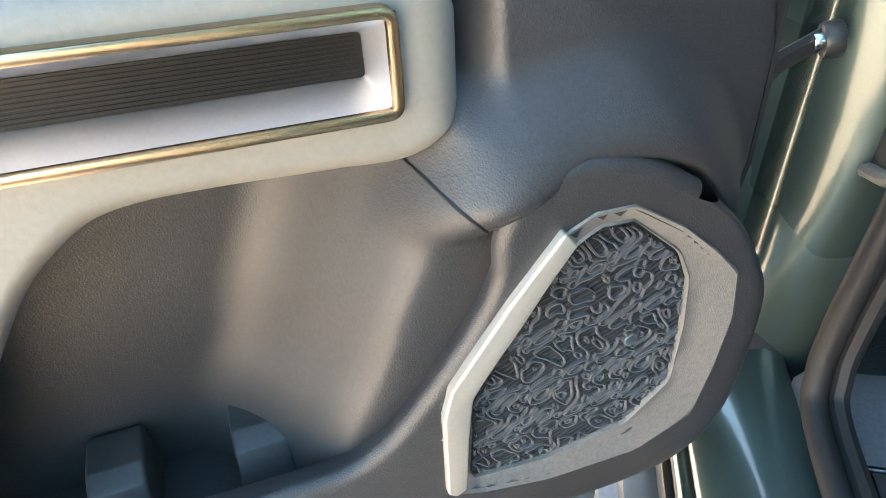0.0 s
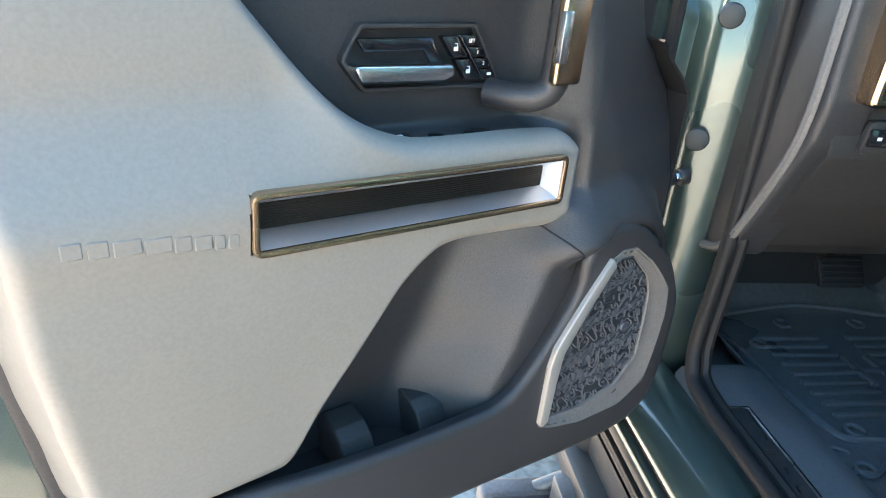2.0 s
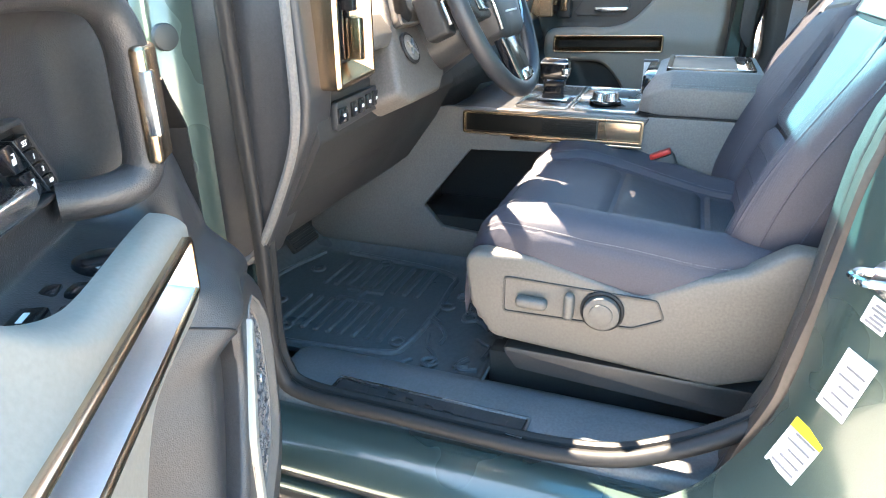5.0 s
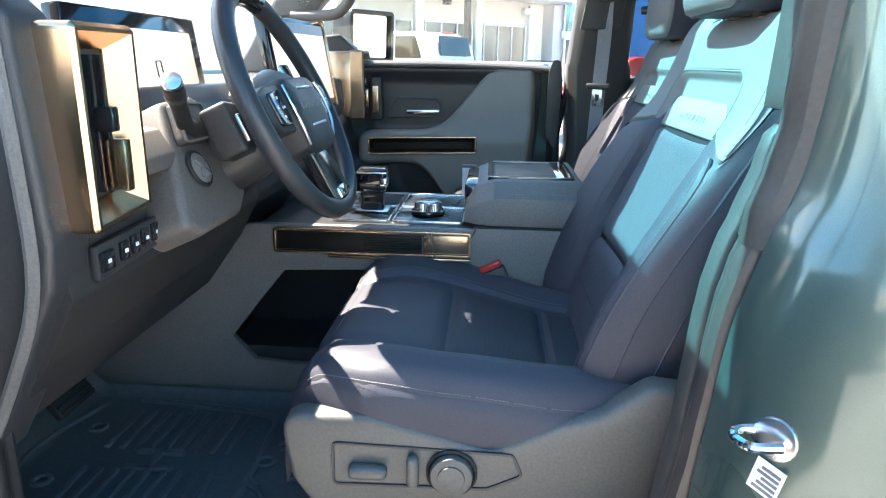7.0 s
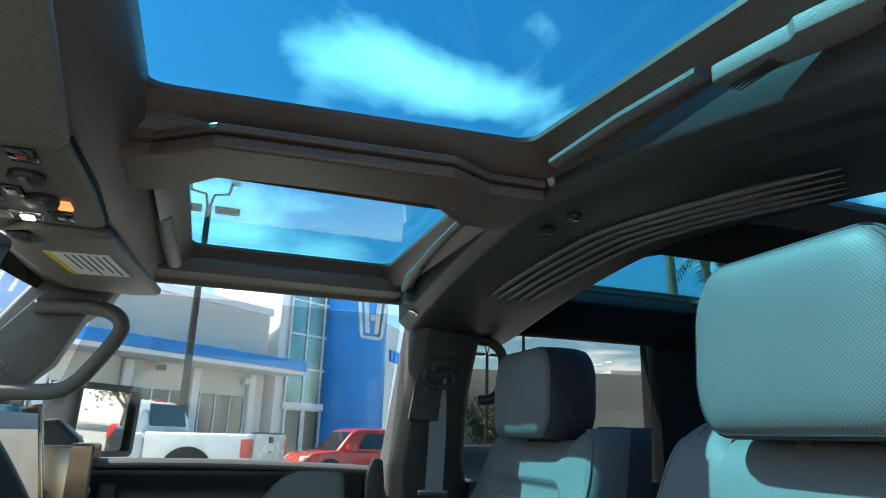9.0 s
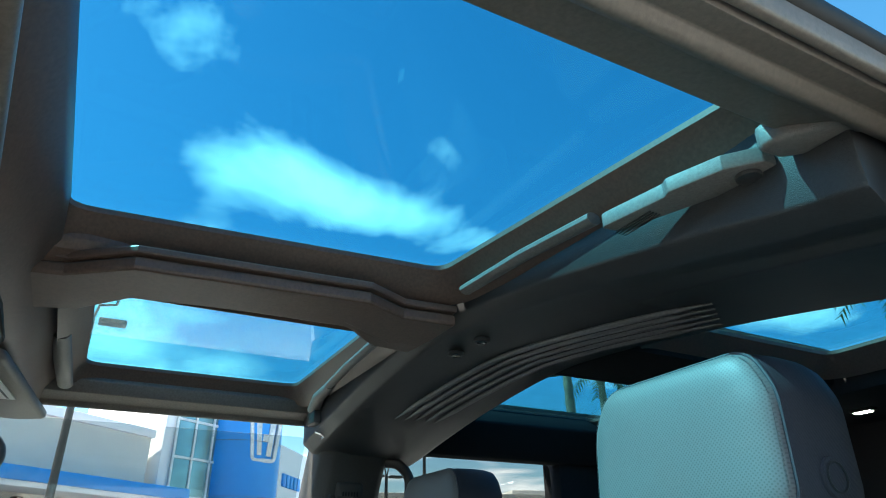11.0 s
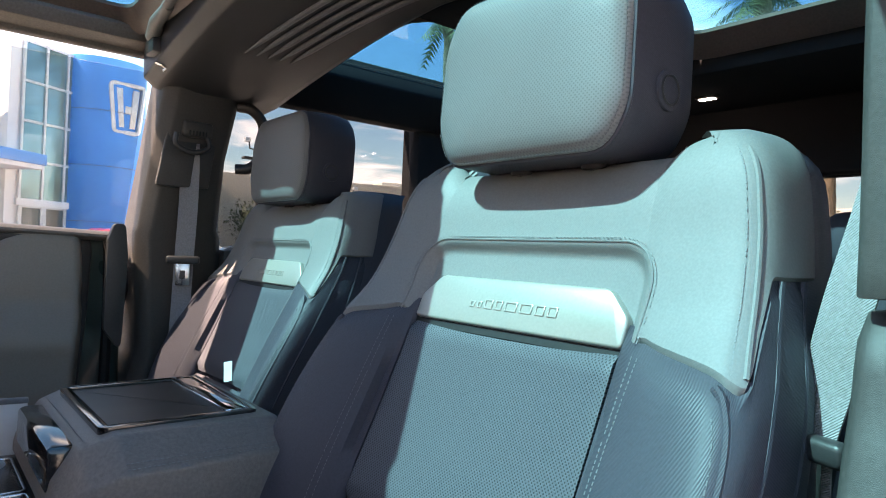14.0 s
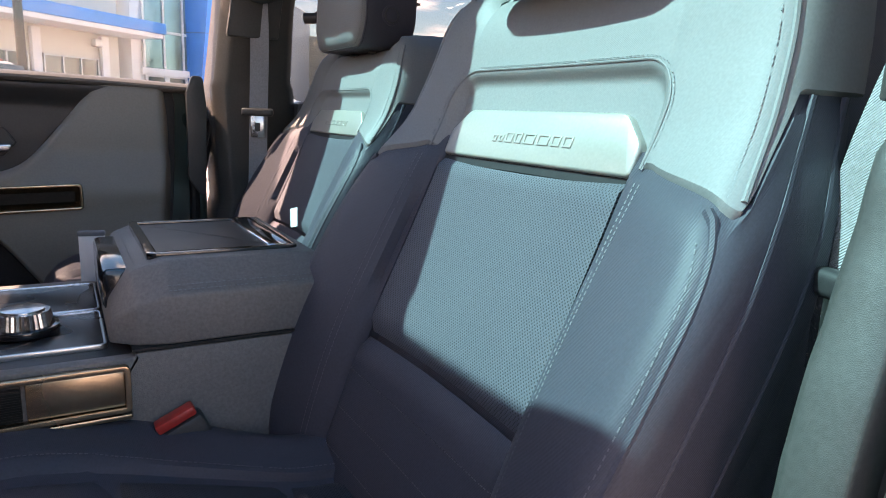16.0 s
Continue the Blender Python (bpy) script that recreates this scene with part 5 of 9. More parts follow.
    o = rounded([(0.415, 1.181), (0.808, 1.181), (0.808, 1.244), (0.415, 1.244)], 0.011, 5)
    i1 = inset_outline(o, 0.007)
    k = len(o)
    i2 = rounded([(0.430, 1.198), (0.7915, 1.198), (0.7915, 1.2235), (0.430, 1.2235)], 0.003, 5)
    part("bar_frame", ring(o, i1, -0.006, 0.007, "xz", 0.0022, mm), BRONZE, t, "bronze metal frame")
    bm = bmesh.new()
    a = [bm.verts.new(mm @ Vector((x, 0.003, z))) for x, z in i1]
    b = [bm.verts.new(mm @ Vector((x, -0.022, z))) for x, z in i2]
    for j in range(k):
        bm.faces.new((a[j], a[(j + 1) % k], b[(j + 1) % k], b[j]))
    bmesh.ops.recalc_face_normals(bm, faces=bm.faces)
    part("bar_recess", bm, BRONZE if passenger else RECESS_METAL, t, "satin metal sloped recess")
    inl = part("bar_inlay", prism(i2, -0.028, -0.021, "xz", 0, 2, mm), INLAY, t, "ribbed black inlay")
    for j in range(9):
        zz = 1.1998 + 0.0026 * j
        part("inlay_rib", box(0.434, 0.788, -0.0215, -0.0205, zz, zz + 0.0014, 0.0003, 1, mm), INLAY, inl)
    # inner handle
    bz = rounded([(0.680, 1.345), (0.658, 1.381), (0.508, 1.381), (0.466, 1.318), (0.482, 1.308), (0.652, 1.312)], 0.010, 4)
    part("handle_bezel", ring(bz, inset_outline(bz, 0.005), -0.092, -0.078, "xz", 0.002), BLACK_HARD, t, "black handle surround")
    inn = inset_outline(bz, 0.005)
    part("handle_cup", prism(inn, -0.125, -0.081 if passenger else -0.088, "xz", 0), BLACK_SOFT if passenger else BLACK_HARD, t)
    part("cup_wall", prism([(0.66, 1.366), (0.565, 1.366), (0.545, 1.335), (0.56, 1.33), (0.575, 1.352), (0.65, 1.352)], -0.088, -0.083, "xz", 0.002), PIANO, t)
    lever = part("lever", prism(rounded([(0.673, 1.343), (0.548, 1.340), (0.545, 1.328), (0.560, 1.322), (0.664, 1.325)], 0.006), -0.085, -0.062, "xz", 0.005, 3), STEEL, t, "satin steel door lever")
    if not passenger:
        # two rows of slanted buttons either side of a thin bright strip
        def slant(x, z):
            return x - (1.3685 - z) * 0.80, z

        def button(x0, x1, z0, z1):
            q = [slant(x0, z0), slant(x1, z0), slant(x1, z1), slant(x0, z1)]
            return part("lock_button", prism(rounded(q, 0.0015, 2), -0.094, -0.079, "xz", 0.001), PIANO, t, "black slanted button with a white mark")
        part("button_strip", prism([slant(0.5315, 1.3175), slant(0.5335, 1.3175), slant(0.5335, 1.3685), slant(0.5315, 1.3685)], -0.094, -0.0775, "xz", 0.0004, 1), STEEL, t)
        for z0_, z1_ in ((1.3440, 1.3670), (1.3185, 1.3420)):
            b_ = button(0.5350, 0.5570, z0_, z1_)
            x, z = slant(0.546, (z0_ + z1_) / 2)
            part("mark", joined(box(x - 0.0028, x + 0.0028, -0.0792, -0.0784, z - 0.004, z + 0.0005, 0), box(x - 0.0020, x - 0.0012, -0.0792, -0.0784, z + 0.0005, z + 0.0042, 0), box(x - 0.0020, x + 0.0018, -0.0792, -0.0784, z + 0.0034, z + 0.0042, 0)), ICON, b_)
        for k_, word in enumerate(("SET", "1", "2", "")):
            z1_ = 1.3680 - 0.0126 * k_
            b_ = button(0.5075, 0.5300, z1_ - 0.0116, z1_)
            x, z = slant(0.5188, z1_ - 0.0058)
            if word:
                lettering(word, 0.0058, Matrix.Translation((x, -0.0786, z - 0.002)) @ Matrix.Rotation(radians(180), 4, "Z") @ Matrix.Rotation(radians(90), 4, "X"), ICON, b_)
            else:
                part("mark", box(x - 0.003, x + 0.003, -0.0792, -0.0784, z - 0.0015, z + 0.0015, 0), ICON, b_)
    # grab handle
    if passenger:
        h = part("grab_handle", prism(rounded([(0.412, 1.300), (0.462, 1.300), (0.458, 1.455), (0.418, 1.455)], 0.01), -0.085, -0.05, "xz", 0.008, 3), BLACK_SOFT, t, "black grab handle with bronze insert")
        part("handle_insert", box(0.422, 0.450, -0.055, -0.042, 1.325, 1.425, 0.005, 3), BRONZE, h, "bronze metal insert")
    else:
        gr = catmull([(0.480, -0.080, 1.303), (0.468, -0.052, 1.303), (0.450, -0.028, 1.308), (0.438, -0.018, 1.325), (0.437, -0.016, 1.38), (0.44, -0.016, 1.43), (0.455, -0.026, 1.460), (0.50, -0.040, 1.472), (0.58, -0.058, 1.474), (0.66, -0.075, 1.470)], 6)
        h = part("grab_handle", tube(gr, 0.019, 12, flat=0.9), BLACK_SOFT, t, "black grab handle with bronze insert")
        part("handle_insert", box(0.416, 0.458, -0.010, 0.004, 1.325, 1.425, 0.005, 3), BRONZE, h, "bronze metal insert")
        part("insert_grip", box(0.446, 0.459, -0.004, 0.0065, 1.350, 1.405, 0.002), STEEL, h)
    # embossed marks
    x = 0.978
    if not passenger:
        for w in (0.015, 0.015, 0.021, 0.021, 0.014, 0.015, 0.009, 0.010):
            zz = 1.212 + (x - 0.82) * 0.12
            d0 = grey_d(x - w * 0.5, zz) - 0.002
            sh = (1.018 - panel_edge(zz)) * smooth(0.70, 1.0, x)
            part("embossed_mark", box(x - w - sh, x - sh, d0, d0 + 0.0022, zz - 0.007, zz + 0.007, 0.001, 1), skin, grey)
            x -= w + 0.004
    # speaker pod, pocket lip and dividers
    part("pod_band", pod_band(), BLACK_SOFT, t, "black speaker pod running on as pocket lip")
    part("pocket_floor", box(0.46, 1.0, -0.12, 0.01, 0.80, 0.835, 0.006), BLACK_HARD, t)
    if not passenger:
        for s0 in (0.528, 0.643):
            part("bottle_divider", prism(rounded([(-0.115, 0.83), (-0.010, 0.83), (-0.045, 0.884), (-0.062, 0.893), (-0.10, 0.896)], 0.008), s0, s0 + 0.046, "yz", 0.008, 3), BLACK_HARD, t, "black moulded bottle divider")
    seam = catmull([(0.433, 1.154, 0), (0.402, 1.130, 0), (0.380, 1.110, 0), (0.370, 1.092, 0), (0.370, 1.075, 0)], 6)
    part("trim_seam", tube([(p.x, carrier_d(p.x, p.y) + 0.0003, p.y) for p in seam], 0.0013, 5), RUBBER, t)
    # speaker: sloped ring, grille, silver accent
    mid, n = (0.292, 0.955), 96
    inner_o, outer_o = radial(GRILLE, mid, n), radial(RECESS, mid, n)
    bm = bmesh.new()
    rows = []
    for f_, d_ in ((-0.06, 0.031), (0.0, 0.0325), (0.10, 0.0315), (0.55, 0.0262), (0.92, 0.0240), (1.0, 0.0258), (1.08, 0.022)):
        rows.append([bm.verts.new((lerp(x, u, f_), d_, lerp(z, v, f_))) for (x, z), (u, v) in zip(outer_o, inner_o)])
    for ra, rb in zip(rows, rows[1:]):
        for j in range(n):
            bm.faces.new((ra[j], ra[(j + 1) % n], rb[(j + 1) % n], rb[j]))
    part("speaker_ring", outward(bm, (0.29, -0.6, 0.955)), CHAR, t, "satin grey sloped speaker ring")
    sp = part("speaker_grille", prism(GRILLE, 0.010, 0.0225, "xz", 0), RUBBER, t, "black speaker grille with raised contour lines", smooth=False)
    silver = [(0.398, 0.852), (0.395, 0.920), (0.391, 0.965), (0.353, 1.029), (0.316, 1.084), (0.326, 1.097), (0.363, 1.048), (0.408, 0.979), (0.4145, 0.951), (0.415, 0.853), (0.408, 0.846)]
    part("speaker_accent", prism(rounded(silver, [0.003, 0.02, 0.02, 0.02, 0.003, 0.003, 0.02, 0.012, 0.012, 0.005, 0.004], 4), 0.020, 0.0375, "xz", 0.0035, 3), BADGE, t, "satin silver speaker accent")
    if not passenger:
        def hatch(x, z):
            return (0.40 * x + 0.92 * z) / 0.0050 + 0.9 * math.sin(x * 34 + 1.3) * math.sin(z * 29)

        def relief(x, z):
            return 1.25 * math.sin(x * 96 + 1.7 * math.sin(z * 61 + 0.6)) * math.sin(z * 88 + 1.3 * math.sin(x * 73)) + 0.75 * math.sin(x * 170 + z * 110 + 2 * math.sin(z * 120)) + 0.30 * math.sin(x * 300 - z * 250 + 1.5 * math.sin(x * 200)) + 0.45

        inner_g = inset_outline(GRILLE, 0.004)
        cells = set()

        def level_lines(field, half, rise, skip):
            """Raised strips along the level lines of a field."""
            bm_ = bmesh.new()
            st = 0.0016
            nx, nz = 124, 158
            grid = [[field(0.198 + i * st, 0.835 + j * st) for j in range(nz + 1)] for i in range(nx + 1)]
            for i in range(nx):
                for j in range(nz):
                    x, z = 0.198 + i * st, 0.835 + j * st
                    if skip and (i, j) in cells:
                        continue
                    if not inside((x + st / 2, z + st / 2), inner_g):
                        continue
                    q = [grid[i][j], grid[i + 1][j], grid[i + 1][j + 1], grid[i][j + 1]]
                    cs = [(x, z), (x + st, z), (x + st, z + st), (x, z + st)]
                    for lev in range(math.ceil(min(q)), math.floor(max(q)) + 1):
                        hits = []
                        for e in range(4):
                            h0, h1 = q[e], q[(e + 1) % 4]
                            if (h0 < lev) != (h1 < lev):
                                hits.append(Vector(cs[e]).lerp(Vector(cs[(e + 1) % 4]), (lev - h0) / (h1 - h0)))
                        for a_, b_ in zip(hits[::2], hits[1::2]):
                            dd = b_ - a_
                            if dd.length < 1e-5:
                                continue
                            cells.add((i, j))
                            nn = Vector((-dd.y, dd.x)).normalized()
                            vs = [bm_.verts.new((c.x + nn.x * o_ * half, 0.0220 + hh * rise, c.y + nn.y * o_ * half)) for c in (a_, b_) for o_, hh in ((-1, 0), (-0.45, 1), (0.45, 1), (1, 0))]
                            for k_ in range(3):
                                bm_.faces.new((vs[k_], vs[k_ + 1], vs[k_ + 5], vs[k_ + 4]))
            return outward(bm_, (0.29, -0.6, 0.95))
        tagged(part("contour_lines", level_lines(relief, 0.0012, 0.0032, False), GRILLE_LINE, sp, "raised contour lines greyed for their glint"), kind="stuff")
        tagged(part("hatch_lines", level_lines(hatch, 0.0011, 0.0016, True), BLACK_HARD, sp, "fine black hatched ribs"), kind="stuff")
        part("grille_badge", disc((0.252, 0.0250, 0.962), (0, 1, 0), 0.0062, 0.005, 20, 0.001), STEEL, sp, "small silver oval mark")
    # side glass
    if passenger:
        pts = rounded([(0.24, 1.49), (1.10, 1.49), (1.145, 1.92), (0.36, 1.92)], 0.02)
        part("side_glass", prism(pts, -0.085, -0.080, "xz", 0), SIDE_GLASS, t, "clear door glass", smooth=False)
    else:
        part("glass_edge", box(0.15, 1.08, -0.125, -0.119, 1.30, 1.505, 0.001), SIDE_GLASS, t, "lowered door glass")
    return t


DOOR_M = Matrix(((-0.8752, 0.4837, 0, -0.8995), (-0.4837, -0.8752, 0, 0.9471), (0, 0, 1, 0), (0, 0, 0, 1)))
build_door("driver_door", "open green car door with grey vinyl panel and speaker", DOOR_M)
PDOOR_M = Matrix(((0, 1, 0, 0.820), (-1, 0, 0, 1.205), (0, 0, 1, 0), (0, 0, 0, 1)))
build_door("passenger_door", "closed grey trimmed passenger door with bronze accents", PDOOR_M, True)


def check_strap():
    t = thing("door_check", "black steel door check strap on the hinge post", "door hinge")
    part("strap", tube([(-1.01, 0.985, 1.100), (-0.985, 1.015, 1.108), (-0.945, 1.04, 1.122)], 0.007, 8, flat=1.6), BLACK_HARD, t)
    part("bracket", disc((-0.940, 1.035, 1.122), (1, 0, 0.2), 0.016, 0.018, 16, 0.003), BLACK_HARD, t)
    part("pin", disc((-0.952, 1.030, 1.122), (1, 0, 0.2), 0.008, 0.01, 12, 0.001), STEEL, t)


check_strap()

# ---- centre console ----


def build_console():
    t = thing("centre_console", "charcoal centre console with bronze trim and padded armrest", "console")
    x0, x1 = -0.155, 0.255
    # side panels with an open storage cave
    outer = [(0.14, 0.70), (0.9, 0.70), (1.30, 0.70), (1.30, 1.06), (0.87, 1.155), (0.375, 1.155), (0.375, 1.16), (0.14, 1.16)]
    inner = [(0.42, 0.82), (0.80, 0.815), (0.886, 0.822), (0.937, 0.88), (0.805, 1.047), (0.60, 1.056), (0.43, 1.055), (0.42, 1.0)]
    for k, xs in ((-1, x0), (1, x1)):
        part("side_panel", ring(outer, inner, xs, xs - k * 0.02, "yz", 0.006), CHAR, t, "charcoal console side")
    part("cave_wall", box(CX - 0.01, CX + 0.01, 0.16, 0.96, 0.74, 1.08, 0.002), BLACK_HARD, t, "dark storage cave")
    part("cave_floor", box(x0 + 0.02, x1 - 0.02, 0.16, 0.95, 0.74, 0.85, 0.004), BLACK_HARD, t)
    # top deck
    deck = part("top_deck", prism(rounded([(x0 + 0.004, 0.37), (x1 - 0.004, 0.37), (x1 - 0.004, 0.86), (x0 + 0.004, 0.86)], 0.012), 1.115, 1.154, "xy", 0.005), BLACK_SOFT, t, "black console deck")
    for xa, xb, ya, yb in ((-0.105, 0.04, 0.405, 0.56), (-0.105, 0.04, 0.575, 0.70), (0.055, 0.205, 0.405, 0.56), (0.055, 0.205, 0.575, 0.76)):
        o = rounded([(xa, ya), (xb, ya), (xb, yb), (xa, yb)], 0.006, 3)
        part("deck_plate", prism(o, 1.154, 1.158, "xy", 0.001), DECK, deck, "satin black plate")
        part("plate_trim", ring(inset_outline(o, -0.004), o, 1.154, 1.161, "xy", 0.001), STEEL, deck, "satin silver edging")
    # bronze trim bars on both sides
    for k, xs in ((-1, x0 - 0.001), (1, x1 + 0.001)):
        o = rounded([(0.382, 1.093), (0.822, 1.093), (0.822, 1.150), (0.382, 1.150)], 0.008, 4)
        part("trim_frame", ring(o, inset_outline(o, 0.006), xs, xs + k * 0.010, "yz", 0.002), BRONZE, t, "bronze frame")
        pl = part("trim_plate", box(xs, xs + k * 0.003, 0.49, 0.815, 1.100, 1.143, 0.001), INLAY, t, "ribbed dark trim plate")
        for j in range(7):
            part("plate_rib", box(xs + k * 0.002, xs + k * 0.0045, 0.49, 0.62, 1.1035 + 0.0055 * j, 1.1065 + 0.0055 * j, 0.0005, 1), INLAY, pl)
        part("bronze_plate", box(xs, xs + k * 0.006, 0.388, 0.486, 1.100, 1.143, 0.002), BRONZE, t, "bronze plate")
        part("lower_bar", box(xs, xs + k * 0.009, 0.382, 0.70, 1.084, 1.0905, 0.002), BRONZE, t)
    # drive selector
    sel = thing("drive_selector", "gloss black and chrome drive selector on the console", "gear selector", pose(0.0, 0.625, 1.158))
    loops = [[(w * a, d * b, z) for a, b in ((-1, -0.8), (-0.8, -1), (0.8, -1), (1, -0.8), (1, 0.8), (0.8, 1), (-0.8, 1), (-1, 0.8))] for z, w, d in ((0, 0.020, 0.030), (0.03, 0.017, 0.026), (0.05, 0.018, 0.028), (0.056, 0.024, 0.034), (0.098, 0.026, 0.036), (0.106, 0.020, 0.030))]
    part("stalk", bevelled(loft(loops[:4]), 0.002), PIANO, sel, "gloss black stalk")
    part("grip", bevelled(loft(loops[3:]), 0.003), PIANO, sel, "gloss black grip")
    part("grip_band", box(-0.027, 0.027, -0.037, -0.020, 0.062, 0.084, 0.004), CHROME, sel, "bright chrome face")
    part("grip_edge", box(-0.0265, 0.0265, -0.036, 0.036, 0.093, 0.098, 0.002), STEEL, sel)
    part("boot", box(-0.03, 0.03, -0.04, 0.04, 0.0, 0.008, 0.003), STEEL, sel)
    # rotary dial
    dial = thing("rotary_dial", "knurled silver rotary dial on the console", "dial", pose(-0.017, 0.49, 1.158))
    part("dial_base", disc((0, 0, 0.006), (0, 0, 1), 0.040, 0.010, 36, 0.002), PIANO, dial)
    kn = bmesh.new()
    bmesh.ops.create_cone(kn, cap_ends=True, segments=72, radius1=0.034, radius2=0.031, depth=0.018)
    for v in kn.verts:
        if round(math.degrees(math.atan2(v.co.y, v.co.x)) / 5) % 2 and v.co.to_2d().length > 0.01:
            v.co.x *= 0.955
            v.co.y *= 0.955
    bmesh.ops.translate(kn, vec=(0, 0, 0.020), verts=kn.verts)
    part("knob", kn, STEEL, dial, "knurled chrome knob")
    part("knob_cap", disc((0, 0, 0.030), (0, 0, 1), 0.025, 0.004, 32, 0.001), STEEL, dial)
    # armrest box
    loops = []
    for y, zt, zs, i in ((0.14, 1.258, 1.226, 0.0), (0.335, 1.258, 1.226, 0.0), (0.372, 1.245, 1.212, 0.010), (0.396, 1.208, 1.195, 0.030), (0.400, 1.185, 1.18, 0.034)):
        loops.append([(x, y, z) for x, z in ((x0 + i, 1.165), (x0 + i, zs), (x0 + i + 0.050, zt), (x1 - i - 0.050, zt), (x1 - i, zs), (x1 - i, 1.165))])
    part("armrest_box", bevelled(loft(loops), 0.009, 3, 18), CHAR, t, "charcoal padded armrest box")
    part("armrest_base", prism([(0.14, 1.0), (0.36, 1.02), (0.377, 1.10), (0.377, 1.163), (0.14, 1.163)], x0 + 0.003, x1 - 0.003, "yz", 0.010, 3), CHAR, t)
    lid = rounded([(x0 + 0.075, 0.155), (x1 - 0.075, 0.155), (x1 - 0.075, 0.350), (x0 + 0.075, 0.350)], 0.012)
    part("tray_rim", ring(lid, inset_outline(lid, 0.012), 1.252, 1.262, "xy", 0.003), PIANO, t, "gloss black tray rim")
    part("tray", prism(inset_outline(lid, 0.012), 1.250, 1.2585, "xy", 0), INLAY, t, "black phone tray")
    part("tray_edge", box(x0 + 0.09, x1 - 0.09, 0.165, 0.195, 1.257, 1.2625, 0.002), CHROME, t, "bright metal insert")
    part("front_latch", box(x0 + 0.085, x1 - 0.085, 0.366, 0.402, 1.190, 1.243, 0.008), PIANO, t, "gloss black lid catch")
    for q in (0.0, 0.007):
        part("stitching", stitches([Vector((x0 + 0.004 + q, lerp(0.16, 0.335, i / 20), 1.231 + q * 0.66)) for i in range(21)]), STITCH, t)
    part("stitching", stitches([Vector((lerp(x0 + 0.07, x1 - 0.07, i / 20), 0.366, 1.2495)) for i in range(21)]), STITCH, t)
    part("lid_seam", box(x0 - 0.0012, x1 + 0.0012, 0.15, 0.378, 1.1625, 1.1655, 0), RUBBER, t)
    bk = thing("notebook", "white booklet stuck beside the armrest, dark bound top", "booklet", pose(0.232, 0.402, 1.158, 0, 0, 82))
    part("page_block", box(-0.020, 0.018, -0.004, 0.004, 0, 0.078, 0.001), PAPER, bk, "white pages")
    part("binding", box(-0.021, 0.019, -0.006, 0.006, 0.075, 0.083, 0.002), INK, bk, "dark binding")


build_console()

# ---- dashboard ----


def vent_tower(s):
    t = thing("vent_tower", "bronze framed dashboard air vent", "air vent", group="air vents")
    xa, xb = side(0.755, s), side(0.885, s)
    lo, hi = min(xa, xb), max(xa, xb)
    o = rounded([(lo, 1.305), (hi, 1.315), (hi, 1.545), (lo, 1.545)], 0.010)
    # sloped inner faces lead into the vent
    rows = [(o, 0.846), (o, 0.804), (inset_outline(o, 0.005), 0.799), (inset_outline(o, 0.010), 0.799), (inset_outline(o, 0.029), 0.828), (inset_outline(o, 0.029), 0.842)]
    part("vent_frame", loft([[(x, y, z) for x, z in ol] for ol, y in rows], False), BRONZE, t, "bronze frame", smooth=False)
    part("vent_box", box(lo + 0.004, hi - 0.004, 0.842, 0.97, 1.31, 1.54, 0.006), BRONZE, t, "bronze side")
    part("vent_core", prism(inset_outline(o, 0.018), 0.832, 0.842, "xz", 0), BLACK_HARD, t)
    for k in range(3):
        x = lerp(lo + 0.044, hi - 0.044, k / 2)
        part("vane", box(x - 0.003, x + 0.003, 0.822, 0.84, 1.345, 1.51, 0.001), PIANO, t)
    m = (lo + hi) / 2
    part("slider", box(m + 0.006, m + 0.022, 0.796, 0.83, 1.345, 1.41, 0.003), BRONZE, t, "bronze slider")
    part("slider_stop", box(m - 0.006, m + 0.010, 0.80, 0.83, 1.42, 1.45, 0.003), PIANO, t)


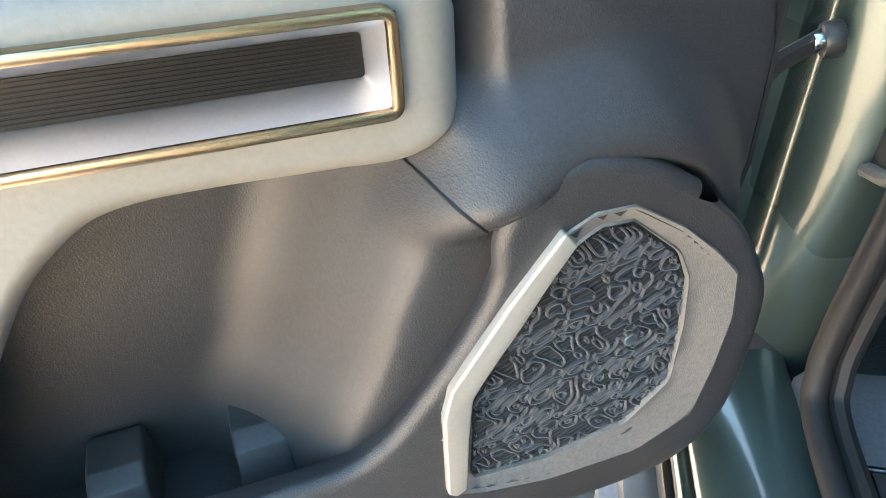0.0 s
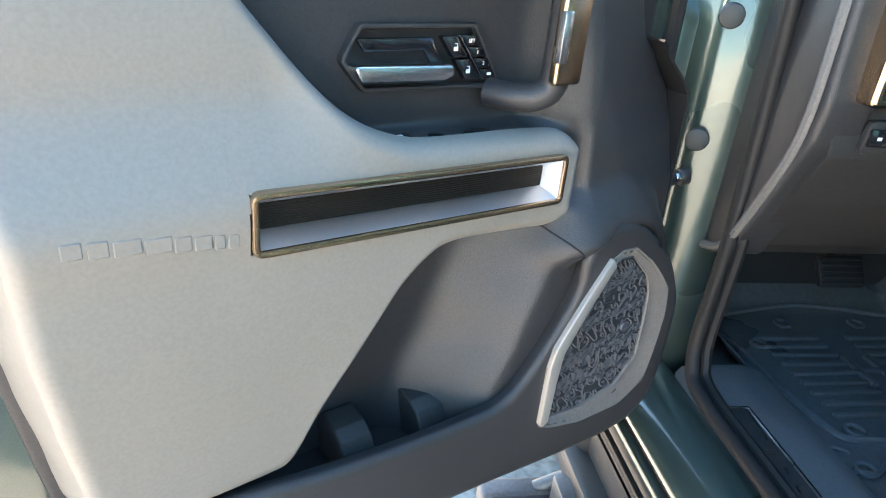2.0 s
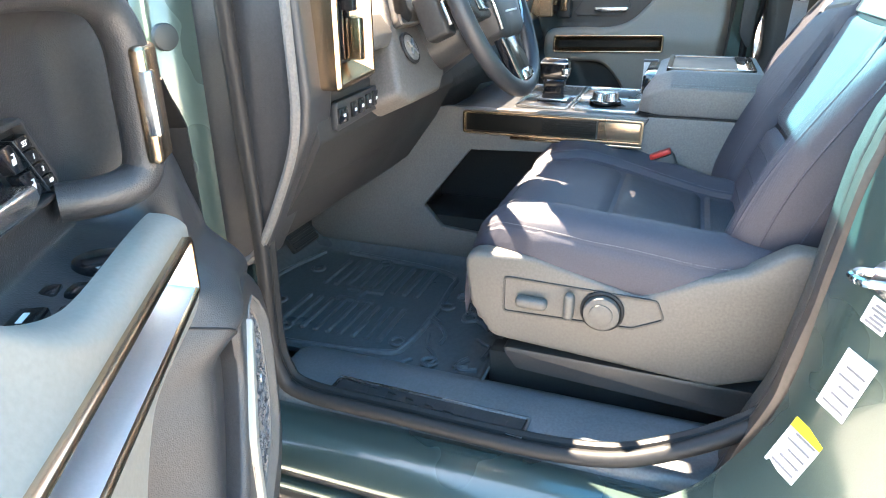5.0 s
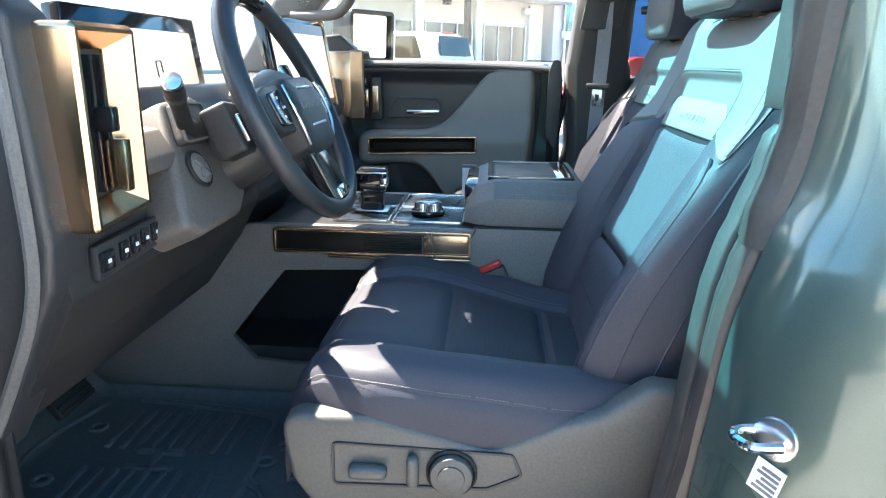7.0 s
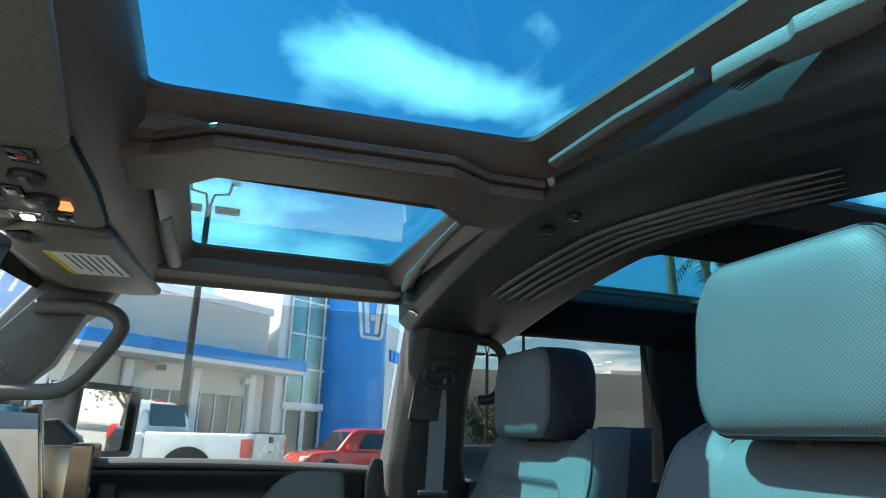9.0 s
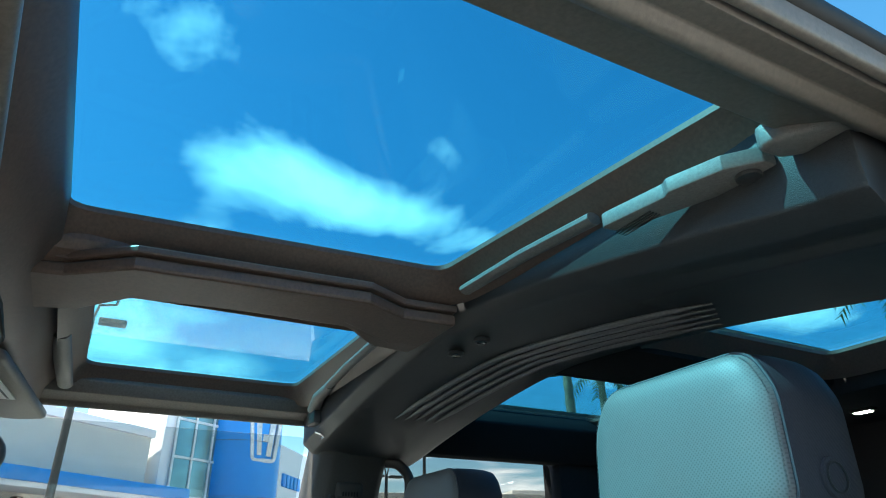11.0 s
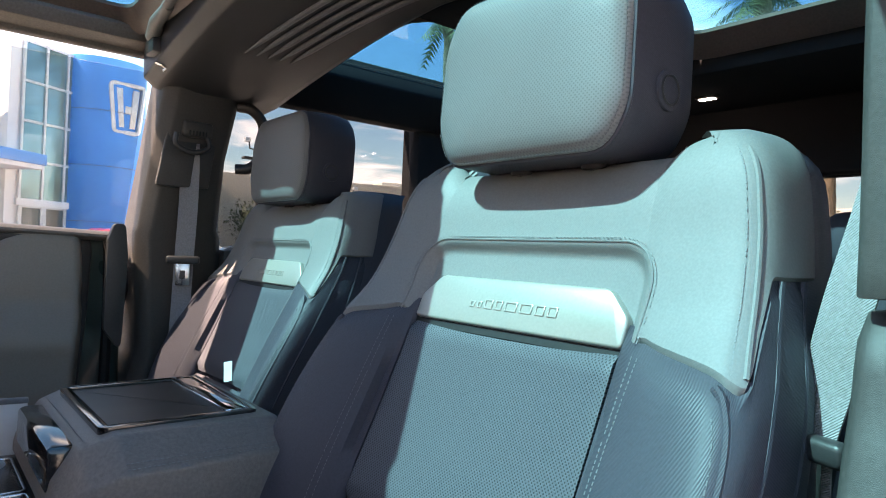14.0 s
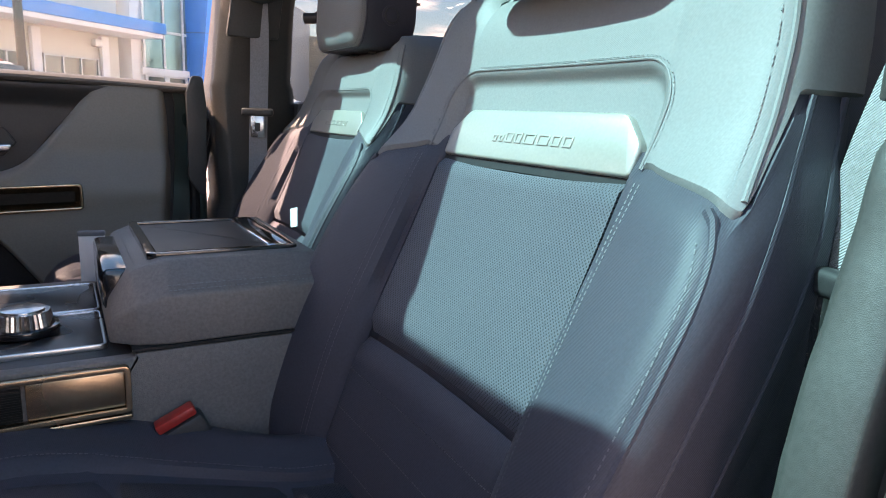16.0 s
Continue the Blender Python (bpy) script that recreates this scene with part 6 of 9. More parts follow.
def build_dash():
    d = thing("dashboard", "black and charcoal dashboard with two screens", "dashboard")
    # main body profile (y, z)
    prof = [(0.86, 1.20), (0.84, 1.235), (0.855, 1.30), (0.90, 1.34), (0.92, 1.42), (0.96, 1.455), (1.20, 1.462), (1.30, 1.44), (1.35, 1.2), (1.25, 1.02), (1.0, 1.02)]
    part("dash_body", prism(rounded(prof, 0.02, 3), -0.80, side(0.85, 1), "yz", 0.004), BLACK_SOFT, d, "black soft dashboard")
    for s in (-1, 1):
        xe0, xe1 = side(0.845, s), side(0.925, s)
        cap = rounded([(0.84, 1.245), (0.832, 1.30), (0.845, 1.55), (0.90, 1.60), (1.15, 1.58), (1.15, 1.05), (1.02, 0.985), (0.96, 1.01), (0.90, 1.12)], 0.02, 4)
        part("end_cap", prism(cap, xe0, xe1, "yz", 0.012, 3), BLACK_SOFT, d, "black dashboard end panel")
        part("end_rim", tube(catmull([(side(0.927, s), y, z) for y, z in ((0.86, 1.56), (0.855, 1.40), (0.858, 1.255), (0.90, 1.14), (0.96, 1.03), (1.02, 1.0))], 5), 0.008, 8), CHAR, d)
    # lower driver panel
    lp = [(0.842, 1.30), (0.835, 1.225), (0.88, 1.14), (0.96, 1.03), (1.02, 0.985), (1.10, 1.0), (1.06, 1.2), (0.95, 1.32)]
    low = part("lower_panel", prism(rounded(lp, 0.015, 3), -0.845, -0.20, "yz", 0.005), mat("black_knee_plastic", (0.028, 0.027, 0.027), 0.5, scale=200, bump=0.25, bscale=900, bdist=0.0006, spec=0.3), d, "black knee panel")
    part("switch_bezel", prism(rounded([(-0.805, 1.235), (-0.60, 1.248), (-0.60, 1.288), (-0.80, 1.283)], 0.008), 0.826, 0.838, "xz", 0.003), BLACK_HARD, d, "black switch row")
    for i, x in enumerate((-0.785, -0.745, -0.718, -0.69, -0.662, -0.625)):
        w = 0.030 if i in (0, 5) else 0.020
        b = part("dash_button", box(x - w / 2, x + w / 2, 0.821, 0.828, 1.246 + (x + 0.8) * 0.06, 1.272 + (x + 0.8) * 0.06, 0.003), PIANO, d, "black button with a white mark")
        part("mark", box(x - 0.0035, x + 0.0035, 0.8202, 0.8212, 1.2565 + (x + 0.8) * 0.06, 1.2615 + (x + 0.8) * 0.06, 0), ICON, b)
    part("pocket", prism(rounded([(-0.54, 1.235), (-0.34, 1.25), (-0.30, 1.285), (-0.52, 1.30)], 0.01), 0.828, 0.838, "xz", 0.003), PIANO, d, "dark open pocket")
    part("grip_pad", prism(rounded([(0.815, 1.372), (0.812, 1.352), (0.90, 1.325), (0.93, 1.34), (0.92, 1.41), (0.845, 1.405)], 0.010, 3), -0.70, -0.57, "yz", 0.008, 3), COLUMN_TRIM, d, "pale grey knee pad")
    # passenger face
    part("dash_pad", prism(rounded([(0.885, 1.30), (0.87, 1.36), (0.88, 1.445), (0.94, 1.455), (0.94, 1.30)], 0.01), 0.30, side(0.75, 1), "yz", 0.006), CHAR, d, "charcoal padded passenger face")
    # screens
    sc = thing("instrument_screen", "wide instrument screen behind the wheel, lit pale map", "screen", pose(-0.30, 0.985, 1.49, -8, 0, 0))
    part("bezel", box(-0.25, 0.212, 0.0, 0.03, -0.10, 0.10, 0.006), PIANO, sc, "gloss black bezel")
    scr = bpy.data.materials.new("lit_screen")
    scr.use_nodes = True
    nt = scr.node_tree
    pb = nt.nodes["Principled BSDF"]
    tn = nt.nodes.new("ShaderNodeTexNoise"); tn.inputs["Scale"].default_value = 14
    cr = nt.nodes.new("ShaderNodeValToRGB")
    cr.color_ramp.elements[0].color, cr.color_ramp.elements[1].color = (0.42, 0.36, 0.30, 1), (0.62, 0.56, 0.48, 1)
    tcs = nt.nodes.new("ShaderNodeTexCoord")
    nt.links.new(tcs.outputs["Object"], tn.inputs["Vector"]); nt.links.new(tn.outputs[0], cr.inputs[0])
    nt.links.new(cr.outputs[0], pb.inputs["Emission Color"]); nt.links.new(cr.outputs[0], pb.inputs["Base Color"])
    pb.inputs["Emission Strength"].default_value, pb.inputs["Roughness"].default_value = 0.17, 0.15
    part("lit_area", prism(rounded([(-0.19, -0.068), (0.084, -0.066), (0.172, -0.034), (0.172, 0.068), (-0.215, 0.068), (-0.215, -0.03)], 0.006), -0.002, 0.0, "xz", 0), scr, sc, "pale lit map picture", smooth=False)
    part("gauge", box(-0.125, -0.108, -0.004, -0.002, -0.045, 0.03, 0.001), PIANO, sc, "dark gauge bar")
    o = rounded([(0.0, -0.02), (0.022, -0.02), (0.022, 0.012), (0.0, 0.012)], 0.004)
    part("gauge", ring(o, inset_outline(o, 0.002), -0.004, -0.002, "xz", 0), PIANO, sc)
    for i in range(6):
        part("caption_bar", box(-0.18 + 0.055 * i, -0.155 + 0.055 * i, -0.004, -0.002, -0.066 + 0.004 * (i % 2), -0.060 + 0.004 * (i % 2), 0), INK, sc)
    cs = thing("centre_screen", "upright centre touch screen with bronze side trim", "screen", pose(0.245, 0.855, 1.50, -10, 0, -6))
    part("bezel", box(-0.185, 0.20, 0.0, 0.03, -0.115, 0.115, 0.006), PIANO, cs, "gloss black bezel")
    part("lit_area", box(-0.17, 0.185, -0.003, 0.0, -0.10, 0.075, 0), scr, cs, "pale lit picture", smooth=False)
    part("title_bar", box(-0.17, 0.185, -0.0035, -0.001, 0.075, 0.102, 0), mat("screen_blue", (0.05, 0.1, 0.22), 0.2), cs, "dark blue bar", smooth=False)
    part("side_trim", box(0.20, 0.212, -0.006, 0.04, -0.125, 0.12, 0.004), BRONZE, cs, "bronze edge")
    # pedals
    pd = thing("brake_pedal", "black ribbed brake pedal under the dashboard", "pedal", pose(-0.455, 1.15, 0.880, -35, 0, 0))
    part("pad", box(-0.055, 0.055, -0.008, 0.008, -0.035, 0.035, 0.006), RUBBER, pd)
    for i in range(5):
        part("pad_rib", box(-0.05, 0.05, -0.012, -0.006, -0.029 + 0.013 * i, -0.023 + 0.013 * i, 0.002), RUBBER, pd)
    part("arm", tube([(0, 0.008, 0.0), (0.0, 0.03, 0.06), (0, 0.05, 0.20)], 0.009, 8), BLACK_HARD, pd, "black arm")


build_dash()
for s_ in (-1, 1):
    vent_tower(s_)


ALU_DULL = mat("dull_grey_marks", (0.16, 0.16, 0.165), 0.5, 0.3)


def build_wheel():
    """Steering wheel in its own plane: local x right, z up the rim, y to the front."""
    w = thing("steering_wheel", "black leather steering wheel with gloss black spokes", "steering wheel", pose(-0.396, 0.693, 1.430, -24.8, 0, 0))
    R = 0.199
    rim = []
    for i in range(72):
        a = 2 * math.pi * i / 72
        r = R * (1 - 0.035 * max(0, -math.sin(a)) ** 6)
        rim.append((r * math.cos(a), 0, r * math.sin(a)))
    part("rim", tube(rim, 0.0175, 14, closed=True, up=(0, 1, 0)), mat("black_wheel_leather", (0.03, 0.031, 0.035), 0.4, scale=300, bump=0.25, bscale=600, kind="leather", bdist=0.0006), w, "black leather rim")
    part("top_patch", tube([(R * math.cos(a), 0, R * math.sin(a)) for a in [radians(72 + 3 * k) for k in range(13)]], 0.0180, 14, up=(0, 1, 0)), PIANO, w, "gloss black rim section")
    st = [(0.0 + (R - 0.0165) * math.cos(a), -0.006 + 0.003 * (k % 2), (R - 0.0165) * math.sin(a)) for k, a in enumerate([i / 260 * 2 * math.pi for i in range(260)])]
    part("stitching", stitches([Vector(p) for p in st], 0.004, 0.003, 0.0006), DARK_STITCH, w)
    pad_o = rounded([(-0.088, 0.034), (-0.070, 0.046), (0.070, 0.046), (0.088, 0.034), (0.100, -0.02), (0.080, -0.078), (0.050, -0.092), (-0.050, -0.092), (-0.080, -0.078), (-0.100, -0.02)], 0.012, 4)
    loops = []
    for y, k in ((0.030, 1.0), (0.0, 1.0), (-0.014, 0.985), (-0.022, 0.95), (-0.027, 0.88), (-0.030, 0.6), (-0.031, 0.2)):
        loops.append([(x * k, y, -0.02 + (z + 0.02) * k) for x, z in pad_o])
    hb = part("hub", loft(loops), BLACK_SOFT, w, "black horn pad with pale marks")
    loops = []
    for z, hw, y0, y1 in ((0.034, 0.100, -0.012, 0.060), (0.048, 0.104, -0.010, 0.066), (0.062, 0.098, -0.002, 0.068), (0.072, 0.082, 0.012, 0.066), (0.076, 0.060, 0.024, 0.060)):
        loops.append([(a * hw, lerp(y0, y1, b), z - 0.012 * abs(a)) for a, b in ((-1, 0.6), (-0.9, 0.15), (-0.5, 0.0), (0, -0.03), (0.5, 0.0), (0.9, 0.15), (1, 0.6), (0.8, 1), (-0.8, 1))])
    part("upper_shell", loft(loops), CHAR, w, "charcoal shell over the horn pad")
    x = -0.060
    for wd in (0.010, 0.014, 0.017, 0.017, 0.013, 0.015, 0.012):
        part("mark", box(x, x + wd * 0.8, -0.0325, -0.0300, -0.014, -0.003, 0.001), ALU_DULL, hb)
        x += wd + 0.003
    for z in (0.020, -0.046):
        part("pad_strip", box(-0.042, 0.042, -0.0320, -0.0285, z, z + 0.004, 0.001), STEEL, hb, "thin satin strip")
    for s in (-1, 1):
        sp_ = part("side_spoke", prism(rounded([(s * 0.085, -0.045), (s * 0.150, -0.040), (s * 0.188, -0.020), (s * 0.188, 0.024), (s * 0.150, 0.036), (s * 0.085, 0.036)], 0.008), -0.016, 0.014, "xz", 0.006, 3), BLACK_SOFT, w, "black side spoke with buttons")
        bt = part("button_pad", prism(rounded([(s * 0.104, -0.034), (s * 0.156, -0.030), (s * 0.160, 0.022), (s * 0.104, 0.028)], 0.008), -0.021, -0.012, "xz", 0.003, 3), PIANO, sp_, "gloss black button cluster")
        for dx, dz in ((0, 0.014), (0, -0.018), (-0.016, -0.002), (0.016, -0.002)):
            part("button_mark", box(s * 0.131 + dx - 0.002, s * 0.131 + dx + 0.002, -0.0222, -0.0206, -0.003 + dz, 0.001 + dz, 0), ICON, bt)
        part("spoke_trim", tube(catmull([(s * 0.094, -0.026, 0.030), (s * 0.100, -0.029, 0.0), (s * 0.094, -0.028, -0.04), (s * 0.080, -0.022, -0.072)], 6), [0.0035] * 9 + [0.003] * 10, 8), STEEL, w, "satin metal trim")
        part("paddle", box(s * 0.10, s * 0.155, 0.02, 0.026, 0.02, 0.085, 0.004), STEEL, w, "metal shift paddle")
    part("lower_spoke", prism(rounded([(-0.062, -0.080), (0.062, -0.080), (0.046, -0.188), (-0.046, -0.188)], 0.010), -0.014, 0.010, "xz", 0.006, 3), PIANO, w, "gloss black lower spoke")
    part("spoke_plate", box(-0.034, 0.034, -0.020, -0.012, -0.178, -0.158, 0.004), CHROME, w, "bright metal plate")
    part("boss", disc((0, 0.055, -0.01), (0, 1, 0), 0.06, 0.08, 32, 0.01), BLACK_HARD, w)
    # column shroud, stalk, start button
    c = thing("steering_column", "charcoal steering column shroud with start button", "steering column", pose(-0.396, 0.693, 1.430, -24.8, 0, 0))
    loops = []
    for y, wx, z0, z1 in ((0.06, 0.072, -0.080, 0.045), (0.14, 0.082, -0.095, 0.045), (0.24, 0.10, -0.120, 0.045), (0.36, 0.13, -0.15, 0.05)):
        loops.append([(a * wx, y, lerp(z0, z1, b)) for a, b in ((-0.7, 0), (0.7, 0), (1, 0.25), (1, 0.8), (0.8, 1), (-0.8, 1), (-1, 0.8), (-1, 0.25))])
    part("shroud", bevelled(loft(loops), 0.012, 3), BLACK_HARD, c, "black column shroud")
    part("side_shroud", prism(rounded([(-0.272, -0.104), (-0.235, -0.128), (-0.09, -0.128), (-0.03, -0.10), (-0.03, 0.07), (-0.06, 0.085), (-0.165, 0.077), (-0.202, 0.012), (-0.232, -0.035)], 0.016, 3), 0.135, 0.22, "xz", 0.014, 4), COLUMN_TRIM, c, "charcoal panel round the start button")
    bez = rounded([(-0.192, 0.004), (-0.088, 0.002), (-0.076, 0.062), (-0.158, 0.070)], 0.010)
    part("stalk_base", prism(bez, 0.118, 0.138, "xz", 0.004), BLACK_HARD, c, "black stalk bezel")
    part("bezel_edge", ring(bez, inset_outline(bez, 0.004), 0.115, 0.120, "xz", 0.001), TRIM_MID, c)
    part("stalk", tube([(-0.150, 0.126, 0.026), (-0.170, 0.115, 0.032), (-0.215, 0.088, 0.056), (-0.258, 0.063, 0.077)], [0.020, 0.0125, 0.0125, 0.0150], 16), RUBBER, c, "black control stalk")
    part("stalk_collar", tube([(-0.232, 0.078, 0.0645), (-0.240, 0.0735, 0.0685)], 0.0158, 18), BLACK_HARD, c)
    sw = part("column_switch", prism(rounded([(-0.142, -0.040), (-0.100, -0.048), (-0.085, 0.035), (-0.140, 0.045)], 0.010), 0.055, 0.105, "xz", 0.008, 3), BLACK_HARD, c, "black headlamp switch block")
    part("switch_slot", box(-0.128, -0.114, 0.049, 0.059, -0.028, 0.018, 0.003), STEEL, sw, "grey switch slider")
    part("stalk_tip", disc((-0.262, 0.0605, 0.079), (-0.86, -0.45, 0.42), 0.0145, 0.008, 20, 0.002), STEEL, c, "grey stalk tip")
    ctr = Vector((-0.165, 0.130, -0.036))
    part("start_ring", tube([ctr + Vector((0.027 * math.cos(a), 0, 0.027 * math.sin(a))) for a in [k * math.pi / 16 for k in range(32)]], 0.0035, 8, closed=True), RUBBER, c, "black ring")
    part("start_button", disc(ctr + Vector((0, 0.002, 0)), (0, 1, 0), 0.025, 0.012, 32, 0.002), CHAR, c, "round start button with cross mark")
    for a in (45, 135):
        q = Matrix.Translation(ctr) @ Matrix.Rotation(radians(a), 4, "Y")
        part("cross_mark", box(-0.019, 0.019, -0.008, -0.004, -0.003, 0.003, 0.001, 2, q), KICK, c)
    part("stalk", tube([(0.12, 0.12, 0.03), (0.19, 0.08, 0.05), (0.235, 0.05, 0.06)], [0.012, 0.011, 0.013], 12), BLACK_HARD, c, "black wiper stalk")


build_wheel()

# ---- floor mat, sill plate, running board ----


def build_mat():
    t = thing("floor_mat", "black ribbed rubber floor mat with raised pattern", "floor mat")
    def f(u, v):
        x = lerp(-0.725, -0.175, u)
        y = lerp(0.60, 1.36, v)
        z = 0.722 + (max(0, y - 1.25)) * 0.9
        e = min(u, 1 - u, v * 1.4, (1 - v) * 1.4)
        z += 0.028 * (1 - min(1, e / 0.05)) ** 2
        return (x, y, z)
    base = part("tray", sheet(f, 40, 50, 0.005), MAT_RUBBER, t, "black rubber tray")
    for i in range(9):
        y = 0.86 + 0.032 * i
        for xa, xb in ((-0.62, -0.47), (-0.40, -0.25)):
            part("rib", box(xa, xb, y, y + 0.012, 0.722, 0.731, 0.003), MAT_RUBBER, base)
    part("raised_mark", joined(box(-0.47, -0.455, 0.95, 1.05, 0.722, 0.732, 0.003), box(-0.415, -0.40, 0.95, 1.05, 0.722, 0.732, 0.003), box(-0.47, -0.40, 0.993, 1.007, 0.722, 0.732, 0.003)), MAT_RUBBER, base)
    line = [(-0.69, 1.15), (-0.66, 0.86), (-0.60, 0.80), (-0.34, 0.80), (-0.24, 0.84), (-0.20, 1.15)]
    part("ridge", tube(catmull([(x, y, 0.724) for x, y in line], 5), 0.008, 8), MAT_RUBBER, base)
    part("ridge", tube(catmull([(-0.66, 1.22, 0.725), (-0.43, 1.26, 0.73), (-0.22, 1.22, 0.725)], 5), 0.006, 8), MAT_RUBBER, base)
    for x, y in ((-0.608, 0.824), (-0.42, 0.775), (-0.66, 0.73), (-0.30, 0.70), (-0.52, 1.18), (-0.33, 1.18), (-0.63, 1.10), (-0.24, 1.02)):
        part("grommet", tube([(x + 0.016 * math.cos(a), y + 0.016 * math.sin(a), 0.727) for a in [k * math.pi / 9 for k in range(18)]], 0.0045, 6, closed=True), MAT_RUBBER, base)
    rnd = random.Random(7)
    for k in range(16):
        x, y = rnd.uniform(-0.68, -0.25), rnd.uniform(0.64, 0.79)
        a = rnd.uniform(0, 6)
        pts = [(x + 0.035 * j * math.cos(a + 0.5 * math.sin(j)), y + 0.02 * j * math.sin(a + 0.6 * j), 0.726) for j in range(4)]
        pts = [(min(-0.20, max(-0.70, px)), min(0.79, max(0.625, py)), pz) for px, py, pz in pts]
        part("contour_ridge", tube(catmull(pts, 4), 0.005, 6), MAT_RUBBER, base)


build_mat()


def build_sill_plate():
    t = thing("sill_plate", "brushed steel sill plate with dark raised marks", "sill plate", pose(-0.842, 0.665, 0.7625, 0, 0, -2))
    o = rounded([(-0.028, -0.185), (0.028, -0.185), (0.022, 0.185), (-0.022, 0.185)], 0.004, 3)
    part("plate", prism(o, 0.0, 0.003, "xy", 0.001), mat("brushed_dark_steel", (0.35, 0.36, 0.38), 0.3, 1.0, scale=200), t)
    part("plate_edge", ring(o, inset_outline(o, 0.003), 0.002, 0.0045, "xy", 0.0008), STEEL, t, "bright edge")
    part("plate_field", prism(inset_outline(o, 0.007), 0.003, 0.0036, "xy", 0), BLACK_HARD, t, "dark field")
    for k in range(8):
        y = -0.15 + 0.038 * k
        part("plate_mark", box(-0.010, 0.010, y, y + 0.022, 0.0036, 0.0044, 0.0003, 1), BLACK_SOFT, t)


build_sill_plate()


def build_step():
    t = thing("running_board", "black power running board with cast ends below the sill", "running board")
    part("board", prism(rounded([(-1.20, 0.36), (-1.06, 0.36), (-1.05, 0.385), (-1.06, 0.405), (-1.20, 0.405), (-1.215, 0.385)], 0.012), -1.1, 1.02, "xz", 0.004), BLACK_HARD, t, "black tread")
    for k in range(12):
        y = 0.95 - 0.11 * k
        pad = part("tread_pad", box(-1.185, -1.08, y - 0.085, y, 0.405, 0.409, 0.002), RUBBER, t)
    part("end_cap", box(-1.225, -1.04, 1.0, 1.06, 0.35, 0.41, 0.015, 3), mat("cast_aluminium", (0.14, 0.14, 0.145), 0.5, 0.6, scale=120), t, "grey cast end")
    part("bracket", box(-1.08, -0.93, 0.93, 1.0, 0.38, 0.47, 0.008), bpy.data.materials["cast_aluminium"], t, "grey cast bracket")
    part("link", tube([(-0.93, 1.0, 0.50), (-1.02, 1.02, 0.45), (-1.10, 1.03, 0.40)], 0.016, 10), bpy.data.materials["cast_aluminium"], t)
    fl = thing("rock_slider", "black slatted rock slider under the sill", "rock slider")
    part("rail", box(-1.05, -0.94, -1.2, 1.3, 0.44, 0.50, 0.012), BLACK_HARD, fl)
    for g in range(4):
        for k in range(5):
            y = 0.88 - 0.22 * g - 0.022 * k
            part("slot_bar", box(-1.056, -1.046, y - 0.008, y, 0.445, 0.492, 0.002, 1, Matrix.Translation((0, y, 0.47)) @ Matrix.Rotation(radians(25), 4, "X") @ Matrix.Translation((0, -y, -0.47))), STEEL, fl)


build_step()


def plugs():
    for x, y, z in ((-0.934, 1.035, 1.19), (-0.93, 1.035, 1.39)):
        t = thing("rubber_plug", "round dark plug in the painted hinge post", "plug", pose(x, y, z), group="body plugs")
        part("dome", disc((0, -0.004, 0), (-0.4, -1, 0), 0.020, 0.014, 20, 0.005), mat("plug_rubber", (0.03, 0.04, 0.042), 0.5) if "plug_rubber" not in bpy.data.materials else bpy.data.materials["plug_rubber"], t)


plugs()

# ---- overhead fittings ----


